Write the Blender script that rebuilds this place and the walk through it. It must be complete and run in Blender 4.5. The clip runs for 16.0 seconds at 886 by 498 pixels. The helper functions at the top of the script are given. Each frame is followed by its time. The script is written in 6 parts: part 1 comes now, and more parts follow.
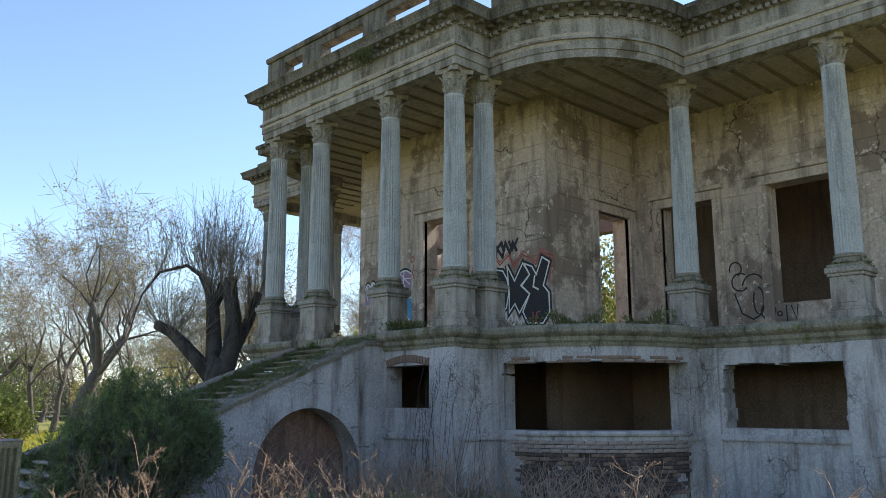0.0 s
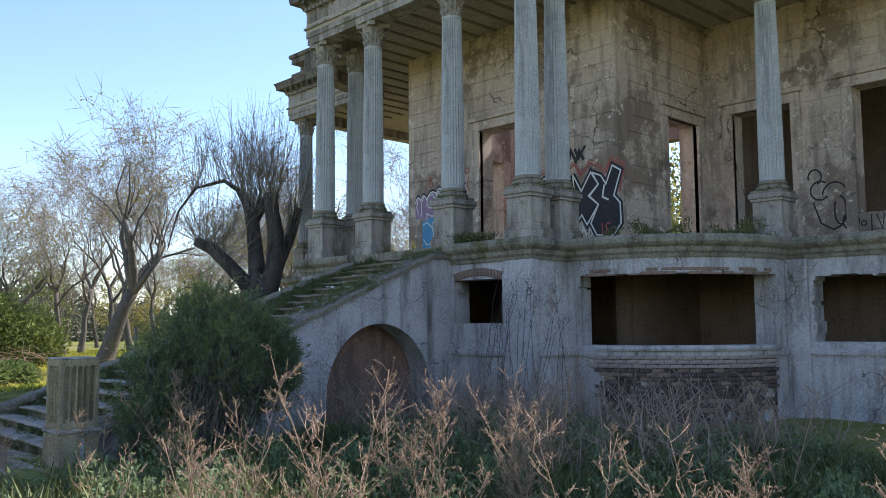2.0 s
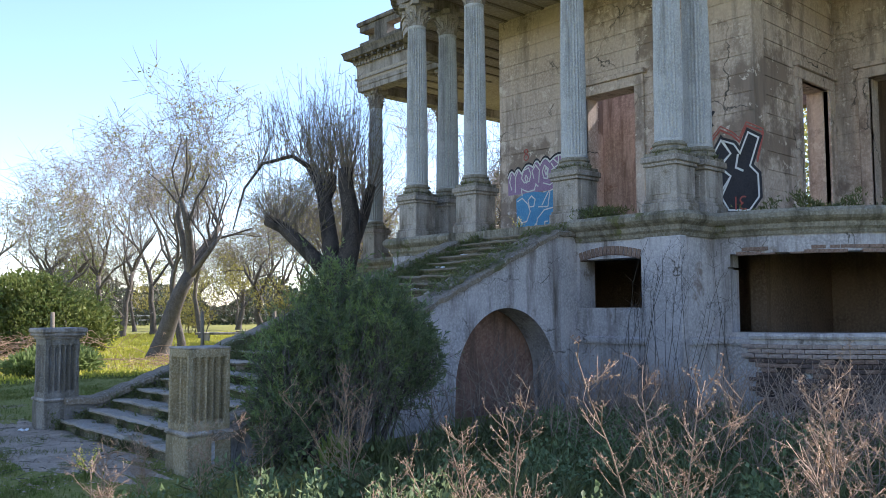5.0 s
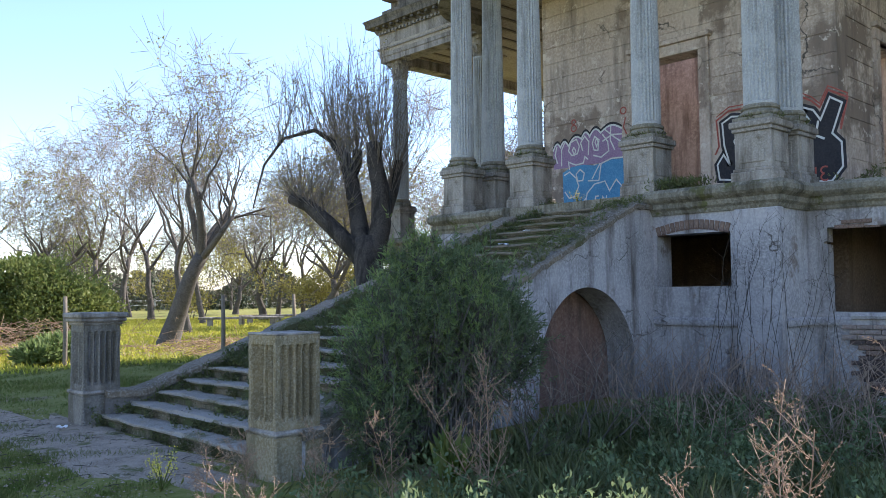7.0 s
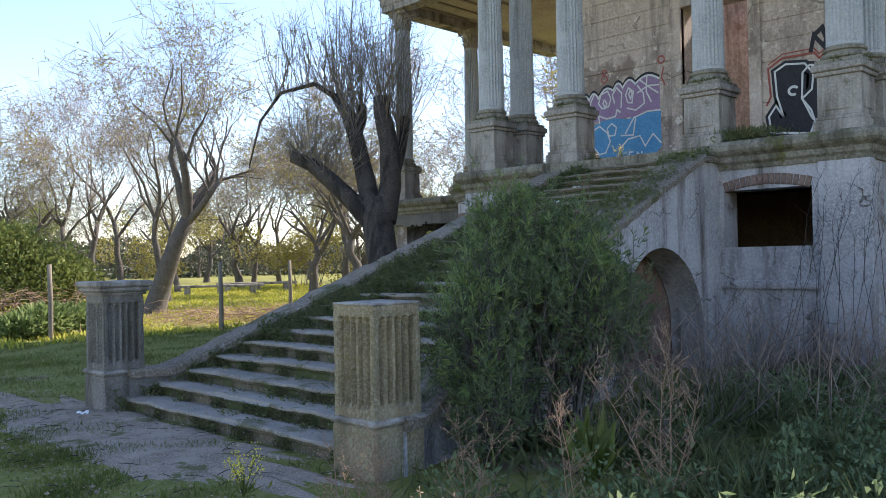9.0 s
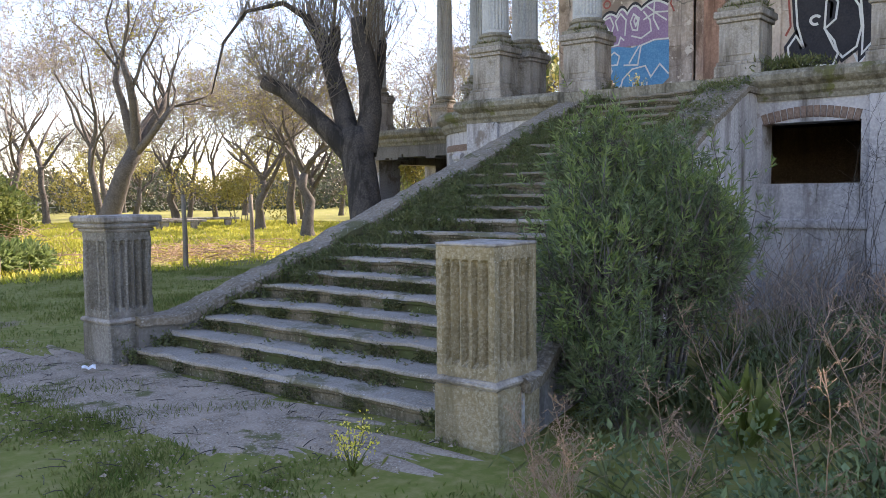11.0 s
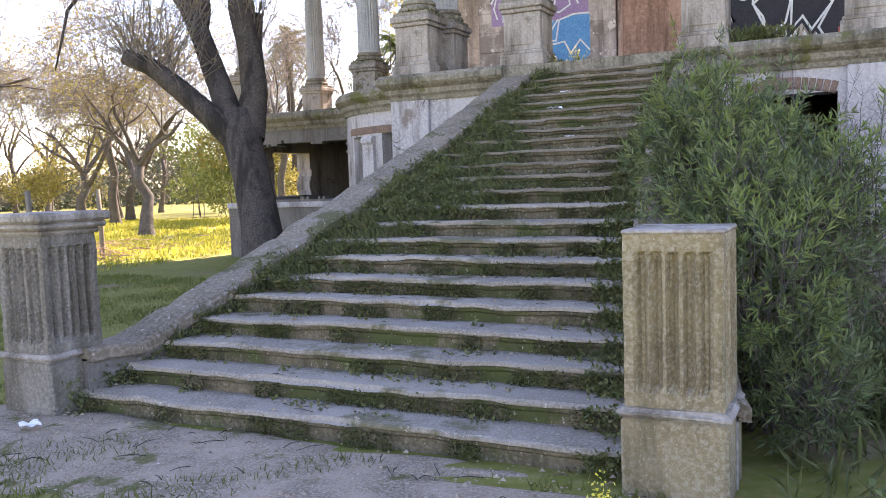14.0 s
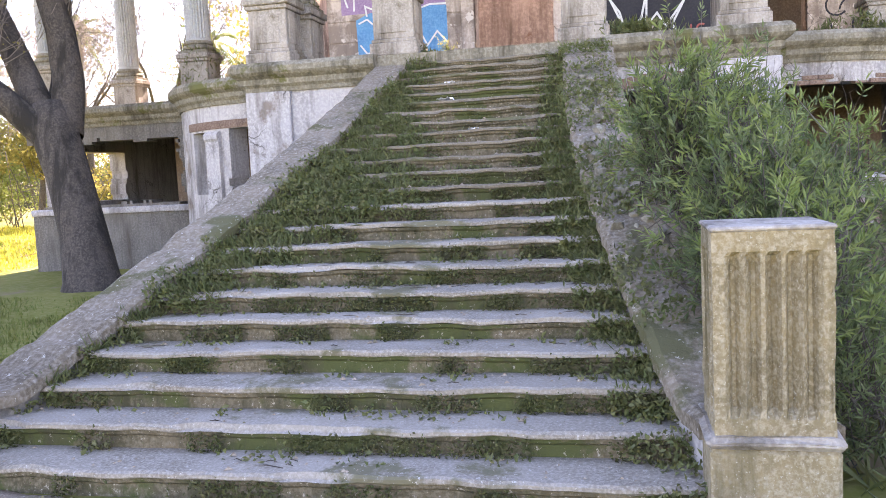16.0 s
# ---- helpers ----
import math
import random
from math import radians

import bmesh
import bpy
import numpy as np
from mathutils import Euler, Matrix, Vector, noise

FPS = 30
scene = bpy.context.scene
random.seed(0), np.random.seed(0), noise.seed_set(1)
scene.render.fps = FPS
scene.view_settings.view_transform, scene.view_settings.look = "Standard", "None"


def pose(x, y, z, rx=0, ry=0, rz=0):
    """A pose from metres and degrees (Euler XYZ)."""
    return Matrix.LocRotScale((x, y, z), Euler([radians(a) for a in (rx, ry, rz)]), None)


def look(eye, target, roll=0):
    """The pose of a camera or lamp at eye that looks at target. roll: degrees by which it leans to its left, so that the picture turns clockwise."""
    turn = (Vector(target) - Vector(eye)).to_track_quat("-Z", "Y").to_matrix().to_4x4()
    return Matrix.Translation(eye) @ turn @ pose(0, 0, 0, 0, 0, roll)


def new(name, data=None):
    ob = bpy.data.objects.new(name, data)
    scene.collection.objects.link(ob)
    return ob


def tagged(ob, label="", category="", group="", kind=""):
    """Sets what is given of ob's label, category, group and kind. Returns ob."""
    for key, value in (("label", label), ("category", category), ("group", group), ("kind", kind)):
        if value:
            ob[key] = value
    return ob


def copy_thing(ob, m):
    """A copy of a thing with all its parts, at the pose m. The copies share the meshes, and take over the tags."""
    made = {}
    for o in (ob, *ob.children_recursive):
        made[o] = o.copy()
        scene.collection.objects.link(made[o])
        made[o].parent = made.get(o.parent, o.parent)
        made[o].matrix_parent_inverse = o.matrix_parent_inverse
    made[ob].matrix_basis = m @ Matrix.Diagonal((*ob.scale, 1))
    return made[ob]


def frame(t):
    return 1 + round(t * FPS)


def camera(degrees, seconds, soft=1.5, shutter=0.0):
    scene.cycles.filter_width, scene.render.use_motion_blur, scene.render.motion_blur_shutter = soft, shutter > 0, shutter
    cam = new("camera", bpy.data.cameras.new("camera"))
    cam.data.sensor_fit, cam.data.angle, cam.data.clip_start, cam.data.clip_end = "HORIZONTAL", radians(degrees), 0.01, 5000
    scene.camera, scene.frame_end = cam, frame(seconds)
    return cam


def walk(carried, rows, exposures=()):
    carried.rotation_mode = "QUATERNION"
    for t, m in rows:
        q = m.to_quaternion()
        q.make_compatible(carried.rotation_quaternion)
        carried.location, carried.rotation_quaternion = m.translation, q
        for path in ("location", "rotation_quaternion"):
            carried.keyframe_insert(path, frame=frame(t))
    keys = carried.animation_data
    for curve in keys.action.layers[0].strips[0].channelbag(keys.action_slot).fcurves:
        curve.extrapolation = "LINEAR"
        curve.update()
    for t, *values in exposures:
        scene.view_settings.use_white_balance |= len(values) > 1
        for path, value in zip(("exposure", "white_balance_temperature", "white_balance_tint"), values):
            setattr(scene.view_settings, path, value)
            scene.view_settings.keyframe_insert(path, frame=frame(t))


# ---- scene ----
cam = camera(55.9, 16.0, soft=0.35)
METRES, EYE, TILT, LEAN, TURN = 13.0, 1.73, 0.0, 0.0, -44.3
ROWS = [
    (0.0, 0.0, 0.0, 0.0, 0.0, 10.64, 0.01),
    (0.5, -0.0231, 0.0191, -0.0013, 0.05, 9.88, -0.06),
    (1.0, -0.0421, 0.0398, -0.0009, 0.29, 8.54, -0.14),
    (1.5, -0.0668, 0.0544, -0.0027, 0.13, 6.91, -0.11),
    (2.0, -0.0914, 0.0694, -0.0052, 0.56, 5.2, 0.36),
    (2.5, -0.1133, 0.0894, -0.0043, 1.53, 4.81, 0.66),
    (3.0, -0.1398, 0.1081, -0.0053, 1.47, 4.49, 0.62),
    (3.5, -0.1628, 0.124, -0.0058, 1.88, 4.36, 0.42),
    (4.0, -0.1831, 0.1463, -0.004, 2.18, 4.52, 0.19),
    (6.5, -0.3047, 0.256, -0.0066, 1.28, 3.25, 0.52),
    (7.0, -0.3293, 0.2789, -0.0073, 1.01, 3.01, 0.64),
    (7.5, -0.3558, 0.3011, -0.006, 0.23, 2.48, 0.73),
    (8.0, -0.3763, 0.3284, -0.0071, -0.13, 2.19, 0.8),
    (8.5, -0.4008, 0.3535, -0.0089, -1.17, 1.43, 0.89),
    (9.0, -0.4266, 0.3762, -0.009, -1.6, 0.64, 1.13),
    (11.5, -0.5453, 0.4806, -0.0106, -7.62, -4.36, 0.65),
    (12.0, -0.5676, 0.5029, -0.0123, -8.23, -4.6, 0.94),
    (12.5, -0.5884, 0.529, -0.0124, -11.1, -4.81, 0.82),
    (13.0, -0.6106, 0.5529, -0.0117, -15.23, -4.82, 0.8),
    (13.5, -0.6275, 0.5795, -0.0124, -15.81, -4.61, 2.15),
    (14.0, -0.6448, 0.6038, -0.0136, -19.86, -4.61, 1.95),
    (14.5, -0.6615, 0.6245, -0.0118, -25.43, -5.04, 1.86),
    (15.0, -0.674, 0.6498, -0.0121, -27.67, -4.81, 2.81),
    (15.5, -0.6854, 0.6761, -0.0124, -30.9, -4.83, 2.89),
    (16.0, -0.6909, 0.7028, -0.0131, -33.86, -5.14, 2.76),
]
walk(cam, [(t, pose(0, 0, EYE, TILT, LEAN, TURN) @ pose(METRES * x, METRES * y, METRES * z, 90 + pitch, roll, yaw)) for t, x, y, z, yaw, pitch, roll in ROWS],
     [(0.0, 0.97, 6250, 11), (3.5, 1.27, 5920, 17), (6.5, 1.43, 6020, 17), (8.0, 1.33, 6070, 16), (9.0, 1.41, 6370, 17), (12.0, 2.05, 7100, 28), (14.0, 2.37, 7300, 30), (15.0, 2.74, 7350, 32), (15.5, 2.58, 7450, 32), (16.0, 3.01, 7650, 33)])

# ---- light ----
SUN_EL, SUN_AZ = 44.2, -8.0          # degrees: height, and turn from +x towards +y
world = bpy.data.worlds.new("sky")
scene.world = world
world.use_nodes = True
wn = world.node_tree.nodes
sky = wn.new("ShaderNodeTexSky")
sky.sky_type, sky.sun_disc = "NISHITA", False
sky.sun_elevation, sky.sun_rotation = radians(SUN_EL), radians(90 - SUN_AZ)
sky.air_density, sky.dust_density, sky.ozone_density = 1.0, 0.1, 1.3
wn["Background"].inputs["Strength"].default_value = 0.125
world.node_tree.links.new(sky.outputs[0], wn["Background"].inputs["Color"])
sun = new("sun", bpy.data.lights.new("sun", "SUN"))
sun.data.energy, sun.data.angle, sun.data.color = 5.0, radians(0.5), (1.0, 0.93, 0.82)
sd = Vector((math.cos(radians(SUN_EL)) * math.cos(radians(SUN_AZ)), math.cos(radians(SUN_EL)) * math.sin(radians(SUN_AZ)), math.sin(radians(SUN_EL))))
sun.matrix_world = look(sd * 60, (0, 0, 0))

# ---- materials ----


def mat(name, colors, scale=3.0, rough=0.85, bump=0.3, fine=40.0, streak=None, streak_at=(0.52, 0.68), random_tint=0.0, spec=0.3, patch=None, trans=0.0, cracks=0.0, specks=None):
    """colors: three base colours mixed by a coarse and a fine noise; streak: a colour that runs down in stains; patch: a colour and threshold of blotches."""
    m = bpy.data.materials.new(name)
    m.use_nodes = True
    nt = m.node_tree
    nd, ln = nt.nodes, nt.links
    bsdf = nd["Principled BSDF"]
    bsdf.inputs["Roughness"].default_value = rough
    bsdf.inputs["Specular IOR Level"].default_value = spec
    co = nd.new("ShaderNodeTexCoord").outputs["Object"]

    def noise_of(sc, detail=5.0, vec=co, rgh=0.6):
        n = nd.new("ShaderNodeTexNoise")
        n.inputs["Scale"].default_value, n.inputs["Detail"].default_value, n.inputs["Roughness"].default_value = sc, detail, rgh
        ln.new(vec, n.inputs["Vector"])
        return n.outputs["Fac"]

    def ramp(fac, a, b):
        r = nd.new("ShaderNodeMapRange")
        r.inputs["From Min"].default_value, r.inputs["From Max"].default_value = a, b
        ln.new(fac, r.inputs["Value"])
        return r.outputs["Result"]

    def mix(fac, a, b, kind="MIX"):
        x = nd.new("ShaderNodeMix")
        x.data_type, x.blend_type = "RGBA", kind
        if isinstance(fac, float):
            x.inputs["Factor"].default_value = fac
        else:
            ln.new(fac, x.inputs["Factor"])
        for sock, v in (("A", a), ("B", b)):
            s = [i for i in x.inputs if i.name == sock and i.type == "RGBA"][0]
            if isinstance(v, tuple):
                s.default_value = (*v, 1)
            else:
                ln.new(v, s)
        return [o for o in x.outputs if o.type == "RGBA"][0]

    coarse = noise_of(scale)
    finen = noise_of(fine, 4.0)
    col = mix(ramp(coarse, 0.38, 0.62), colors[0], colors[1])
    col = mix(ramp(finen, 0.42, 0.72), col, colors[2])
    if patch:
        col = mix(ramp(noise_of(scale * 0.55, 8.0, rgh=0.7), patch[1], patch[1] + 0.05), col, patch[0])
    if streak:
        mp = nd.new("ShaderNodeMapping")
        mp.inputs["Scale"].default_value = (1.6, 1.6, 0.22)
        ln.new(co, mp.inputs["Vector"])
        col = mix(ramp(noise_of(2.2, 7.0, mp.outputs["Vector"], 0.68), *streak_at), col, streak)
    if specks:
        col = mix(ramp(noise_of(specks[1], 3.0, rgh=0.75), specks[2], specks[2] + 0.06), col, specks[0])
    if cracks:
        vo = nd.new("ShaderNodeTexVoronoi")
        vo.feature = "DISTANCE_TO_EDGE"
        vo.inputs["Scale"].default_value = cracks
        warp = nd.new("ShaderNodeVectorMath")
        warp.operation = "MULTIPLY_ADD"
        wn3 = nd.new("ShaderNodeTexNoise")
        wn3.inputs["Scale"].default_value, wn3.inputs["Detail"].default_value = 3.0, 6.0
        ln.new(co, wn3.inputs["Vector"])
        ln.new(wn3.outputs["Color"], warp.inputs[0])
        warp.inputs[1].default_value = (0.5, 0.5, 0.5)
        ln.new(co, warp.inputs[2])
        ln.new(warp.outputs[0], vo.inputs["Vector"])
        line = nd.new("ShaderNodeMapRange")
        line.inputs["From Min"].default_value, line.inputs["From Max"].default_value = 0.010, 0.002
        ln.new(vo.outputs["Distance"], line.inputs["Value"])
        keep = nd.new("ShaderNodeMath")
        keep.operation = "MULTIPLY"
        ln.new(line.outputs["Result"], keep.inputs[0])
        ln.new(ramp(coarse, 0.45, 0.6), keep.inputs[1])
        col = mix(keep.outputs[0], col, (0.09, 0.08, 0.07))
    if random_tint:
        oi = nd.new("ShaderNodeObjectInfo")
        gi = nd.new("ShaderNodeNewGeometry")
        add = nd.new("ShaderNodeMath")
        add.operation = "ADD"
        ln.new(oi.outputs["Random"], add.inputs[0])
        ln.new(gi.outputs["Random Per Island"], add.inputs[1])
        hs = nd.new("ShaderNodeHueSaturation")
        ln.new(col, hs.inputs["Color"])
        mr = nd.new("ShaderNodeMapRange")
        mr.inputs["From Max"].default_value = 2.0
        mr.inputs["To Min"].default_value, mr.inputs["To Max"].default_value = 1 - random_tint, 1 + random_tint
        ln.new(add.outputs[0], mr.inputs["Value"])
        ln.new(mr.outputs["Result"], hs.inputs["Value"])
        col = hs.outputs["Color"]
    ln.new(col, bsdf.inputs["Base Color"])
    if bump:
        b = nd.new("ShaderNodeBump")
        b.inputs["Strength"].default_value, b.inputs["Distance"].default_value = bump, 0.02
        s = nd.new("ShaderNodeMath")
        s.operation = "ADD"
        ln.new(coarse, s.inputs[0])
        ln.new(finen, s.inputs[1])
        ln.new(s.outputs[0], b.inputs["Height"])
        ln.new(b.outputs["Normal"], bsdf.inputs["Normal"])
    if trans:
        t = nd.new("ShaderNodeBsdfTranslucent")
        ln.new(col, t.inputs["Color"])
        ms = nd.new("ShaderNodeMixShader")
        ms.inputs["Fac"].default_value = trans
        ln.new(bsdf.outputs[0], ms.inputs[1])
        ln.new(t.outputs[0], ms.inputs[2])
        ln.new(ms.outputs[0], nd["Material Output"].inputs["Surface"])
    return m


M_PLASTER = mat("lime_plaster", ((0.43, 0.405, 0.41), (0.285, 0.27, 0.275), (0.53, 0.505, 0.495)), 1.3, 0.9, 0.4, 26, (0.125, 0.108, 0.095), (0.48, 0.70), patch=((0.235, 0.195, 0.17), 0.585), cracks=0.8, specks=((0.16, 0.135, 0.12), 9.0, 0.68))
M_STUCCO = mat("ochre_stucco", ((0.58, 0.47, 0.385), (0.44, 0.345, 0.28), (0.66, 0.56, 0.475)), 0.8, 0.92, 0.5, 18, (0.19, 0.15, 0.125), (0.48, 0.72), patch=((0.285, 0.22, 0.175), 0.53), cracks=0.5, specks=((0.66, 0.58, 0.50), 4.0, 0.60))
M_STONE = mat("weathered_stone", ((0.36, 0.318, 0.275), (0.235, 0.205, 0.172), (0.45, 0.41, 0.365)), 2.2, 0.9, 0.6, 34, (0.095, 0.078, 0.058), (0.45, 0.68), patch=((0.175, 0.148, 0.11), 0.56))
M_SHAFT = mat("grey_shaft", ((0.44, 0.44, 0.435), (0.33, 0.33, 0.325), (0.54, 0.54, 0.525)), 2.0, 0.9, 0.4, 30, (0.15, 0.145, 0.13), (0.52, 0.74))
M_LEDGE = mat("mossy_ledge", ((0.23, 0.205, 0.155), (0.15, 0.135, 0.10), (0.33, 0.30, 0.24)), 2.5, 0.95, 0.7, 26, (0.07, 0.06, 0.04), (0.48, 0.68), patch=((0.12, 0.12, 0.045), 0.57))
M_SOOT = mat("sooty_brick", ((0.06, 0.045, 0.04), (0.03, 0.028, 0.028), (0.13, 0.085, 0.065)), 2.6, 0.95, 0.5, 14, patch=((0.45, 0.43, 0.40), 0.55))
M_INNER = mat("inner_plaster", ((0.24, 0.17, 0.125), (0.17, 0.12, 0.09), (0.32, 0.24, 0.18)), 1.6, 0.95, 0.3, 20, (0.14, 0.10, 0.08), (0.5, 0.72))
M_ROOF = mat("stained_ceiling", ((0.40, 0.34, 0.265), (0.28, 0.235, 0.185), (0.50, 0.43, 0.35)), 1.2, 0.95, 0.3, 16)
M_BEAM = mat("old_beam", ((0.22, 0.175, 0.13), (0.15, 0.12, 0.09), (0.30, 0.245, 0.19)), 3, 0.9, 0.3, 30)
M_STEP = mat("worn_step", ((0.30, 0.262, 0.215), (0.20, 0.17, 0.13), (0.40, 0.36, 0.31)), 1.7, 0.9, 0.25, 60, patch=((0.15, 0.135, 0.08), 0.57), random_tint=0.12, specks=((0.50, 0.47, 0.42), 34.0, 0.63))
M_STEP_UP = mat("brown_step", ((0.195, 0.158, 0.114), (0.135, 0.112, 0.078), (0.255, 0.218, 0.168)), 1.9, 0.92, 0.3, 55, patch=((0.11, 0.105, 0.055), 0.55), random_tint=0.12, specks=((0.40, 0.37, 0.32), 34.0, 0.66))
M_COPING = mat("rubble_coping", ((0.205, 0.165, 0.12), (0.125, 0.10, 0.07), (0.30, 0.26, 0.21)), 2.2, 0.95, 0.6, 30, patch=((0.10, 0.095, 0.045), 0.55), specks=((0.44, 0.41, 0.36), 22.0, 0.63))
M_CEMENT = mat("dirty_cement", ((0.175, 0.16, 0.145), (0.115, 0.105, 0.095), (0.235, 0.218, 0.198)), 1.6, 0.95, 0.5, 28, (0.085, 0.075, 0.062), (0.46, 0.68))
M_VAULT = mat("vault_plaster", ((0.21, 0.12, 0.088), (0.145, 0.085, 0.065), (0.28, 0.18, 0.14)), 2.0, 0.95, 0.4, 24, (0.10, 0.07, 0.055), (0.5, 0.7))
M_POST = mat("lichen_post", ((0.285, 0.225, 0.13), (0.195, 0.155, 0.09), (0.40, 0.345, 0.25)), 3.0, 0.95, 0.5, 45, (0.12, 0.10, 0.055), (0.50, 0.70), patch=((0.47, 0.44, 0.38), 0.62), specks=((0.46, 0.43, 0.36), 75.0, 0.63))
M_HALL = mat("hall_plaster", ((0.36, 0.30, 0.265), (0.25, 0.205, 0.18), (0.45, 0.385, 0.34)), 1.2, 0.95, 0.4, 16, (0.13, 0.10, 0.085), (0.46, 0.68), patch=((0.20, 0.13, 0.10), 0.57))
M_POST_B = mat("grey_post", ((0.235, 0.21, 0.18), (0.155, 0.138, 0.115), (0.33, 0.305, 0.265)), 3.0, 0.95, 0.9, 45, (0.095, 0.08, 0.055), (0.47, 0.68), specks=((0.42, 0.40, 0.36), 60.0, 0.64))
M_GROUND = mat("grassy_soil", ((0.14, 0.155, 0.036), (0.19, 0.19, 0.05), (0.25, 0.22, 0.085)), 0.5, 1.0, 0.8, 9, patch=((0.23, 0.18, 0.11), 0.575), spec=0.1)
M_PATH = mat("packed_gravel", ((0.34, 0.265, 0.20), (0.20, 0.155, 0.112), (0.42, 0.355, 0.285)), 3.2, 0.97, 0.5, 60, patch=((0.13, 0.125, 0.055), 0.56), spec=0.1, specks=((0.56, 0.52, 0.46), 38.0, 0.63))
M_BARK_D = mat("dark_bark", ((0.075, 0.062, 0.052), (0.045, 0.038, 0.032), (0.12, 0.10, 0.085)), 5, 0.95, 0.9, 30, (0.03, 0.026, 0.022), (0.48, 0.6))
M_BARK = mat("grey_bark", ((0.115, 0.098, 0.082), (0.075, 0.064, 0.054), (0.17, 0.148, 0.125)), 4, 0.95, 0.8, 25, random_tint=0.15)
M_TWIG = mat("grey_twig", ((0.215, 0.18, 0.15), (0.155, 0.13, 0.11), (0.285, 0.24, 0.20)), 3, 0.9, 0.0, 20, random_tint=0.2)
M_SHOOTWOOD = mat("shoot_bark", ((0.20, 0.165, 0.13), (0.14, 0.115, 0.092), (0.27, 0.22, 0.175)), 3, 0.9, 0.0, 20, random_tint=0.2)
M_DEADSTALK = mat("dead_stalk", ((0.25, 0.18, 0.135), (0.17, 0.125, 0.095), (0.33, 0.25, 0.19)), 3, 0.95, 0.0, 20, random_tint=0.3)
M_DRY = mat("dry_weed", ((0.36, 0.235, 0.16), (0.26, 0.165, 0.11), (0.46, 0.34, 0.24)), 5, 0.95, 0.0, 30, random_tint=0.25, trans=0.25)
M_LEAF = mat("bush_leaf", ((0.14, 0.195, 0.085), (0.18, 0.24, 0.105), (0.25, 0.29, 0.15)), 1.5, 0.55, 0.0, 9, random_tint=0.4, trans=0.38, spec=0.25)
M_SHOOT = mat("young_leaf", ((0.17, 0.24, 0.07), (0.21, 0.28, 0.09), (0.27, 0.31, 0.13)), 1.5, 0.55, 0.0, 9, random_tint=0.3, trans=0.4, spec=0.25)
M_IVY = mat("ivy_leaf", ((0.105, 0.132, 0.045), (0.135, 0.153, 0.055), (0.185, 0.18, 0.085)), 2.0, 0.6, 0.0, 9, random_tint=0.3, trans=0.25)
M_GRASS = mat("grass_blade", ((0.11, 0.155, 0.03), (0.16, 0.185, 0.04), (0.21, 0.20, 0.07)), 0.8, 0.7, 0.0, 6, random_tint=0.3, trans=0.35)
# grass colour raised for the sunlit lawn: the sun is painted into it
M_GRASS_LIT = mat("grass_blade_lit", ((0.40, 0.41, 0.05), (0.49, 0.46, 0.065), (0.54, 0.48, 0.12)), 0.6, 0.8, 0.0, 5, random_tint=0.25, trans=0.4)
M_BUD = mat("yellow_leaf", ((0.29, 0.26, 0.07), (0.22, 0.20, 0.06), (0.38, 0.33, 0.10)), 2, 0.7, 0.0, 9, random_tint=0.3, trans=0.4)
M_EVER = mat("evergreen_leaf", ((0.12, 0.165, 0.045), (0.16, 0.20, 0.05), (0.215, 0.215, 0.07)), 0.6, 0.7, 0.0, 5, random_tint=0.35, trans=0.3)
M_FLOWER = mat("yellow_flower", ((0.78, 0.66, 0.08), (0.68, 0.56, 0.06), (0.85, 0.76, 0.2)), 8, 0.7, 0.0, 20, random_tint=0.2, trans=0.4)
M_MOSS = mat("riser_moss", ((0.068, 0.082, 0.026), (0.09, 0.10, 0.035), (0.13, 0.12, 0.055)), 2.0, 0.8, 0.0, 9, random_tint=0.35, trans=0.2)
M_WOODS = mat("dark_evergreen", ((0.06, 0.08, 0.045), (0.085, 0.10, 0.055), (0.12, 0.125, 0.07)), 0.1, 0.8, 0.0, 2, random_tint=0.35, trans=0.2)
M_BLACK = mat("black_paint", ((0.022, 0.022, 0.028), (0.035, 0.034, 0.04), (0.05, 0.045, 0.05)), 4, 0.7, 0.1, 30)
M_WHITE = mat("white_paint", ((0.70, 0.69, 0.66), (0.62, 0.61, 0.58), (0.76, 0.75, 0.72)), 4, 0.7, 0.1, 30)
M_BLUE = mat("blue_paint", ((0.09, 0.30, 0.52), (0.07, 0.24, 0.45), (0.16, 0.38, 0.58)), 4, 0.7, 0.1, 30)
M_RED = mat("red_paint", ((0.38, 0.09, 0.07), (0.30, 0.08, 0.06), (0.45, 0.14, 0.11)), 4, 0.7, 0.1, 30)
M_PINK = mat("mauve_paint", ((0.33, 0.21, 0.34), (0.28, 0.17, 0.29), (0.40, 0.28, 0.40)), 4, 0.7, 0.1, 30)
M_WOODPOST = mat("fence_wood", ((0.20, 0.17, 0.13), (0.15, 0.125, 0.095), (0.26, 0.22, 0.17)), 5, 0.95, 0.5, 40)
M_FARWHITE = mat("whitewash", ((0.66, 0.65, 0.62), (0.58, 0.57, 0.54), (0.7, 0.69, 0.66)), 3, 0.9, 0.1, 20)
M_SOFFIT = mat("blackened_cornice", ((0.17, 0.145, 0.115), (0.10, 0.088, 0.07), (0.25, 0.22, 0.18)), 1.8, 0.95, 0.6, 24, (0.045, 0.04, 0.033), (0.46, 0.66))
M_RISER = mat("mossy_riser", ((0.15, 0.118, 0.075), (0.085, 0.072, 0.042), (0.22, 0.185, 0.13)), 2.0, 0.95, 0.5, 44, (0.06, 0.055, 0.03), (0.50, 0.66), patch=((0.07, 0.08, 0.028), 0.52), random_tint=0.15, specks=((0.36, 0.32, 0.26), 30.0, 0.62))
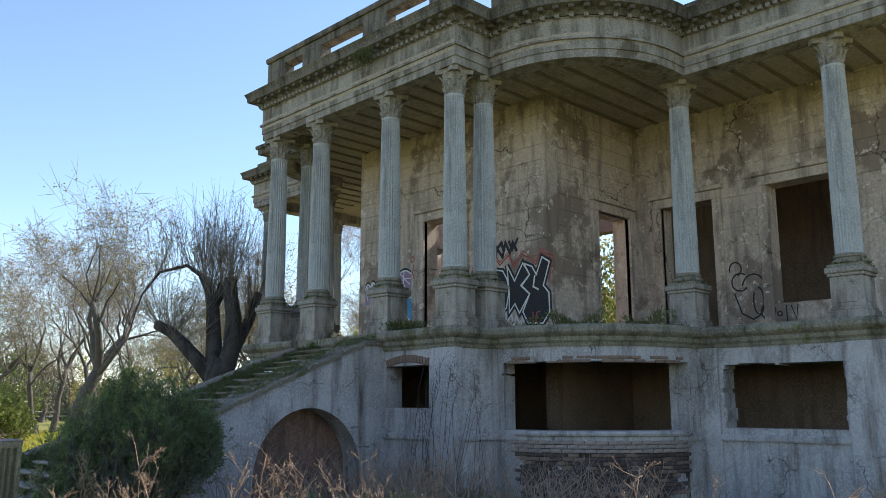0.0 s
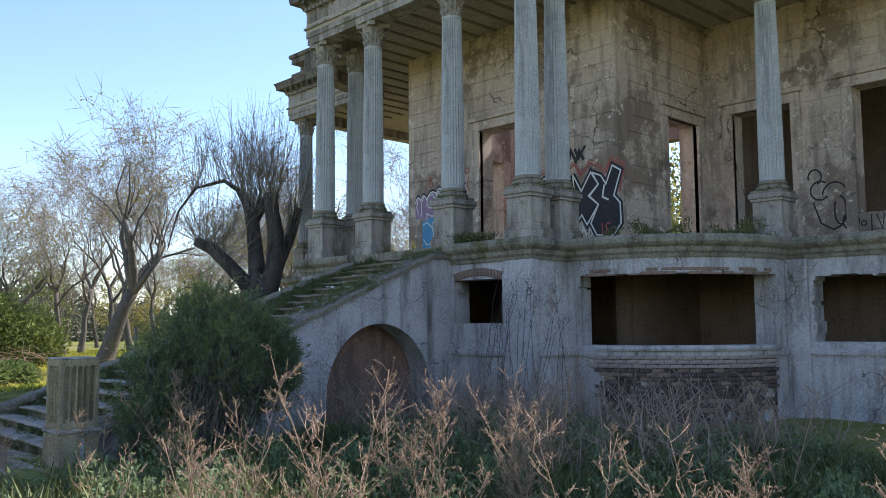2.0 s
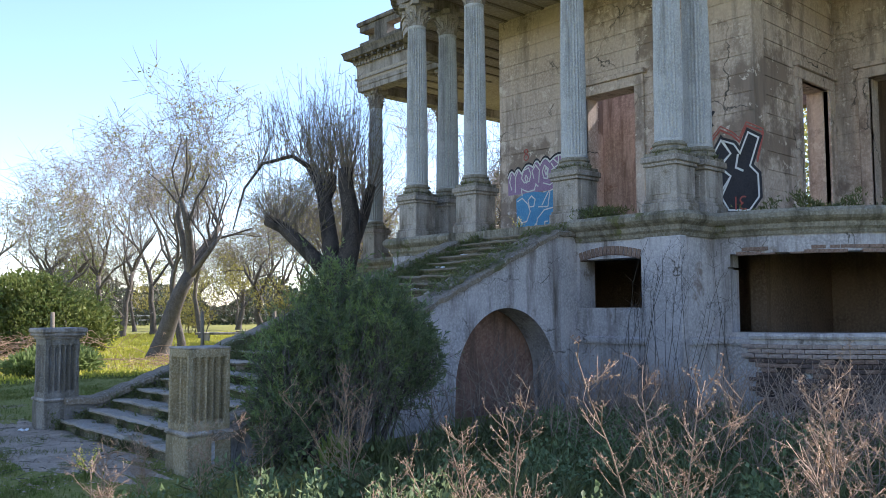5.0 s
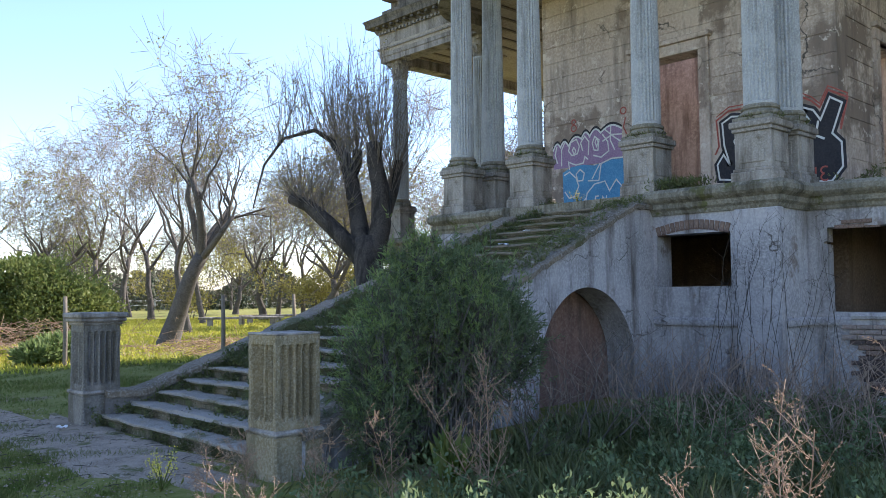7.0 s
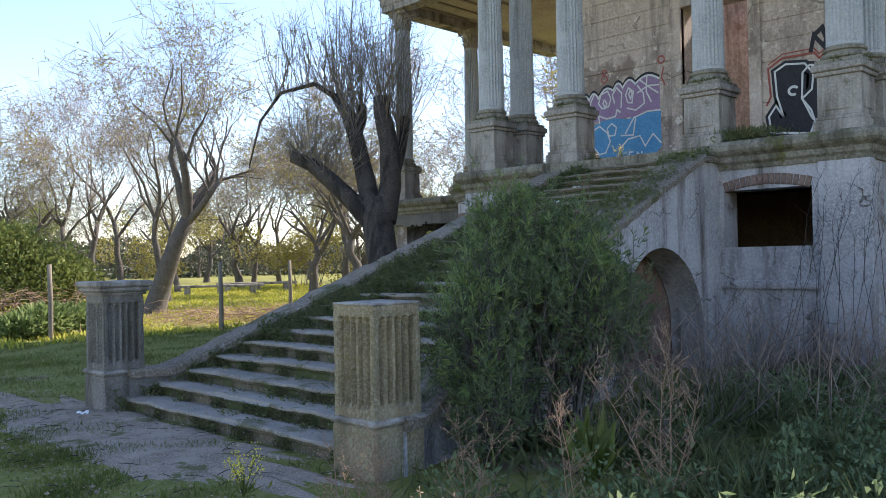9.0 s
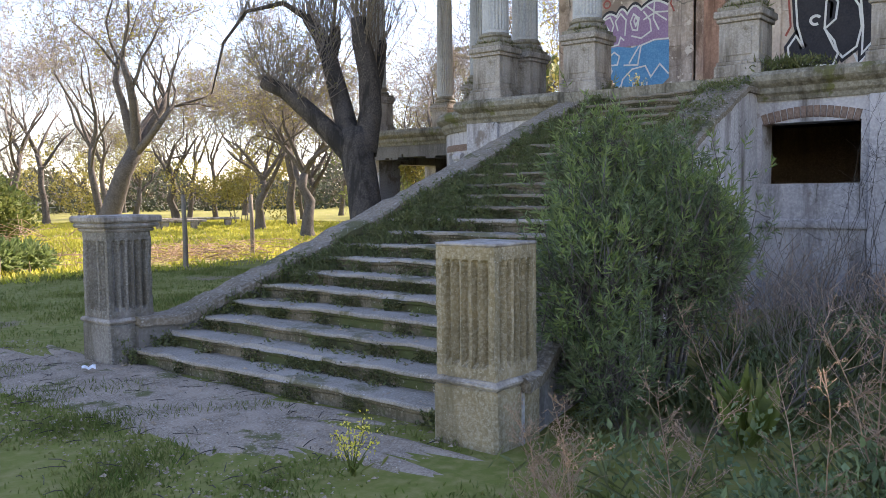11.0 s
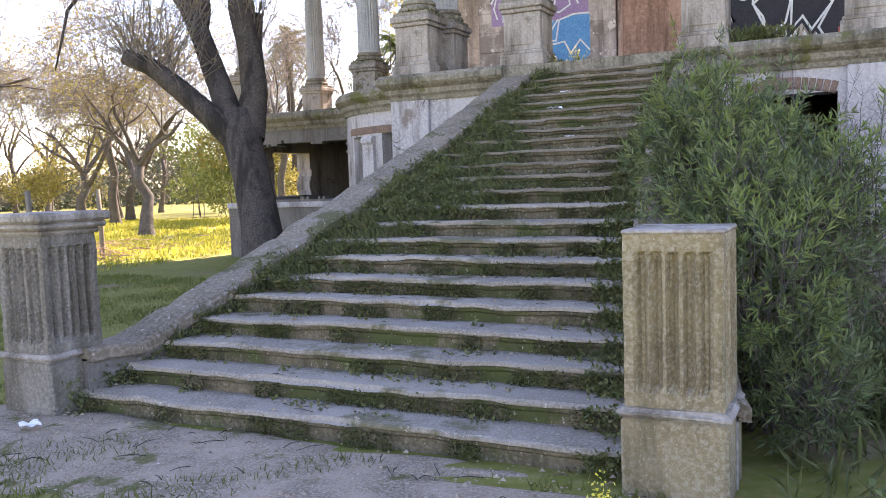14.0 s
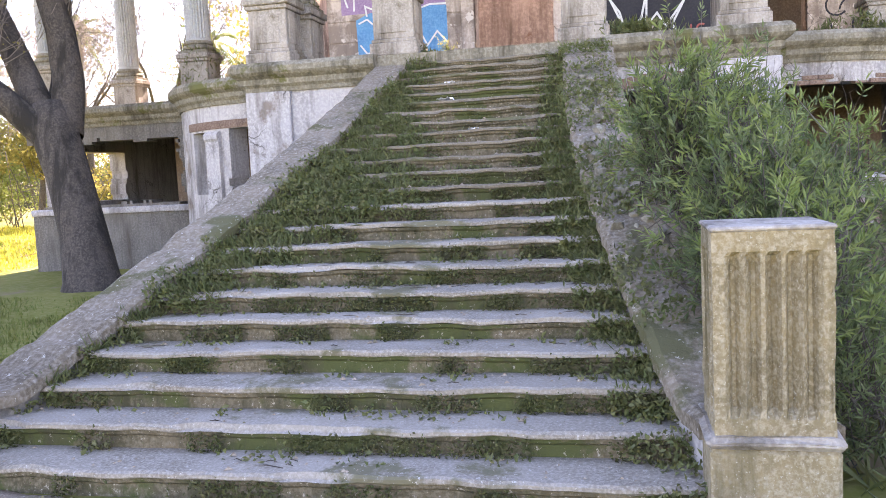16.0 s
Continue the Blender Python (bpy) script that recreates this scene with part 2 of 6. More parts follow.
M_BRICK = mat("old_brick", ((0.20, 0.13, 0.10), (0.14, 0.09, 0.07), (0.29, 0.215, 0.17)), 6, 0.95, 0.6, 40, random_tint=0.25)
M_SOOT_BRICK = mat("soot_brick", ((0.085, 0.06, 0.052), (0.05, 0.042, 0.04), (0.15, 0.11, 0.095)), 5, 0.95, 0.5, 40, random_tint=0.35)
M_MORTAR_BRICK = mat("mortar_brick", ((0.30, 0.235, 0.205), (0.22, 0.17, 0.15), (0.40, 0.35, 0.31)), 5, 0.95, 0.6, 36, random_tint=0.2)
M_LITTER = mat("litter_paper", ((0.75, 0.75, 0.75), (0.68, 0.68, 0.69), (0.8, 0.8, 0.8)), 20, 0.7, 0.2, 60)

# ---- builders ----


def link_bm(name, bm, material, smooth=False):
    me = bpy.data.meshes.new(name)
    bm.normal_update()
    bm.to_mesh(me)
    bm.free()
    me.materials.append(material)
    if smooth:
        me.polygons.foreach_set("use_smooth", [True] * len(me.polygons))
    return new(name, me)


def part(name, bm, material, parent, label="", smooth=False):
    ob = link_bm(name, bm, material, smooth)
    ob.parent = parent
    return tagged(ob, label)


def mesh_of(name, verts, faces, material, smooth=False):
    me = bpy.data.meshes.new(name)
    me.from_pydata([tuple(v) for v in verts], [], [tuple(f) for f in faces])
    me.materials.append(material)
    if smooth:
        me.polygons.foreach_set("use_smooth", [True] * len(me.polygons))
    return me


def box(bm, x0, x1, y0, y1, z0, z1, bevel=0.0):
    r = bmesh.ops.create_cube(bm, size=1, matrix=Matrix.LocRotScale(((x0 + x1) / 2, (y0 + y1) / 2, (z0 + z1) / 2), None, (x1 - x0, y1 - y0, z1 - z0)))
    if bevel:
        es = {e for v in r["verts"] for e in v.link_edges}
        bmesh.ops.bevel(bm, geom=list(es), offset=bevel, segments=1, affect="EDGES")


def lathe(bm, profile, n=24, cx=0, cy=0, flutes=0, depth=0.0, flute_range=None):
    """Turns (radius, z) about an upright axis; flutes cut the rings whose z lies within flute_range."""
    rings = []
    for r, z in profile:
        ring = []
        for i in range(n):
            a = 2 * math.pi * i / n
            rr = r
            if flutes and flute_range[0] <= z <= flute_range[1]:
                rr -= depth * max(0.0, math.sin(a * flutes / 2) ** 2 - 0.12)
            ring.append(bm.verts.new((cx + rr * math.cos(a), cy + rr * math.sin(a), z)))
        rings.append(ring)
    for a, b in zip(rings, rings[1:]):
        for i in range(n):
            bm.faces.new((a[i], a[(i + 1) % n], b[(i + 1) % n], b[i]))
    bm.faces.new(rings[0][::-1])
    bm.faces.new(rings[-1])


def normals_of(pts):
    """Mitred normals, to the right of the way along the line."""
    out = []
    for i in range(len(pts)):
        ds = []
        if i > 0:
            ds.append((Vector(pts[i]) - Vector(pts[i - 1])).normalized())
        if i < len(pts) - 1:
            ds.append((Vector(pts[i + 1]) - Vector(pts[i])).normalized())
        ns = [Vector((d.y, -d.x)) for d in ds]
        n = sum(ns, Vector((0, 0))).normalized()
        out.append(n / max(0.4, n.dot(ns[0])))
    return out


def sweep(bm, pts, profile):
    """Carries a closed profile of (out, z) along a plan line, to its right."""
    nn = normals_of(pts)
    rings = [[bm.verts.new((p[0] + n.x * o, p[1] + n.y * o, z)) for o, z in profile] for p, n in zip(pts, nn)]
    k = len(profile)
    for a, b in zip(rings, rings[1:]):
        for i in range(k):
            bm.faces.new((a[i], b[i], b[(i + 1) % k], a[(i + 1) % k]))
    bm.faces.new(rings[0])
    bm.faces.new(rings[-1][::-1])


def wall_path(bm, pts, thick, zs, holes=(), cell=None, groove=None, jag=0.0, seed=1):
    """A wall along a plan line, its outer face on the right, thick inwards. holes: (s0, s1, z0, z1) along the line; with jag the holes' edges
    break off unevenly in steps of one cell. groove: (height of a course, depth)."""
    pv = [Vector(p) for p in pts]
    acc = [0.0]
    for a, b in zip(pv, pv[1:]):
        acc.append(acc[-1] + (b - a).length)
    ss, zz = set(acc), {zs[0], zs[1]}
    for h in holes:
        ss |= {h[0], h[1]}
        zz |= {h[2], h[3]}
        if jag:
            for k in range(-5, int((h[1] - h[0]) / cell) + 6):
                ss.add(h[0] + k * cell)
            for k in range(-5, int((h[3] - h[2]) / cell) + 6):
                zz.add(h[2] + k * cell)
    grooves = []
    if groove:
        z = zs[0] + groove[0]
        while z < zs[1] - 0.05:
            grooves.append(z)
            zz |= {z - 0.009, z + 0.009}
            z += groove[0]

    def tidy(vals, lo, hi, keep):
        vals = sorted(v for v in vals if lo - 1e-6 <= v <= hi + 1e-6)
        out = [vals[0]]
        for v in vals[1:]:
            if v - out[-1] > 0.012:
                out.append(v)
            elif any(abs(v - k) < 1e-6 for k in keep):
                out[-1] = v
        return out

    ss = tidy(ss, 0, acc[-1], acc)
    zz = tidy(zz, zs[0], zs[1], zs)
    nn = normals_of(pts)

    def at(s):
        for i in range(len(acc) - 1):
            if s <= acc[i + 1] + 1e-6:
                f = 0 if acc[i + 1] == acc[i] else (s - acc[i]) / (acc[i + 1] - acc[i])
                f = min(1, max(0, f))
                n = nn[i].lerp(nn[i + 1], f)
                if 0.001 < f < 0.999 and acc[i + 1] - acc[i] > 0.6:
                    d = (pv[i + 1] - pv[i]).normalized()
                    n = Vector((d.y, -d.x))
                return pv[i].lerp(pv[i + 1], f), n
        return pv[-1], nn[-1]

    rng = random.Random(seed)
    nudge = {}

    def solid(i, j):
        if i < 0 or j < 0 or i >= len(ss) - 1 or j >= len(zz) - 1:
            return False
        s, z = (ss[i] + ss[i + 1]) / 2, (zz[j] + zz[j + 1]) / 2
        for h in holes:
            e = 0.0
            if jag:
                key = (i, j)
                if key not in nudge:
                    nudge[key] = jag * (noise.noise(Vector((s * 2.2, z * 2.2, seed))) + 0.15 * rng.uniform(-1, 1))
                e = nudge[key]
            e *= h[4] if len(h) > 4 else 1.0
            if h[0] - e < s < h[1] + e and h[2] - e * 0.5 < z < h[3] + e * 0.35:
                return False
        return True

    cache, lips = {}, set()

    def vert(i, j, inner, off=0.0):
        key = (i, j, inner, off)
        if key not in cache:
            p, n = at(ss[i])
            o = -thick if inner else -off
            cache[key] = bm.verts.new((p.x + n.x * o, p.y + n.y * o, zz[j]))
        return cache[key]

    sol = {(i, j): solid(i, j) for i in range(-1, len(ss)) for j in range(-1, len(zz))}
    for i in range(len(ss) - 1):
        for j in range(len(zz) - 1):
            if not sol[(i, j)]:
                continue
            zm = (zz[j] + zz[j + 1]) / 2
            ing = any(abs(zm - g) < 0.008 for g in grooves)

            def o(jj):
                return groove[1] if ing else 0.0
            q = (vert(i, j, 0, o(j)), vert(i + 1, j, 0, o(j)), vert(i + 1, j + 1, 0, o(j)), vert(i, j + 1, 0, o(j)))
            bm.faces.new(q)
            bm.faces.new((vert(i + 1, j, 1), vert(i, j, 1), vert(i, j + 1, 1), vert(i + 1, j + 1, 1)))
            if ing:
                if (i, j) not in lips:
                    bm.faces.new((q[0], vert(i, j, 0), vert(i + 1, j, 0), q[1]))
                if (i, j + 1) not in lips:
                    bm.faces.new((q[3], q[2], vert(i + 1, j + 1, 0), vert(i, j + 1, 0)))
                lips |= {(i, j), (i, j + 1)}
            for (di, dj), e in (((-1, 0), ((i, j), (i, j + 1))), ((1, 0), ((i + 1, j + 1), (i + 1, j))), ((0, -1), ((i + 1, j), (i, j))), ((0, 1), ((i, j + 1), (i + 1, j + 1)))):
                if not sol[(i + di, j + dj)]:
                    a, b = e
                    bm.faces.new((vert(*a, 0), vert(*a, 1), vert(*b, 1), vert(*b, 0)))
    bmesh.ops.recalc_face_normals(bm, faces=bm.faces)


def tube(V, F, p0, p1, r0, r1, n=5):
    d = (p1 - p0)
    if d.length < 1e-6:
        return
    d.normalize()
    u = d.orthogonal().normalized()
    w = d.cross(u)
    b = len(V)
    for p, r in ((p0, r0), (p1, r1)):
        for i in range(n):
            a = 2 * math.pi * i / n
            V.append(p + (u * math.cos(a) + w * math.sin(a)) * r)
    for i in range(n):
        F.append((b + i, b + (i + 1) % n, b + n + (i + 1) % n, b + n + i))


def polytube(V, F, pts, radii, n=6):
    """A tube through several points, its rings shared."""
    b = len(V)
    pts = [Vector(p) for p in pts]
    u = None
    for i, p in enumerate(pts):
        d = (pts[min(i + 1, len(pts) - 1)] - pts[max(i - 1, 0)]).normalized()
        u = d.orthogonal().normalized() if u is None else (u - d * u.dot(d)).normalized()
        w = d.cross(u)
        for k in range(n):
            a = 2 * math.pi * k / n
            V.append(p + (u * math.cos(a) + w * math.sin(a)) * radii[i])
    for i in range(len(pts) - 1):
        for k in range(n):
            F.append((b + i * n + k, b + i * n + (k + 1) % n, b + (i + 1) * n + (k + 1) % n, b + (i + 1) * n + k))
    F.append(tuple(b + (len(pts) - 1) * n + k for k in range(n)))


def leaf_mesh(name, base, way, length, width, material, fold=0.25, rs=None):
    """Many lens-shaped leaves (two folded quads as four triangles' worth) at once. base, way: arrays (n, 3); length, width: arrays (n)."""
    rs = rs or np.random.RandomState(5)
    n = len(base)
    way = way / np.linalg.norm(way, axis=1, keepdims=True)
    rnd = rs.normal(size=(n, 3))
    side = np.cross(way, rnd)
    side /= np.linalg.norm(side, axis=1, keepdims=True) + 1e-9
    up = np.cross(side, way)
    L, W = length[:, None], width[:, None]
    v = np.empty((n, 4, 3))
    v[:, 0] = base
    v[:, 1] = base + way * L * 0.45 + side * W * 0.5 + up * W * fold
    v[:, 2] = base + way * L - up * L * 0.12
    v[:, 3] = base + way * L * 0.45 - side * W * 0.5 + up * W * fold
    me = bpy.data.meshes.new(name)
    me.vertices.add(n * 4)
    me.vertices.foreach_set("co", v.reshape(-1))
    idx = np.arange(n * 4).reshape(n, 4)
    tri = np.stack([idx[:, 0], idx[:, 1], idx[:, 2], idx[:, 0], idx[:, 2], idx[:, 3]], axis=1).reshape(-1)
    me.loops.add(n * 6)
    me.loops.foreach_set("vertex_index", tri)
    me.polygons.add(n * 2)
    me.polygons.foreach_set("loop_start", np.arange(0, n * 6, 3))
    me.polygons.foreach_set("loop_total", np.full(n * 2, 3))
    me.update(calc_edges=True)
    me.materials.append(material)
    return me

# ---- the place: plan ----
AXIS = 14.45                 # the stair's middle, along y
FLOOR, SPRING, CORNICE = 3.18, 8.37, 9.6
FRONT, ARC_X, ARC_H, ARC_R, SIDE_X = 10.95, 14.4, 3.9, 2.45, 14.75
HALL_X, HALL_H, BACK_X = 14.1, 3.25, 17.7
END_R, END_L = 12.95, 9.95
BLOCK_L, ARC_HL, ARC_RL = 3.38, 3.65, 2.35      # the far side of the stair is a little tighter


def plan(h_end, side, block, arc_h, arc_r, n=14):
    """The terrace's outline from the axis outwards; side -1 towards -y, +1 towards +y."""
    p = [(FRONT, 0.0), (FRONT, block), (ARC_X - arc_r, block), (ARC_X - arc_r, arc_h)]
    for i in range(1, n + 1):
        a = math.pi - (math.pi / 2) * i / n
        p.append((ARC_X + arc_r * math.cos(a), arc_h + arc_r * math.sin(a)))
    p += [(SIDE_X, arc_h + arc_r), (SIDE_X, h_end)]
    return [(x, AXIS + side * h) for x, h in p]


RIGHT, LEFT = plan(END_R, -1, 3.55, ARC_H, ARC_R), plan(END_L, 1, BLOCK_L, ARC_HL, ARC_RL)
LEFT_ROUND = LEFT + [(22.4, AXIS + END_L)]      # the terrace turns the far corner
WHOLE = LEFT[::-1] + RIGHT[1:]          # from the far end to the near one: the outside lies on the right

# ---- ground ----
def ground_height(x, y):
    h = 0.05 * noise.noise(Vector((x * 0.35, y * 0.35, 3.0))) + 0.03 * noise.noise(Vector((x * 1.3, y * 1.3, 8.0)))
    return h * min(1.0, max(0.0, (math.hypot(x - 7, y - 14.5) - 2) / 6)) - 0.02


def build_ground():
    axis = [-3000, -800, -300, -120, -60, -30, -15] + [-10 + i * 0.5 for i in range(101)] + [45, 55, 70, 100, 150, 300, 800, 3000]
    V = [(x, y, ground_height(x, y)) for y in axis for x in axis]
    n = len(axis)
    F = [(j * n + i, j * n + i + 1, (j + 1) * n + i + 1, (j + 1) * n + i) for j in range(n - 1) for i in range(n - 1)]
    tagged(new("ground", mesh_of("ground", V, F, M_GROUND, True)), "uneven shaggy lawn of grass and bare soil", "ground", kind="structure")
    # trodden apron at the stair's foot
    bm = bmesh.new()
    cx, cy = 3.0, 15.4
    c = bm.verts.new((cx, cy, ground_height(cx, cy) + 0.032))
    rings = []
    for f, lift in ((0.2, 0.032), (0.4, 0.03), (0.6, 0.028), (0.78, 0.022), (0.9, 0.012), (1.0, -0.03)):
        ring = []
        for i in range(128):
            a = 2 * math.pi * i / 128
            r = 1 + 0.42 * noise.noise(Vector((math.cos(a) * 3, math.sin(a) * 3, 5))) + 0.24 * noise.noise(Vector((math.cos(a) * 11, math.sin(a) * 11, 7)))
            x, y = cx + 0.66 * r * f * math.cos(a), cy + 3.4 * r * f * math.sin(a)
            ring.append(bm.verts.new((x, y, ground_height(x, y) + lift)))
        rings.append(ring)
    for i in range(128):
        j = (i + 1) % 128
        bm.faces.new((c, rings[0][i], rings[0][j]))
        for p, q in zip(rings, rings[1:]):
            bm.faces.new((p[i], q[i], q[j], p[j]))
    tagged(link_bm("path", bm, M_PATH, True), "trodden grey gravel apron before the stair", "path", kind="structure")


build_ground()


# ---- basement, terrace, ceilings ----
def build_basement():
    bm = bmesh.new()
    wall_path(bm, RIGHT, 0.42, (-0.2, 2.9), [(1.61, 2.85, 1.70, 2.50, 0.15), (4.84, 8.68, 1.29, 2.54, 0.35), (9.57, 11.75, 1.33, 2.48, 0.7)], cell=0.04, jag=0.12, seed=2)
    tagged(link_bm("wall_basement_right", bm, M_PLASTER), "stained pale plaster basement wall with broken openings", "wall", kind="structure")
    bm = bmesh.new()
    wall_path(bm, LEFT[::-1][1:], 0.42, (-0.2, 2.9), [(2.42, 2.86, 1.42, 2.40, 0.25), (3.38, 3.96, 1.05, 2.43, 0.25)], cell=0.06, jag=0.16, seed=5)
    tagged(link_bm("wall_basement_left", bm, M_PLASTER), "stained pale plaster basement wall with ragged openings", "wall", kind="structure")
    bm = bmesh.new()
    wall_path(bm, LEFT[::-1][:2], 0.42, (-0.2, 2.9), [(-1.0, 3.36, 1.27, 2.52)], cell=0.06, jag=0.22, seed=6)
    tagged(link_bm("wall_basement_corner", bm, M_CEMENT), "bare grey corner wall with a wide ragged opening", "wall", kind="structure")
    # the flank and the back close the basement
    bm = bmesh.new()
    wall_path(bm, [(22.0, AXIS + END_L), (SIDE_X + 0.45, AXIS + END_L)], 0.4, (-0.2, 2.9), [(4.5, 6.0, 1.33, 2.40)], cell=0.06, jag=0.14, seed=7)
    tagged(link_bm("wall_basement_flank", bm, M_PLASTER), "grey plaster flank wall with a ragged hole", "wall", kind="structure")
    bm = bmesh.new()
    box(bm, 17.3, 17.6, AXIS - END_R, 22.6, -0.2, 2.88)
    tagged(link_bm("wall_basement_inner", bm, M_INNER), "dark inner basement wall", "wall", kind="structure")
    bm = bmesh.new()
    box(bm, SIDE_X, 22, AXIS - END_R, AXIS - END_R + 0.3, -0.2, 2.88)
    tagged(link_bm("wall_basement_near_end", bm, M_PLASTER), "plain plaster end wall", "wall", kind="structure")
    # unseen wall added at the rear so that no sun enters the basement
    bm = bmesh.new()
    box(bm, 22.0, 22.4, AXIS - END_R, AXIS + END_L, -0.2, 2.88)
    tagged(link_bm("wall_basement_rear", bm, M_INNER), "unseen rear basement wall added to stop the sunlight", "wall", kind="structure")
    # two added cross walls, hidden from the walk, hold light back inside
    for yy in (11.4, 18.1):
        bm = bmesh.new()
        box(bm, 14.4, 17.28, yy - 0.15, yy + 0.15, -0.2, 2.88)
        tagged(link_bm("wall_basement_cross", bm, M_INNER), "hidden cross wall added to darken the basement inside", "wall", kind="structure")


def outline():
    return WHOLE + [(22.0, AXIS - END_R), (22.0, AXIS + END_L)]


def slab(bm, pts, z0, z1):
    lo = [bm.verts.new((x, y, z0)) for x, y in pts]
    hi = [bm.verts.new((x, y, z1)) for x, y in pts]
    bm.faces.new(lo)
    bm.faces.new(hi)
    for i in range(len(pts)):
        j = (i + 1) % len(pts)
        bm.faces.new((lo[i], lo[j], hi[j], hi[i]))
    bmesh.ops.recalc_face_normals(bm, faces=bm.faces)


build_basement()
bm = bmesh.new()
slab(bm, outline(), 2.905, FLOOR)
tagged(link_bm("floor", bm, M_LEDGE), "weathered terrace floor slab", "floor", kind="structure")

LEDGE = [(-0.1, 2.80), (0.03, 2.80), (0.05, 2.86), (0.09, 2.90), (0.10, 2.97), (0.17, 3.02), (0.20, 3.06), (0.20, 3.13), (0.15, 3.19), (-0.1, 3.20)]
for side_name, line in (("right", RIGHT), ("left", LEFT[::-1])):
    # the ledge leaves the stair's head free
    cut = [(FRONT, AXIS - 1.5)] + line[1:] if side_name == "right" else line[:-1] + [(FRONT, AXIS + 1.5)]
    bm = bmesh.new()
    sweep(bm, cut, LEDGE)
    tagged(link_bm("trim_ledge_" + side_name, bm, M_LEDGE), "mossy moulded stone ledge of the terrace", "ledge", kind="structure")
    bm = bmesh.new()
    sweep(bm, cut if side_name == "right" else line[:2], [(-0.05, 1.10), (0.05, 1.10), (0.06, 1.13), (0.06, 1.19), (0.03, 1.22), (-0.05, 1.22)])
    tagged(link_bm("trim_string_course_" + side_name, bm, M_PLASTER), "thin plaster string course", "trim", kind="structure")

# flat pilasters on the basement wall
for x0, x1, h0, h1, sides in ((FRONT - 0.07, FRONT + 0.1, 2.95, 3.62, (-1,)), (FRONT - 0.07, FRONT + 0.1, 2.75, 3.40, (1,)), (SIDE_X - 0.08, SIDE_X + 0.1, 6.35, 6.75, (-1,)), (SIDE_X - 0.08, SIDE_X + 0.1, 9.05, 9.75, (-1,))):
    for s in sides:
        bm = bmesh.new()
        ya, yb = sorted((AXIS + s * h0, AXIS + s * h1))
        box(bm, x0, x1, ya, yb, -0.1, 2.80, 0.012)
        tagged(link_bm("trim_pilaster", bm, M_PLASTER), "flat plaster pilaster on the basement wall", "pilaster", kind="structure")

# white pier and bared brick head between the openings of the far curve
def far_arc(s0, s1, n=6):
    return [(ARC_X + ARC_RL * math.cos(math.pi / 2 + (s - 0.35) / ARC_RL), AXIS + ARC_HL + ARC_RL * math.sin(math.pi / 2 + (s - 0.35) / ARC_RL)) for s in (s0 + (s1 - s0) * i / n for i in range(n + 1))]


bm = bmesh.new()
sweep(bm, far_arc(2.9, 3.22), [(-0.2, 1.2), (0.07, 1.2), (0.07, 2.24), (0.10, 2.28), (0.10, 2.34), (0.06, 2.39), (-0.2, 2.39)])
tagged(link_bm("trim_pier", bm, M_PLASTER), "white plaster pier between two basement openings", "pier", kind="structure")
bm = bmesh.new()
sweep(bm, far_arc(2.3, 3.98, 9), [(-0.1, 2.435), (0.015, 2.435), (0.02, 2.5), (0.012, 2.56), (-0.1, 2.56)])
tagged(link_bm("trim_brick_head", bm, M_BRICK), "bared brown brick band over the basement openings", "brick band", kind="structure")

# sooty brick field below the wide opening
bm = bmesh.new()
a0, a1 = math.radians(180 + 6), math.radians(180 + 85)
arc = [(ARC_X + (ARC_R + 0.012) * math.cos(a0 + (a1 - a0) * i / 18), AXIS - ARC_H + (ARC_R + 0.012) * math.sin(a0 + (a1 - a0) * i / 18)) for i in range(19)]
wall_path(bm, arc, 0.03, (-0.05, 1.08), [(-0.2, 0.12, -0.1, 1.2), (2.9, 3.3, -0.1, 1.2), (-0.2, 0.5, 0.86, 1.2), (2.35, 3.3, 0.92, 1.2), (1.2, 1.7, 0.98, 1.2)], cell=0.045, jag=0.2, seed=12)
tagged(link_bm("wall_brick_field", bm, M_SOOT), "soot-black bared brick below the wide opening", "brickwork", kind="structure")
bm = bmesh.new()
sweep(bm, arc, [(-0.1, 1.20), (0.10, 1.20), (0.12, 1.24), (0.11, 1.285), (-0.1, 1.285)])
tagged(link_bm("window_sill_1", bm, M_PLASTER), "chipped white sill of the wide opening", "sill", kind="structure")


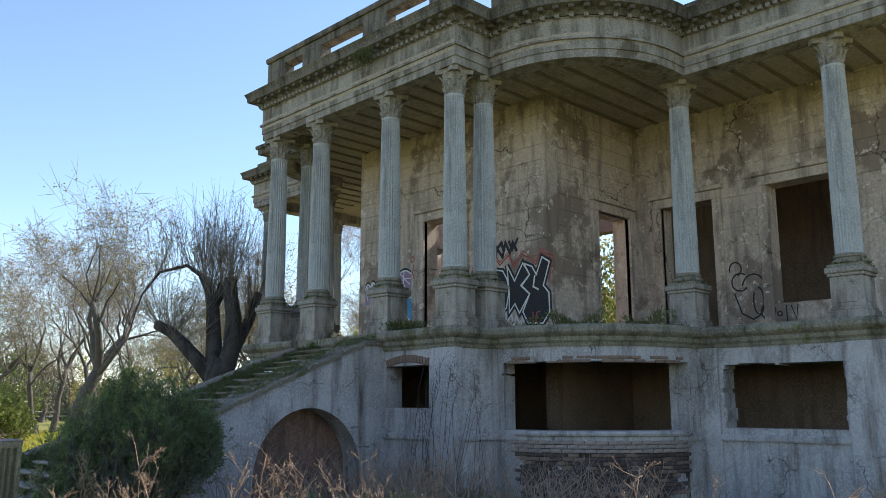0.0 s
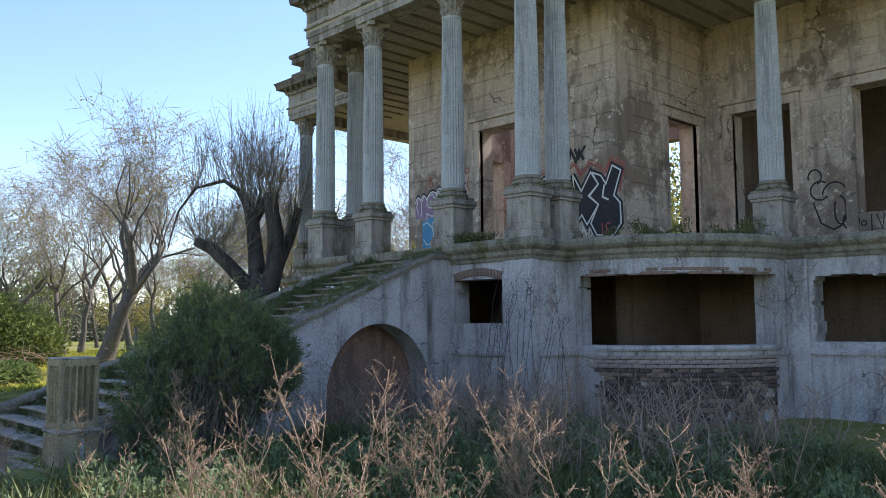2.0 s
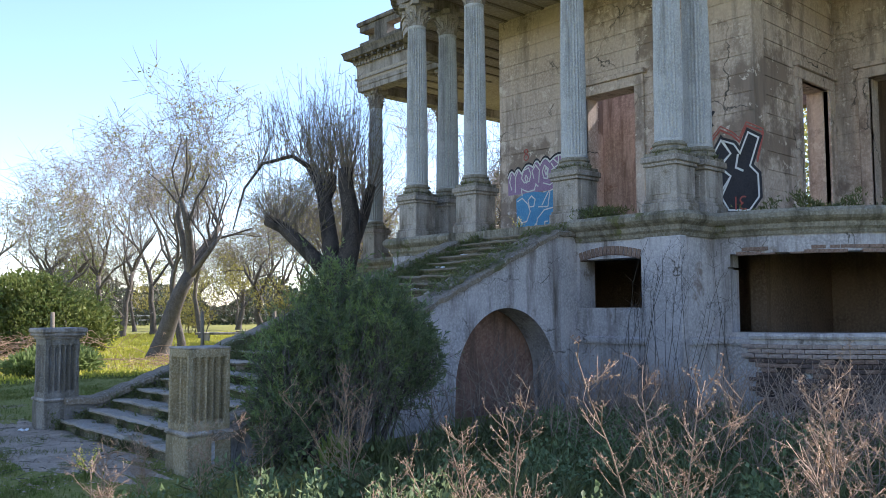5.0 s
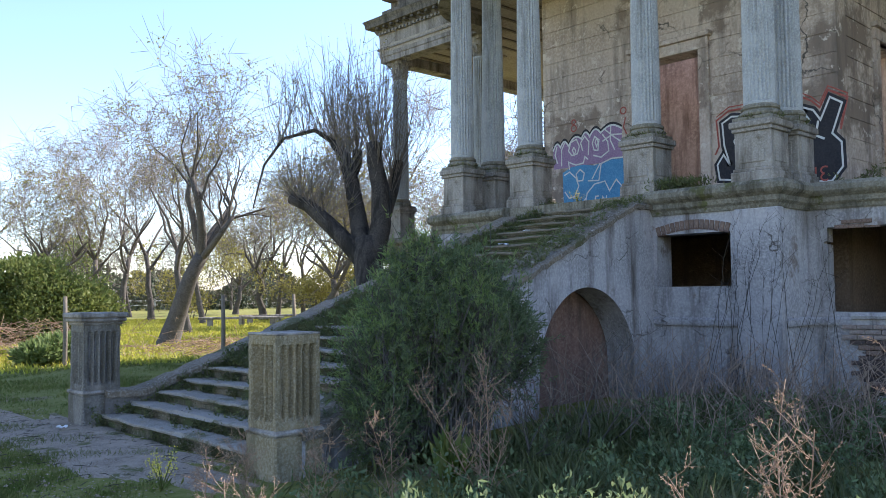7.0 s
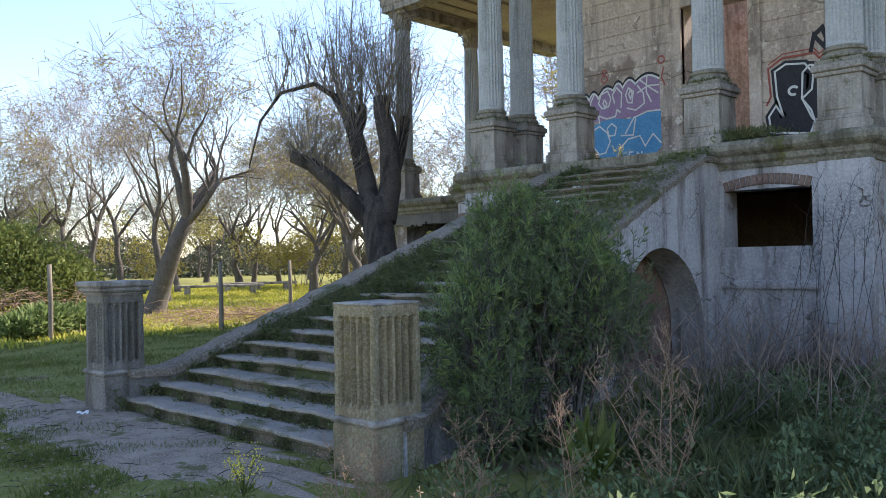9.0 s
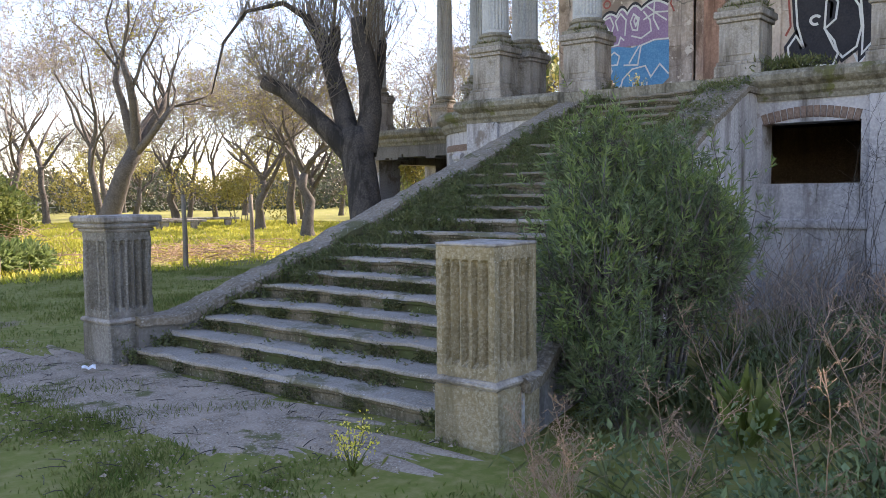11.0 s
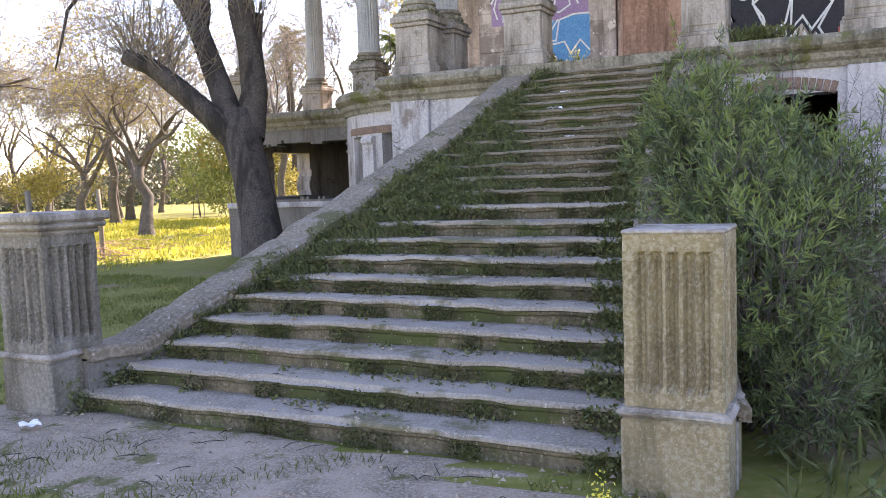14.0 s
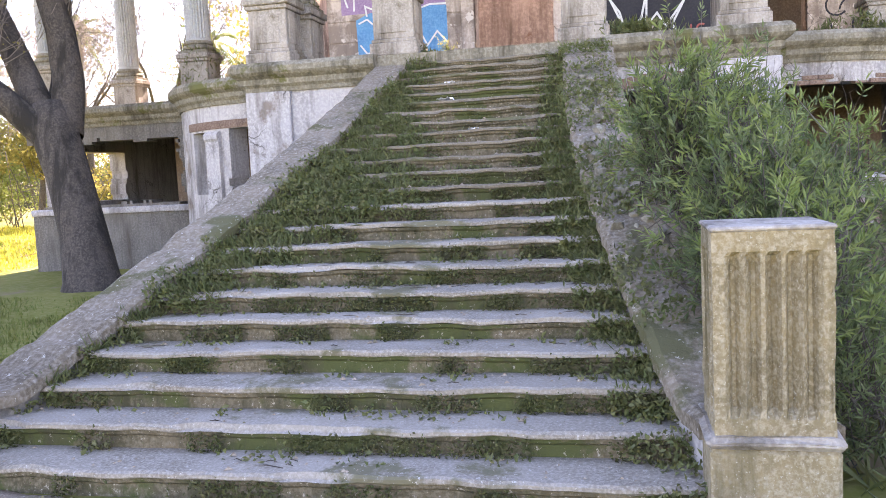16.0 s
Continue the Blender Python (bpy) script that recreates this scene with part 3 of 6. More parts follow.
# ---- upper house ----
def build_house():
    course = (0.36, 0.018)
    bm = bmesh.new()
    wall_path(bm, [(HALL_X, AXIS + HALL_H), (HALL_X, AXIS - HALL_H)], 0.45, (FLOOR, SPRING + 0.31), [(HALL_H - 0.66, HALL_H + 0.66, FLOOR, 6.3)], groove=course)
    tagged(link_bm("wall_hall_front", bm, M_STUCCO), "ochre stucco wall scored into courses, paint flaking", "wall", kind="structure")
    for s, nm in ((-1, "right"), (1, "left")):
        bm = bmesh.new()
        y = AXIS + s * HALL_H
        pts = [(HALL_X, y), (BACK_X, y)]
        d0, d1 = 1.9, 3.2
        if s > 0:
            pts = pts[::-1]
            d0, d1 = BACK_X - HALL_X - d1, BACK_X - HALL_X - d0
        # the side walls meet the front wall's inner face
        if s < 0:
            pts[0] = (HALL_X + 0.45, y)
            d0, d1 = d0 - 0.45, d1 - 0.45
        else:
            pts[1] = (HALL_X + 0.45, y)
        wall_path(bm, pts, 0.45, (FLOOR, SPRING + 0.31), [(d0, d1, FLOOR, 6.25)], groove=course)
        tagged(link_bm("wall_hall_" + nm, bm, M_STUCCO), "ochre stucco return wall with a tall doorway", "wall", kind="structure")
    bm = bmesh.new()
    y1 = AXIS - HALL_H
    wall_path(bm, [(BACK_X, y1 - 0.0), (BACK_X, AXIS - END_R)], 0.45, (FLOOR, SPRING + 0.31), [(y1 - 10.5, y1 - 9.15, FLOOR, 6.45), (y1 - 7.85, y1 - 6.4, 3.9, 6.55)], groove=course)
    tagged(link_bm("wall_back_right", bm, M_STUCCO), "grey-ochre stucco wall with tall openings", "wall", kind="structure")
    bm = bmesh.new()
    wall_path(bm, [(BACK_X, 20.1), (BACK_X, AXIS + HALL_H)], 0.45, (FLOOR, SPRING + 0.31), [(0.9, 1.9, FLOOR, 6.45)], groove=course)
    tagged(link_bm("wall_back_left", bm, M_STUCCO), "grey-ochre stucco wall with a doorway", "wall", kind="structure")
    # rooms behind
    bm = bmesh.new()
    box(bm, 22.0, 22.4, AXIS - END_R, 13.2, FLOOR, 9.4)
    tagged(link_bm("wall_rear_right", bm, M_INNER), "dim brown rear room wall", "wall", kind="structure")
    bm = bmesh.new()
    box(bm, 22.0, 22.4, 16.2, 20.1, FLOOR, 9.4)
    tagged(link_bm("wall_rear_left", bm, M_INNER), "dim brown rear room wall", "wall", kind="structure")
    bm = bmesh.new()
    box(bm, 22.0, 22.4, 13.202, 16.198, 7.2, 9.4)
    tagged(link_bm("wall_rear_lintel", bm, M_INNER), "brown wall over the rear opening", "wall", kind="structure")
    bm = bmesh.new()
    wall_path(bm, [(BACK_X - 0.1, AXIS + HALL_H - 0.46), (BACK_X - 0.1, AXIS - HALL_H + 0.46)], 0.3, (FLOOR, 8.9), [(3.3, 5.5, FLOOR, 7.2)])
    tagged(link_bm("wall_hall_inner", bm, M_HALL), "grey-brown bare wall inside the hall", "wall", kind="structure")
    bm = bmesh.new()
    box(bm, BACK_X + 0.46, 22.0, 19.75, 20.1, FLOOR, SPRING)
    tagged(link_bm("wall_rear_flank", bm, M_STUCCO), "stucco flank wall of the house", "wall", kind="structure")
    bm = bmesh.new()
    box(bm, BACK_X + 0.46, 22.0, 11.0, 11.3, FLOOR, SPRING)
    tagged(link_bm("wall_room_divide", bm, M_INNER), "brown wall between two rooms", "wall", kind="structure")


build_house()


def door_frame(name, x, y0, y1, z1, w=0.22, facing="x", material=M_STUCCO):
    """A moulded surround round an opening in a wall that faces -x (facing x) or -y (facing y)."""
    top = tagged(new(name), "moulded stucco door surround, chipped", "door frame", kind="structure")
    for nm, a0, a1, b0, b1, out in (("jamb", y0 - w, y0, FLOOR, z1, 0.06), ("jamb", y1, y1 + w, FLOOR, z1, 0.06), ("head", y0 - w, y1 + w, z1, z1 + w, 0.065), ("cornice", y0 - w - 0.06, y1 + w + 0.06, z1 + w, z1 + w + 0.1, 0.13)):
        bm = bmesh.new()
        if facing == "x":
            box(bm, x - out, x + 0.1, a0, a1, b0, b1, 0.012)
        else:
            box(bm, a0, a1, x - out, x + 0.1, b0, b1, 0.012)
        part(nm, bm, material, top)
    return top


door_frame("door_1", HALL_X, AXIS - 0.66, AXIS + 0.66, 6.3)
door_frame("door_2", AXIS - HALL_H, HALL_X + 1.9, HALL_X + 3.2, 6.25, facing="y")
door_frame("door_3", BACK_X, 9.15, 10.5, 6.45)
door_frame("window_1", BACK_X, 6.4, 7.85, 6.55)

# ceilings over the porches, with dark joists let into them
bm = bmesh.new()
slab(bm, WHOLE + [(BACK_X, AXIS - END_R), (BACK_X, AXIS - HALL_H), (HALL_X, AXIS - HALL_H), (HALL_X, AXIS + HALL_H), (BACK_X, AXIS + HALL_H), (BACK_X, 20.1), (22.4, 20.1), (22.4, AXIS + END_L)], SPRING + 0.28, SPRING + 0.5)
k = 0
y = AXIS - 11.5
while y < AXIS + 9.8:
    h = abs(y - AXIS)
    ah, ar = (ARC_H, ARC_R) if y < AXIS else (ARC_HL, ARC_RL)
    x0 = 11.2 if h < 3.3 else (ARC_X - math.sqrt(max(0, (ar - 0.25) ** 2 - (h - ah) ** 2)) if ah < h < ah + ar - 0.3 else (12.3 if h <= ah else 15.0))
    x1 = HALL_X if h < HALL_H else BACK_X
    k = len(bm.faces)
    box(bm, x0, x1, y - 0.045, y + 0.045, SPRING + 0.25, SPRING + 0.285)
    bm.faces.ensure_lookup_table()
    for q in range(k, len(bm.faces)):
        bm.faces[q].material_index = 1
    y += 0.58
roof = link_bm("ceiling", bm, M_ROOF)
roof.data.materials.append(M_BEAM)
tagged(roof, "stained plaster ceiling with bared joists", "ceiling", kind="structure")
bm = bmesh.new()
box(bm, BACK_X + 0.46, 22.4, AXIS - END_R, 11.0, SPRING, SPRING + 0.3)
tagged(link_bm("ceiling_room", bm, M_INNER), "dark room ceiling", "ceiling", kind="structure")

# entablature: architrave, frieze, dentils, cornice
ENT = [(-0.42, SPRING), (0.0, SPRING), (0.0, SPRING + 0.159), (0.025, SPRING + 0.165), (0.025, SPRING + 0.378), (0.07, SPRING + 0.366), (0.07, SPRING + 0.415),
       (0.02, SPRING + 0.427), (0.02, SPRING + 0.805), (0.06, SPRING + 0.830), (-0.42, SPRING + 0.842)]
CROWN = [(-0.42, SPRING + 0.847), (0.08, SPRING + 0.847), (0.14, SPRING + 0.976), (0.31, SPRING + 1.013), (0.33, SPRING + 1.135), (0.38, CORNICE), (-0.42, CORNICE + 0.02)]
for nm, line in (("right", RIGHT), ("left", LEFT_ROUND[::-1])):
    bm = bmesh.new()
    sweep(bm, [(x + 0.03, yy) for x, yy in line], ENT)
    tagged(link_bm("trim_entablature_" + nm, bm, M_STONE), "weathered moulded grey entablature", "entablature", kind="structure")
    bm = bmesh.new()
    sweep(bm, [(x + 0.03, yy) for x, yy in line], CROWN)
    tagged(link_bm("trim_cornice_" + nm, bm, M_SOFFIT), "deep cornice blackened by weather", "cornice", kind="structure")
    dent = tagged(new("trim_dentils_" + nm), "row of small stone dentils under the cornice", "dentils", kind="structure")
    dent_mesh = None
    pv = [Vector(p) for p in line]
    for a, b in zip(pv, pv[1:]):
        L = (b - a).length
        d = (b - a) / L
        nrm = Vector((d.y, -d.x))
        m = max(1, int(L / 0.15))
        for i in range(m):
            if dent_mesh is None:
                b2 = bmesh.new()
                box(b2, -0.06, 0.035, -0.042, 0.042, SPRING + 0.80, SPRING + 0.872)
                dent_mesh = bpy.data.meshes.new("dentil")
                b2.to_mesh(dent_mesh)
                b2.free()
                dent_mesh.materials.append(M_STONE)
            c = a + d * (L * (i + 0.5) / m) + nrm * 0.09
            ob = new("dentil", dent_mesh)
            ob.parent = dent
            ob.matrix_basis = Matrix.LocRotScale((c.x + 0.03, c.y, 0), Euler((0, 0, math.atan2(nrm.y, nrm.x))), None)
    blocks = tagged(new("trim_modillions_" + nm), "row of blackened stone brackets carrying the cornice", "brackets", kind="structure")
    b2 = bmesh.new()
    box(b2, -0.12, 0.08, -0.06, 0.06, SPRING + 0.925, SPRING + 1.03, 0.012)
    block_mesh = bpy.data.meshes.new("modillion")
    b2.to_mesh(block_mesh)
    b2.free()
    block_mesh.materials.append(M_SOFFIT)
    for a, b in zip(pv, pv[1:]):
        L = (b - a).length
        d = (b - a) / L
        nrm = Vector((d.y, -d.x))
        m = max(1, int(L / 0.3))
        for i in range(m):
            c = a + d * (L * (i + 0.5) / m) + nrm * 0.19
            ob = new("modillion", block_mesh)
            ob.parent = blocks
            ob.matrix_basis = Matrix.LocRotScale((c.x + 0.03, c.y, 0), Euler((0, 0, math.atan2(nrm.y, nrm.x))), None)


# parapet with oblong openings above the cornice
TOP, HOLE = CORNICE + 0.85, (CORNICE + 0.33, CORNICE + 0.67)


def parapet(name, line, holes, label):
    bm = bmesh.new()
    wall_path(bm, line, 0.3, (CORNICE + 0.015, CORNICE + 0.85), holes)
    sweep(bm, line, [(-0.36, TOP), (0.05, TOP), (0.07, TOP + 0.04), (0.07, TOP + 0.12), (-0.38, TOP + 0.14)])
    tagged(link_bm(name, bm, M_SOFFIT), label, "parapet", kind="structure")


h0 = [(0.75, 1.55, *HOLE), (2.3, 3.9, *HOLE), (4.7, 6.1, *HOLE)]
parapet("trim_parapet_middle", [(FRONT + 0.1, AXIS + BLOCK_L), (FRONT + 0.1, AXIS - 3.55)], h0, "stone roof parapet with oblong openings")
for nm, line in (("right", RIGHT[2:]), ("left", LEFT_ROUND[2:][::-1])):
    L = sum((Vector(b) - Vector(a)).length for a, b in zip(line, line[1:]))
    parapet("trim_parapet_" + nm, [(x + 0.1, yy) for x, yy in line], [(0.5 + i * 1.7, 1.6 + i * 1.7, *HOLE) for i in range(int((L - 0.6) / 1.7))], "weathered stone roof parapet with openings")


# ---- columns ----
def make_pedestal(parent, x0, x1, y0, y1):
    bm = bmesh.new()
    box(bm, x0 - 0.05, x1 + 0.05, y0 - 0.05, y1 + 0.05, 0, 0.17, 0.012)
    box(bm, x0 - 0.025, x1 + 0.025, y0 - 0.025, y1 + 0.025, 0.17, 0.22, 0.01)
    box(bm, x0, x1, y0, y1, 0.22, 0.76, 0.01)
    box(bm, x0 - 0.03, x1 + 0.03, y0 - 0.03, y1 + 0.03, 0.76, 0.82, 0.01)
    box(bm, x0 - 0.06, x1 + 0.06, y0 - 0.06, y1 + 0.06, 0.82, 0.92, 0.015)
    p = part("pedestal", bm, M_STONE, parent)
    bm = bmesh.new()
    box(bm, x0 - 0.012, x0 + 0.05, y0 + 0.1, y1 - 0.1, 0.3, 0.68, 0.008)
    box(bm, x0 + 0.1, x1 - 0.1, y0 - 0.012, y0 + 0.05, 0.3, 0.68, 0.008)
    part("panel", bm, M_STONE, p)


def make_column():
    """Fluted column with a leafy capital on a pedestal; its foot at the origin."""
    top = new("column")
    r = 0.235
    make_pedestal(top, -0.28, 0.28, -0.28, 0.28)
    bm = bmesh.new()
    box(bm, -0.30, 0.30, -0.30, 0.30, 0.92, 0.98, 0.008)
    lathe(bm, [(0.27, 0.98), (0.30, 1.0), (0.31, 1.03), (0.29, 1.06), (0.255, 1.075), (0.25, 1.09), (0.275, 1.105), (0.275, 1.135), (0.245, 1.15), (r + 0.005, 1.17)], 32)
    part("base", bm, M_LEDGE, top, "moss-darkened moulded base")
    z0, z1 = 1.17, SPRING - FLOOR - 0.52
    prof = [(r, z0), (r, z0 + 0.04)]
    for i in range(9):
        f = i / 8
        prof.append((r * (1 - 0.15 * f ** 1.6), z0 + 0.05 + (z1 - z0 - 0.12) * f))
    prof += [(r * 0.85, z1 - 0.05), (r * 0.87, z1 - 0.03), (r * 0.87, z1)]
    bm = bmesh.new()
    lathe(bm, prof, 96, flutes=24, depth=0.026, flute_range=(z0 + 0.045, z1 - 0.06))
    part("shaft", bm, M_SHAFT, top, smooth=False)
    bm = bmesh.new()
    lathe(bm, [(0.20, z1), (0.195, z1 + 0.05), (0.205, z1 + 0.25), (0.24, z1 + 0.38), (0.27, z1 + 0.43)], 24)
    n = 16
    o = 0.33
    ring_lo, ring_hi = [], []
    for i in range(n):
        a = 2 * math.pi * (i + 0.5) / n
        s = o * (0.86 + 0.14 * math.cos(4 * a + math.pi) ** 1) / max(abs(math.cos(a)), abs(math.sin(a)))
        ring_lo.append(bm.verts.new((s * math.cos(a), s * math.sin(a), z1 + 0.43)))
        ring_hi.append(bm.verts.new((s * 1.04 * math.cos(a), s * 1.04 * math.sin(a), z1 + 0.525)))
    bm.faces.new(ring_lo[::-1])
    bm.faces.new(ring_hi)
    for i in range(n):
        bm.faces.new((ring_lo[i], ring_lo[(i + 1) % n], ring_hi[(i + 1) % n], ring_hi[i]))
    cap = part("capital", bm, M_STONE, top, "carved leafy capital")

    def leaf(z, h, w, out, shape_name, a):
        b = bmesh.new()
        rows = []
        for i in range(6):
            f = i / 5
            rr = 0.20 + out * f ** 2.2
            zz = z + h * (f if f < 0.8 else 0.8 + (f - 0.8) * 0.2 - (f - 0.8) * 0.5)
            ww = w * (0.7 + 0.5 * math.sin(math.pi * f)) * (1 - 0.45 * f)
            rows.append([b.verts.new((rr - abs(t) * 0.018 + (0.012 if t == 0 else 0), t * ww, zz)) for t in (-1, -0.5, 0, 0.5, 1)])
        for p, q in zip(rows, rows[1:]):
            for i in range(4):
                b.faces.new((p[i], p[i + 1], q[i + 1], q[i]))
        r2 = bmesh.ops.extrude_face_region(b, geom=b.faces[:])
        bmesh.ops.translate(b, vec=(-0.022, 0, -0.004), verts=[e for e in r2["geom"] if isinstance(e, bmesh.types.BMVert)])
        bmesh.ops.rotate(b, cent=(0, 0, 0), matrix=Matrix.Rotation(a, 3, "Z"), verts=b.verts)
        bmesh.ops.recalc_face_normals(b, faces=b.faces)
        part(shape_name, b, M_STONE, cap)

    for i in range(8):
        leaf(z1 + 0.01, 0.19, 0.062, 0.085, "acanthus_leaf", 2 * math.pi * i / 8)
    for i in range(8):
        leaf(z1 + 0.08, 0.26, 0.06, 0.115, "acanthus_leaf", 2 * math.pi * (i + 0.5) / 8)
    for i in range(4):
        leaf(z1 + 0.2, 0.25, 0.04, 0.21, "volute", 2 * math.pi * (i + 0.5) / 4)
    return tagged(top, "fluted grey stone column with leafy capital on a pedestal", "column", "columns of the porch")


col = make_column()
SPOTS = [(11.3, 11.25), (12.12, 11.22), (11.3, 13.2), (11.3, 15.72), (11.3, 17.52), (12.2, 17.5), (15.22, 8.5), (15.22, 5.35), (15.22, 20.75), (15.2, 24.02), (18.0, 24.02)]
col.matrix_basis = pose(*SPOTS[0], FLOOR)
for i, (x, yy) in enumerate(SPOTS[1:]):
    copy_thing(col, pose(x, yy, FLOOR, 0, 0, 0))


# ---- stair ----
RISE, RUN, STEPS, FOOT = 0.1325, 0.33, 24, 3.65


def half_in(x):
    """Half the clear width of the stair at x: it flares towards the foot."""
    f = min(1.0, max(0.0, (11.2 - x) / 7.5))
    return 1.05 + 0.95 * f ** 2.0


def build_stair():
    top = tagged(new("staircase"), "wide flaring mossy stone staircase, treads worn", "staircase", kind="structure")
    rng = random.Random(4)
    for i in range(STEPS):
        x0 = FOOT + i * RUN
        x1 = x0 + RUN + 0.1
        z1 = (i + 1) * RISE
        if i == STEPS - 1:
            z1, x1 = FLOOR + 0.004, 11.6
        w = half_in(x0) + 0.03
        bm, bm2 = bmesh.new(), bmesh.new()
        n = 44
        rings = []
        for k in range(n + 1):
            y = AXIS - w + 2 * w * k / n
            j = 0.042 * noise.noise(Vector((y * 1.2, i * 3.1, 0))) + 0.030 * noise.noise(Vector((y * 4.5, i * 7.7, 2)))
            e = 0.035 * noise.noise(Vector((y * 2.3, i * 5.3, 9))) - (0.06 if noise.noise(Vector((y * 1.5, i * 2.7, 4))) > 0.36 else 0)
            xf = x0 + abs(e) * 0.6
            zt = z1 + j * 0.5
            lip = 0.012 * noise.noise(Vector((y * 3, i * 4.1, 1)))
            tread = [(x0 + 0.06, zt - 0.036), (x0 + 0.012, zt - 0.036 + lip * 0.6), (xf, zt - 0.028), (xf + 0.002, zt - 0.01 + e * 0.3), (xf + 0.022, zt), (x1, z1 - 0.006), (x1, z1 - 0.05)]
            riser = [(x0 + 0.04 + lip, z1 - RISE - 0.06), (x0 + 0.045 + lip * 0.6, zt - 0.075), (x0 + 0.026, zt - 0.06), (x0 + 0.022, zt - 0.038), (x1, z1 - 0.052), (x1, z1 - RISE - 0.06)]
            rings.append(([bm.verts.new((a, y, b)) for a, b in tread], [bm2.verts.new((a, y, b)) for a, b in riser]))
        step = None
        # treads from the eleventh step up take the darker brown material
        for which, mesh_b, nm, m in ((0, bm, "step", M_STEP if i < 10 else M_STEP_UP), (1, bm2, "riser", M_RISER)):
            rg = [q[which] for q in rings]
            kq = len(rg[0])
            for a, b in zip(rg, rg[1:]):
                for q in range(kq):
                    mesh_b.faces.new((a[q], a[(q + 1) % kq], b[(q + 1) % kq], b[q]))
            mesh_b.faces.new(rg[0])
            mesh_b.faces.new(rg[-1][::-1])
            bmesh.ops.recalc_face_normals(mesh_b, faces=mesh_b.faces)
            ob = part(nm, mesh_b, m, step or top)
            step = step or ob
    # the solid under the steps is closed by the two string walls
    for s, nm in ((-1, "right"), (1, "left")):
        bm = bmesh.new()
        n = 150
        xs = [3.72 + (FRONT - 3.72) * i / n for i in range(n + 1)]
        axc, rad, spring = 9.13, 1.24, 0.45

        def top_z(x):
            t = (x - FOOT) / RUN * RISE + (0.20 if s < 0 else 0.13)
            return max(0.355, min(t, 2.92)) + 0.016 * noise.noise(Vector((x * 3, s, 0))) + 0.012 * noise.noise(Vector((x * 11, s, 4)))

        def low_z(x):
            if s < 0 and abs(x - axc) < rad:
                return spring + math.sqrt(rad * rad - (x - axc) ** 2)
            return -0.2

        wid = 0.5 if s < 0 else 0.34
        prev = None
        for x in xs:
            yi, yo = AXIS + s * half_in(x), AXIS + s * (half_in(x) + wid)
            cur = [bm.verts.new((x, yi, low_z(x))), bm.verts.new((x, yo, low_z(x))), bm.verts.new((x, yo, top_z(x))), bm.verts.new((x, yi, top_z(x)))]
            if prev:
                for q in range(4):
                    bm.faces.new((prev[q], prev[(q + 1) % 4], cur[(q + 1) % 4], cur[q]))
            else:
                bm.faces.new(cur[::-1])
            prev = cur
        bm.faces.new(prev)
        bmesh.ops.recalc_face_normals(bm, faces=bm.faces)
        part("string_wall", bm, M_PLASTER if s < 0 else M_CEMENT, top, "pale plaster stair wall with an arch below" if s < 0 else "pale plaster stair wall")
        # coping on the string wall
        bm = bmesh.new()
        prev = None
        for x in xs:
            a, b = AXIS + s * (half_in(x) - 0.04), AXIS + s * (half_in(x) + wid + 0.06)
            z = top_z(x) + 0.022 * noise.noise(Vector((x * 5, s * 3, 7)))
            chip = 0.035 * max(0.0, noise.noise(Vector((x * 4, s * 7, 1)))) + 0.012 * noise.noise(Vector((x * 17, s, 2)))
            a, b = a + s * chip, b - s * chip * 0.8
            cur = [bm.verts.new(v) for v in ((x, a, z - 0.02), (x, b, z - 0.02), (x, b, z + 0.05), (x, b - s * 0.05, z + 0.075), (x, a + s * 0.04, z + 0.075), (x, a, z + 0.05))]
            if prev:
                for q in range(6):
                    bm.faces.new((prev[q], prev[(q + 1) % 6], cur[(q + 1) % 6], cur[q]))
            else:
                bm.faces.new(cur[::-1])
            prev = cur
        bm.faces.new(prev)
        bmesh.ops.recalc_face_normals(bm, faces=bm.faces)
        part("coping", bm, M_COPING, top, "rough moss-grown coping")
    # arch vault behind the opening
    bm = bmesh.new()
    box(bm, 7.85, 10.45, AXIS - 1.05, AXIS - 0.9, -0.2, 1.72)
    part("vault_wall", bm, M_VAULT, top, "red-brown plaster wall inside the vault")


build_stair()


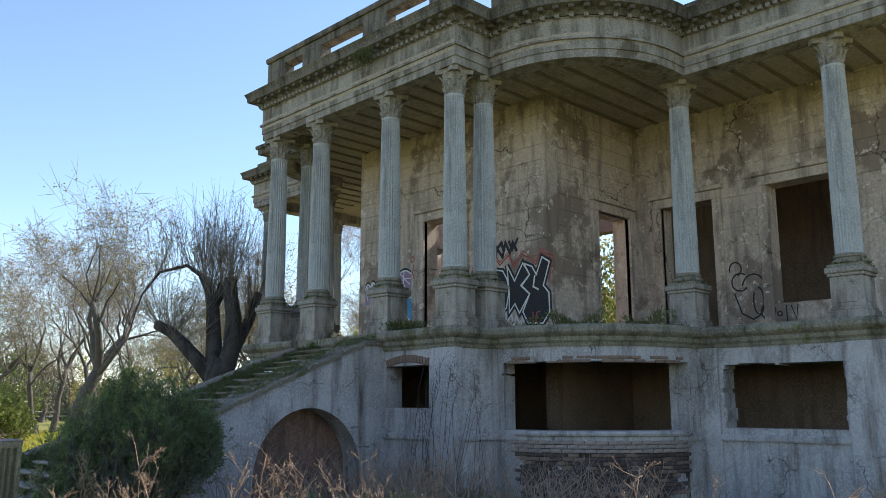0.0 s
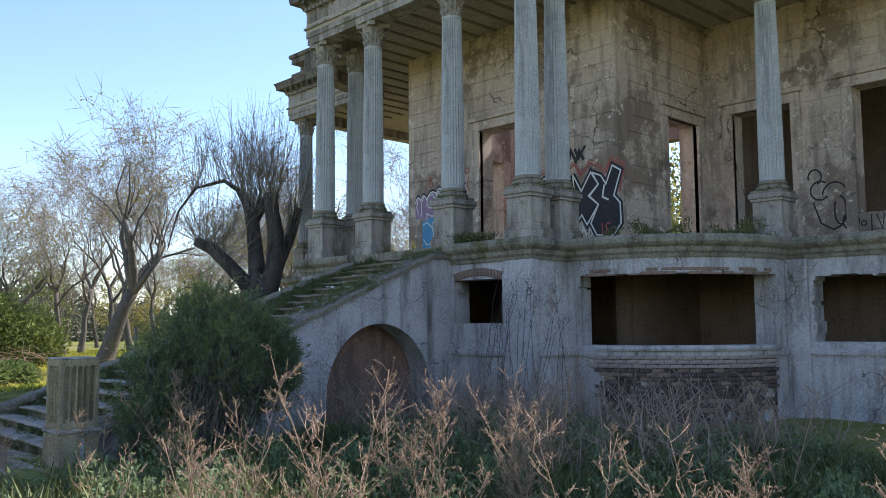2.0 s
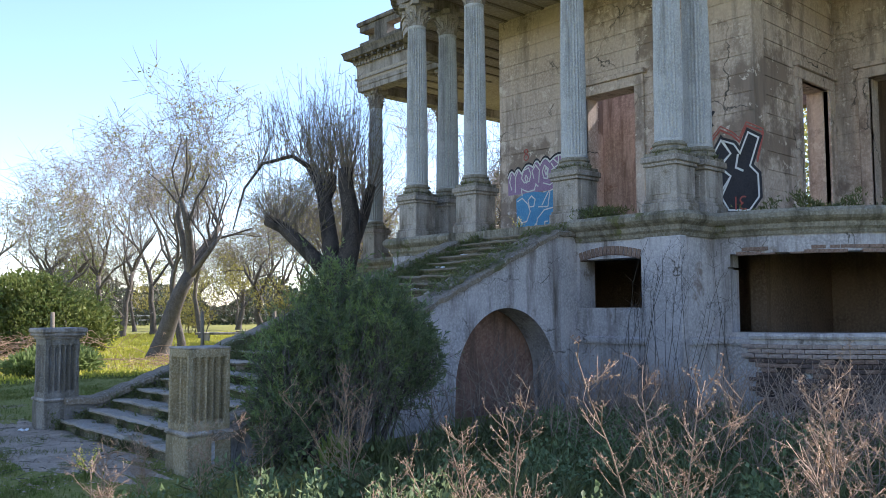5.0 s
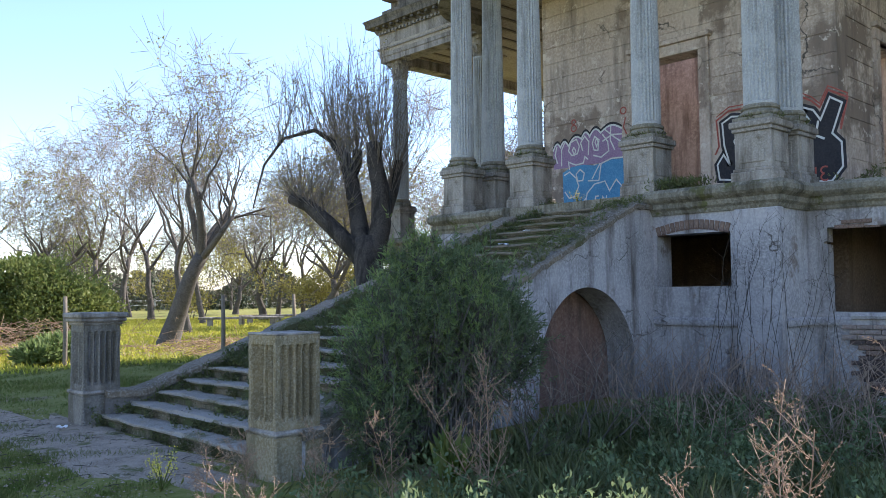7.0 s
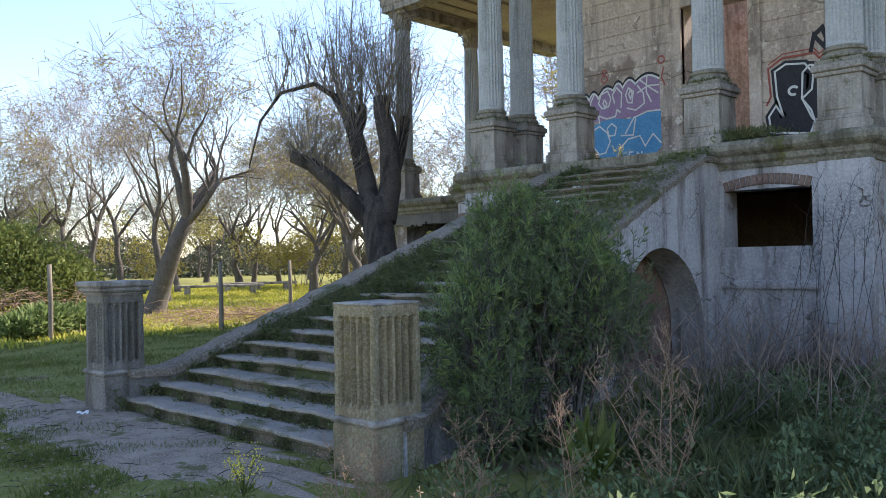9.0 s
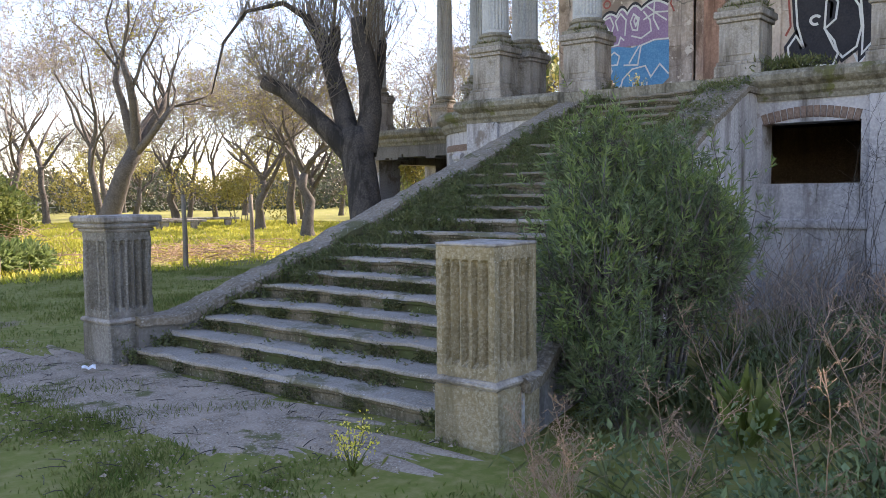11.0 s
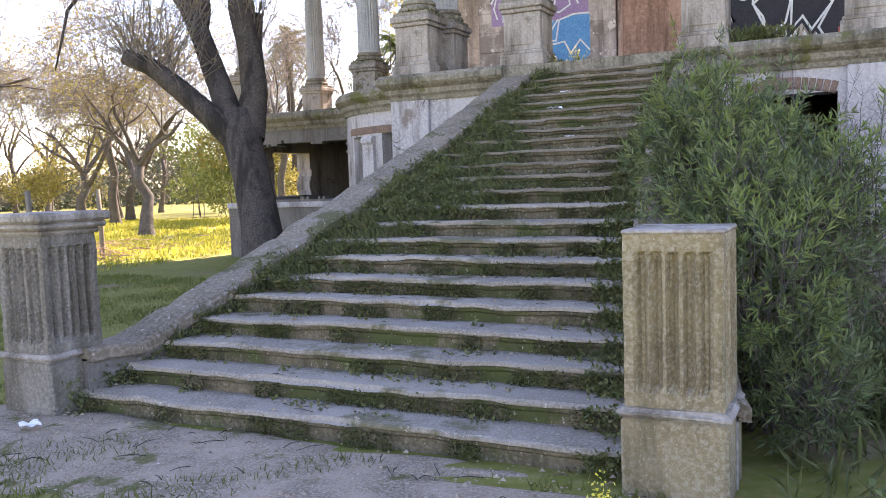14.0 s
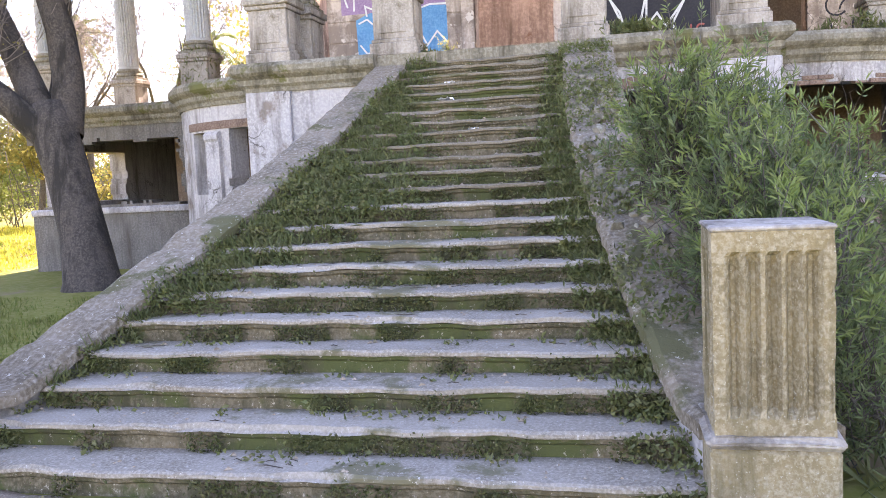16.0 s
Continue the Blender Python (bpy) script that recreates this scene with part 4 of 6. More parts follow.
# ---- gate posts ----
def gate_post(name, x, y, cap, material, label):
    top = tagged(new(name), label, "post", "posts at the stair's foot")
    w = 0.235
    bm = bmesh.new()
    box(bm, -w - 0.02, w + 0.02, -w - 0.02, w + 0.02, -0.1, 0.38, 0.02)
    part("plinth", bm, material, top)
    bm = bmesh.new()
    box(bm, -w - 0.04, w + 0.04, -w - 0.04, w + 0.04, 0.38, 0.435, 0.022)
    bmesh.ops.subdivide_edges(bm, edges=bm.edges[:], cuts=5)
    for v in bm.verts:
        v.co += v.co.normalized() * 0.012 * (noise.noise(v.co * 14 + Vector((y, 0, 0))) - 0.25)
    part("moulding", bm, M_STONE, top, smooth=False)
    # the shaft: each face cut by flutes with rounded heads
    bm = bmesh.new()
    n = 5
    edge = []
    for q in range(4):
        rot = Matrix.Rotation(q * math.pi / 2, 3, "Z")
        for i in range(n * 6):
            t = -w + 2 * w * i / (n * 6)
            u = (t + w - 0.05) / (2 * w - 0.1)
            d = 0.0
            if 0 < u < 1:
                d = 0.058 * max(0.0, abs(math.sin(u * n * math.pi)) - 0.3) / 0.7
            edge.append((rot @ Vector((-w, -t, 0)), rot @ Vector((1, 0, 0)), d))
    rows = []
    for z, f in ((0.425, 0), (0.50, 0), (0.54, 1), (0.60, 1), (0.66, 1), (0.72, 1), (0.78, 1), (0.84, 1), (0.90, 1), (0.96, 1), (1.02, 1), (1.08, 1), (1.13, 1), (1.17, 0.7), (1.19, 0), (1.235, 0), (1.27, 0)):
        ring = []
        for p, inw, d in edge:
            j = 0.006 * noise.noise(Vector((p.x * 9, p.y * 9, z * 7 + y))) + 0.006 * noise.noise(Vector((p.x * 31, p.y * 31, z * 27 + y)))
            if abs(p.x) + abs(p.y) > 2 * w - 0.02:
                j += 0.012 * max(0.0, noise.noise(Vector((p.x * 3, p.y * 3, z * 9 + y))) + 0.25)
            ring.append(bm.verts.new((p.x + inw.x * (d * f + j), p.y + inw.y * (d * f + j), z)))
        rows.append(ring)
    m = len(edge)
    for a, b in zip(rows, rows[1:]):
        for i in range(m):
            bm.faces.new((a[i], a[(i + 1) % m], b[(i + 1) % m], b[i]))
    bm.faces.new(rows[-1])
    bmesh.ops.recalc_face_normals(bm, faces=bm.faces)
    part("shaft", bm, material, top)
    if cap:
        bm = bmesh.new()
        for z0, z1, g in ((1.27, 1.31, 0.03), (1.31, 1.36, 0.065), (1.36, 1.43, 0.085)):
            box(bm, -w - g, w + g, -w - g, w + g, z0, z1, 0.018)
        part("cap", bm, M_STONE, top, "moulded stone cap")
    else:
        bm = bmesh.new()
        box(bm, -w - 0.006, w + 0.006, -w - 0.006, w + 0.006, 1.27, 1.292, 0.008)
        part("broken_top", bm, M_STONE, top, "pale mortar where the cap broke off")
    top.matrix_basis = pose(x, y, 0)
    return top


gate_post("gate_post", 3.70, 12.22, False, M_POST, "fluted lichen-stained concrete post without its cap")
gate_post("gate_post", 3.70, 16.75, True, M_POST_B, "fluted grey concrete post with a moulded cap")


# ---- trees ----
def grow(TV, TF, WV, WF, p, d, length, r, level, rng, tips, up=0.25, spread=0.6, thin=0.012, kids=(2, 4)):
    """One limb and all that springs from it: thick wood into TV, twigs into WV."""
    n = 4 if level > 1 else 3
    pts, rad = [p.copy()], [r]
    d = d.normalized()
    for i in range(n):
        d = (d + Vector((rng.gauss(0, 0.23), rng.gauss(0, 0.23), rng.gauss(0, 0.14) + up * 0.2))).normalized()
        p = p + d * (length / n)
        pts.append(p.copy())
        rad.append(r * (1 - 0.55 * (i + 1) / n))
    if r > thin * 2.2:
        polytube(TV, TF, pts, rad, 7 if r > 0.08 else 5)
    else:
        polytube(WV, WF, pts, rad, 3)
    if level == 0:
        tips.append((pts[-1], d))
        return
    for k in range(rng.randint(*kids)):
        f = rng.uniform(0.35, 1.0) if k else 1.0
        i = min(n - 1, int(f * n))
        q = pts[i].lerp(pts[i + 1], f * n - i if i < n else 1) if i < n else pts[-1]
        side = Vector((rng.gauss(0, 1), rng.gauss(0, 1), rng.gauss(0, 0.6)))
        nd = (d * (1 - spread * 0.5) + side.normalized() * spread + Vector((0, 0, up))).normalized()
        grow(TV, TF, WV, WF, q, nd, length * rng.uniform(0.55, 0.82), max(thin * 0.7, rad[min(i + 1, n)] * rng.uniform(0.5, 0.75)), level - 1, rng, tips, up, spread, thin, kids)


def bare_tree(seed, height, r, lean, levels=4, material=M_BARK, forks=4, label="", leafy=0, up=0.25, trunk_part=0.33, spread=0.6, spray=1, droop=0.25):
    """A leafless park tree with its foot at the origin."""
    rng = random.Random(seed)
    TV, TF, WV, WF, tips = [], [], [], [], []
    pts, rad = [Vector((0, 0, -0.15)), Vector((lean[0] * 0.05, lean[1] * 0.05, 0.25))], [r * 1.5, r * 1.08]
    for i in range(1, 5):
        f = i / 4
        pts.append(Vector((lean[0] * f + rng.gauss(0, 0.08), lean[1] * f + rng.gauss(0, 0.08), height * trunk_part * f + 0.2)))
        rad.append(r * (1 - 0.35 * f))
    polytube(TV, TF, pts, rad, 10)
    for k in range(forks):
        a = 2 * math.pi * k / forks + rng.uniform(-0.5, 0.5)
        d = Vector((math.cos(a) * 0.65 + lean[0] * 0.15, math.sin(a) * 0.65 + lean[1] * 0.15, rng.uniform(0.7, 1.2)))
        q = pts[-1] if k < forks - 1 else pts[-2]
        grow(TV, TF, WV, WF, q, d, height * rng.uniform(0.24, 0.34), r * rng.uniform(0.4, 0.58), levels, rng, tips, up, spread)
    for q, d in tips:
        for _ in range(spray):
            e = (d * 0.5 + Vector((rng.gauss(0, 0.7), rng.gauss(0, 0.7), rng.gauss(0.1, 0.5)))).normalized()
            L = rng.uniform(0.35, 1.1)
            end = q + (e - Vector((0, 0, droop * rng.uniform(0, 1.6)))).normalized() * L
            polytube(WV, WF, [q, end], [0.0115, 0.005], 3)
    top = new("tree")
    for nm, V, F, m in (("trunk", TV, TF, material), ("crown", WV, WF, M_TWIG)):
        ob = new(nm, mesh_of(nm, V, F, m, True))
        ob.parent = top
    if leafy:
        rs = np.random.RandomState(seed)
        base = np.array([t[0] for t in tips])
        base = base[rs.randint(0, len(base), leafy)] + rs.normal(scale=0.22, size=(leafy, 3))
        ob = new("leaves", leaf_mesh("leaves", base, rs.normal(size=(leafy, 3)) + np.array((0, 0, 0.3)), rs.uniform(0.06, 0.13, leafy), rs.uniform(0.04, 0.07, leafy), M_BUD, rs=rs))
        ob.parent = top
    return tagged(top, label, "tree", "bare trees of the park")


def pollard_tree():
    """The old pollard beside the stair: stout dark limbs that end in knobs with upright shoots."""
    rng = random.Random(11)
    R, D = Vector((0.728, -0.686, 0)), Vector((0.686, 0.728, 0))

    def at(side, deep, z):
        return R * side + D * deep + Vector((0, 0, z))

    TV, TF, WV, WF = [], [], [], []
    polytube(TV, TF, [at(0.02, -0.05, -0.2), at(0, 0, 0.15), at(-0.02, 0.22, 0.9), at(-0.1, 0.55, 1.8), at(-0.22, 0.83, 2.6), at(-0.25, 0.95, 3.0)], [0.60, 0.44, 0.37, 0.35, 0.37, 0.30], 14)
    limbs = [
        ([at(-0.2, 0.75, 2.35), at(-0.75, 0.95, 2.95), at(-1.25, 1.1, 3.45), at(-1.75, 1.25, 3.9), at(-2.2, 1.4, 4.1)], [0.27, 0.22, 0.2, 0.17, 0.15]),
        ([at(-0.3, 0.85, 2.6), at(-0.5, 1.45, 3.6), at(-0.75, 2.1, 4.7), at(-0.95, 2.4, 5.3), at(-1.25, 2.6, 5.75)], [0.27, 0.23, 0.20, 0.18, 0.13]),
        ([at(-0.75, 2.1, 4.7), at(-0.62, 2.4, 5.15), at(-0.6, 2.5, 5.5)], [0.16, 0.15, 0.13]),
        ([at(-0.05, 0.8, 2.5), at(0.12, 1.05, 3.4), at(0.1, 1.25, 4.3), at(-0.05, 1.35, 5.0), at(-0.08, 1.4, 5.5)], [0.29, 0.26, 0.24, 0.21, 0.2]),
        ([at(-1.25, 2.6, 5.75), at(-1.8, 2.75, 6.12), at(-2.65, 2.75, 5.9), at(-3.2, 2.85, 5.2), at(-3.35, 2.75, 4.55), at(-3.5, 2.8, 4.0)], [0.085, 0.06, 0.045, 0.035, 0.024, 0.014]),
        ([at(-0.2, 0.85, 2.6), at(0.1, 1.6, 3.4), at(0.35, 2.3, 4.4), at(0.5, 2.7, 5.2)], [0.2, 0.18, 0.16, 0.13]),
    ]
    for pts, rad in limbs:
        polytube(TV, TF, pts, [q * 1.0 for q in rad], 10)
    for pts, count, wide, short, tall, first, last in ((limbs[0][0], 120, 0.8, 1.0, 2.5, 0.45, 1.0), (limbs[1][0], 80, 0.3, 1.5, 3.5, 0.5, 1.0), (limbs[2][0], 40, 0.28, 1.2, 2.6, 0.4, 1.0),
                                                       (limbs[3][0], 80, 0.3, 1.5, 3.5, 0.6, 1.0), (limbs[4][0], 70, 0.35, 0.7, 2.2, 0.0, 0.5), (limbs[5][0], 50, 0.32, 1.4, 3.2, 0.5, 1.0)):
        for i in range(count):
            k = rng.uniform((len(pts) - 1) * first, (len(pts) - 1) * last - 0.001)
            q = pts[int(k)].lerp(pts[int(k) + 1], k % 1)
            d = Vector((rng.gauss(0, wide), rng.gauss(0, wide), rng.uniform(0.6, 1.5)))
            L = rng.uniform(short, tall)
            mid = q + d.normalized() * L * 0.5 + Vector((rng.gauss(0, 0.06), rng.gauss(0, 0.06), 0))
            end = mid + (d.normalized() + Vector((0, 0, 0.6))).normalized() * L * 0.5
            polytube(WV, WF, [q, mid, end], [0.011, 0.0075, 0.0035], 3)
            for _ in range(2):
                s = mid.lerp(end, rng.uniform(0, 0.8))
                e = s + Vector((rng.gauss(0, 0.3), rng.gauss(0, 0.3), rng.uniform(0.1, 0.6)))
                polytube(WV, WF, [s, e], [0.007, 0.004], 3)
    top = new("tree")
    for nm, V, F, m, lb in (("trunk", TV, TF, M_BARK_D, "stout dark furrowed limbs"), ("crown", WV, WF, M_SHOOTWOOD, "upright leafless shoots")):
        ob = new(nm, mesh_of(nm, V, F, m, True))
        ob.parent = top
        tagged(ob, lb)
    rs = np.random.RandomState(3)
    n = 2600
    tip = np.array([v for v in WV[::9]])
    base = tip[rs.randint(0, len(tip), n)] + rs.normal(scale=0.05, size=(n, 3))
    ob = new("leaves", leaf_mesh("leaves", base, rs.normal(size=(n, 3)), rs.uniform(0.03, 0.07, n), rs.uniform(0.02, 0.035, n), M_BUD, rs=rs))
    ob.parent = top
    top.matrix_basis = pose(11.9, 21.2, 0)
    return tagged(top, "old dark pollard tree with bare upright shoots beside the stair", "tree")


pollard_tree()
lean_tree = bare_tree(21, 9.0, 0.36, (0.75, -0.9), 4, M_BARK, 5, "leaning bare old tree on the sunlit lawn", leafy=2600, up=0.3, trunk_part=0.34, spray=2, droop=0.35)
lean_tree.matrix_basis = pose(12.0, 32.3, 0)
lean_tree.scale = (0.92, 0.92, 0.92)
kinds = [bare_tree(31, 9.5, 0.17, (0.3, 0.2), 4, M_BARK, 4, "tall bare park tree with grey bark", up=0.42, spread=0.58, spray=2, droop=0.15),
         bare_tree(47, 8.5, 0.15, (-0.4, 0.2), 4, M_BARK, 4, "slender bare park tree with pale twigs", leafy=700, up=0.36, spread=0.62, spray=2),
         bare_tree(58, 7.5, 0.2, (0.2, -0.3), 4, M_BARK, 5, "spreading bare park tree", leafy=2400, up=0.12, trunk_part=0.25, spread=0.75, spray=2, droop=0.5)]
PLACES = [(20.8, 58), (18.5, 54), (15, 53), (24, 60), (23, 50), (27, 52), (31, 55), (35, 58), (24, 41), (30, 44), (38, 52), (34, 47), (20, 70), (28, 72), (36, 70), (44, 66), (12, 66), (6, 62),
          (16, 76), (26, 84), (38, 82), (50, 74), (46, 56), (22, 34), (27, 33), (30, 36), (36, 38), (41, 44), (33, 30), (42, 34), (26, 28), (48, 42), (40, 27), (52, 32), (2, 78), (-6, 70), (10, 90), (20, 96), (34, 96), (48, 92), (17, 40)]
rng = random.Random(9)
for i, (x, yy) in enumerate(PLACES):
    k = kinds[i % 3]
    s = rng.uniform(1.0, 1.45)
    m = pose(x + rng.uniform(-0.8, 0.8), yy + rng.uniform(-0.8, 0.8), 0, 0, 0, rng.uniform(0, 360))
    if i < 3:
        k.matrix_basis = m
        k.scale = (1.25, 1.25, 1.25)
    else:
        ob = copy_thing(k, m)
        ob.scale = (s, s, s)


def clump_points(rs, n, blobs):
    """Points in the outer shells of several overlapping blobs: (x, y, z, rx, rz)."""
    b = np.array(blobs)
    i = rs.randint(0, len(b), n)
    v = rs.normal(size=(n, 3))
    v /= np.linalg.norm(v, axis=1, keepdims=True)
    r = rs.uniform(0.35, 1.0, n) ** 0.5
    lump = 1 + 0.18 * np.sin(v[:, 0] * 7 + i) * np.cos(v[:, 1] * 6 + i * 2)
    p = b[i, :3] + v * (b[i, 3:4] * [[1, 1, 0]] + b[i, 4:5] * [[0, 0, 1]]) * (r * lump)[:, None]
    return p, v


def shrub(name, spot, blobs, n, leaf, material, label, seed, stems=10):
    """A shrub: stems from one foot, and a crown of single leaves."""
    top = new(name)
    rs = np.random.RandomState(seed)
    p, v = clump_points(rs, n, blobs)
    keep = p[:, 2] > 0.03
    p, v = p[keep], v[keep]
    n = len(p)
    way = v * 0.6 + rs.normal(scale=0.5, size=(n, 3)) + np.array((0, 0, 0.45))
    ob = new("foliage", leaf_mesh("foliage", p, way, rs.uniform(0.7, 1.3, n) * leaf[0], rs.uniform(0.7, 1.3, n) * leaf[1], material, rs=rs))
    ob.parent = top
    V, F = [], []
    rr = random.Random(seed)
    for k in range(stems):
        b = rr.choice(blobs)
        e = Vector((b[0] + rr.uniform(-0.5, 0.5) * b[3], b[1] + rr.uniform(-0.5, 0.5) * b[3], b[2] + b[4] * 0.6))
        foot = Vector((b[0] * 0.45 + rr.uniform(-0.12, 0.12), b[1] * 0.45 + rr.uniform(-0.12, 0.12), -0.05))
        polytube(V, F, [foot, foot.lerp(e, 0.5) + Vector((rr.uniform(-.1, .1), rr.uniform(-.1, .1), 0.1)), e], [0.022, 0.016, 0.006], 5)
    ob = tagged(new("stem", mesh_of("stem", V, F, M_BARK, True)), kind="stuff")
    ob.parent = top
    top.matrix_basis = pose(*spot)
    return tagged(top, label, "shrub")


def whorled_shrub(name, spot, blobs, n, each, leaf, material, label, seed, stems):
    """A shrub whose long leaves stand in whorls round the tips of its twigs."""
    top = new(name)
    rs = np.random.RandomState(seed)
    p, v = clump_points(rs, n, blobs)
    keep = p[:, 2] > 0.06
    p, v = p[keep], v[keep]
    n = len(p)
    stray = rs.uniform(size=n) < 0.12
    p = p + v * (np.where(stray, rs.uniform(0.06, 0.26, n), 0.0))[:, None] + np.array((0, 0, 1.0)) * np.where(stray, 0.06, 0.0)[:, None]
    axis = v * 0.7 + rs.normal(scale=0.35, size=(n, 3)) + np.array((0, 0, 0.75))
    axis /= np.linalg.norm(axis, axis=1, keepdims=True)
    k = np.repeat(np.arange(n), each)
    m = len(k)
    f = rs.uniform(0, 1, m)
    base = p[k] + axis[k] * (f * 0.11)[:, None]
    out = rs.normal(size=(m, 3))
    out -= axis[k] * np.sum(out * axis[k], axis=1, keepdims=True)
    out /= np.linalg.norm(out, axis=1, keepdims=True) + 1e-9
    way = out * (1.15 - 0.75 * f)[:, None] + axis[k] * (0.35 + 0.7 * f)[:, None]
    ob = new("foliage", leaf_mesh("foliage", base, way, rs.uniform(0.65, 1.25, m) * leaf[0], rs.uniform(0.75, 1.25, m) * leaf[1], material, rs=rs))
    ob.parent = top
    V, F = [], []
    rr = random.Random(seed)
    for q in range(stems):
        b = rr.choice(blobs)
        e = Vector((b[0] + rr.uniform(-0.5, 0.5) * b[3], b[1] + rr.uniform(-0.5, 0.5) * b[3], b[2] + b[4] * 0.6))
        foot = Vector((b[0] * 0.5 + rr.uniform(-0.15, 0.15), b[1] * 0.45 + rr.uniform(-0.12, 0.12), -0.05))
        polytube(V, F, [foot, foot.lerp(e, 0.5) + Vector((rr.uniform(-.1, .1), rr.uniform(-.1, .1), 0.1)), e], [0.018, 0.013, 0.005], 5)
    for q in range(0, n, 2):
        c, a = Vector(p[q]), Vector(axis[q])
        polytube(V, F, [c - a * 0.26, c + a * 0.1], [0.004, 0.002], 3)
    ob = tagged(new("stem", mesh_of("stem", V, F, M_BARK, True)), kind="stuff")
    ob.parent = top
    top.matrix_basis = pose(*spot)
    return tagged(top, label, "shrub")


OLEANDER = [(-0.7, 0.0, 0.7, 0.40, 0.62), (-0.2, -0.1, 0.9, 0.48, 0.75), (0.4, -0.1, 1.0, 0.5, 0.75), (0.9, -0.05, 0.95, 0.42, 0.65), (-0.3, 0.15, 1.3, 0.38, 0.45), (0.2, 0.35, 1.68, 0.42, 0.46), (0.6, 0.1, 1.66, 0.38, 0.46),
            (1.0, 0.2, 1.42, 0.34, 0.42), (0.15, 0.55, 1.7, 0.26, 0.36), (-0.5, 0.2, 1.0, 0.34, 0.45), (1.2, -0.1, 1.0, 0.28, 0.4), (-0.95, -0.25, 0.4, 0.30, 0.36), (0.3, -0.42, 1.2, 0.33, 0.48), (1.35, 0.15, 1.25, 0.2, 0.3)]
OLEANDER = [(x + 0.08, y, z, r * 0.93, h * 0.95) for x, y, z, r, h in OLEANDER]
whorled_shrub("oleander_bush", (5.2, 11.92, 0), OLEANDER, 3700, 10, (0.072, 0.012), M_LEAF, "dense green oleander bush beside the stair wall", 4, 44)
whorled_shrub("oleander_shoot", (5.2, 11.9, 0), [(0.3, 0.45, 1.85, 0.42, 0.4), (-0.3, 0.2, 1.4, 0.38, 0.45), (0.9, 0.25, 1.6, 0.35, 0.4), (-0.75, 0.0, 0.9, 0.4, 0.55), (0.2, -0.4, 1.3, 0.4, 0.5)], 700, 10, (0.078, 0.0125), M_SHOOT, "fresh light green oleander shoots in the bush", 15, 16)
shrub("round_shrub", (10.2, 39, 0), [(0, 0, 1.3, 2.3, 1.6), (-1.8, 0.3, 1.1, 1.7, 1.3), (1.3, -0.4, 1.0, 1.4, 1.2), (-0.6, 0.2, 2.3, 1.5, 0.9), (-3.4, 0.8, 1.2, 1.8, 1.3)], 22000, (0.16, 0.09), M_EVER, "broad rounded evergreen shrub on the lawn", 8, 12)
shrub("low_shrub", (6.9, 27.4, 0), [(0, 0, 0.3, 0.6, 0.4), (0.8, 0.3, 0.25, 0.6, 0.35), (-0.6, -0.2, 0.22, 0.5, 0.3)], 3500, (0.2, 0.06), M_SHOOT, "low bright green lily clump", 12, 6)
for i, (x, yy, s) in enumerate(((30.5, 35.6, 1.5), (34, 40, 1.7), (40, 38, 2.0), (38, 46, 2.1), (31, 50, 1.8), (26.0, 15.6, 2.7), (27.5, 18.4, 3.1), (45, 50, 2.4), (27, 62, 2.0), (20, 66, 1.8), (28.5, 17.2, 3.4), (25.4, 14.7, 3.3))):
    q = random.Random(90 + i)
    lumps = [(q.gauss(0, 0.9) * s, q.gauss(0, 0.9) * s, q.uniform(0.5, 2.7) * s, q.uniform(0.35, 0.8) * s, q.uniform(0.35, 0.7) * s) for k in range(11)]
    shrub("leafy_shrub", (x, yy, 0), lumps, 4600, (0.17, 0.1), M_EVER if i % 2 else M_BUD, "tall yellow-green shrub among the bare trees", 60 + i, 12)


def palm(x, yy, h, seed):
    rr = random.Random(seed)
    top = tagged(new("palm_tree"), "tall palm with a shaggy drooping crown", "palm", "palms behind the house")
    V, F = [], []
    polytube(V, F, [Vector((0, 0, -0.1)), Vector((0.1, 0, h * 0.4)), Vector((0, 0.1, h * 0.75)), Vector((0, 0, h))], [0.3, 0.2, 0.18, 0.2], 9)
    ob = new("trunk", mesh_of("trunk", V, F, M_BARK, True))
    ob.parent = top
    V, F = [], []
    for k in range(34):
        a, el = rr.uniform(0, 6.28), rr.uniform(-0.7, 1.2)
        L = rr.uniform(1.2, 1.9)
        pts = []
        for i in range(5):
            f = i / 4
            pts.append(Vector((math.cos(a) * math.cos(el) * L * f, math.sin(a) * math.cos(el) * L * f, h + math.sin(el) * L * f - 0.9 * f * f)))
        for i in range(4):
            side = Vector((-math.sin(a), math.cos(a), 0))
            for q in range(7):
                s = pts[i].lerp(pts[i + 1], q / 7)
                for sg in (-1, 1):
                    e = s + side * sg * 0.32 * (1 - 0.5 * (i + q / 7) / 4) + Vector((0, 0, -0.14))
                    b = len(V)
                    d = (pts[i + 1] - pts[i]).normalized() * 0.03
                    V += [s - d, s + d, e]
                    F.append((b, b + 1, b + 2))
    ob = new("fronds", mesh_of("fronds", V, F, M_EVER))
    ob.parent = top
    top.matrix_basis = pose(x, yy, 0)


palm(33.5, 36.0, 8.6, 1)
palm(30.0, 28.0, 7.0, 2)
palm(44.0, 33.0, 8.0, 3)


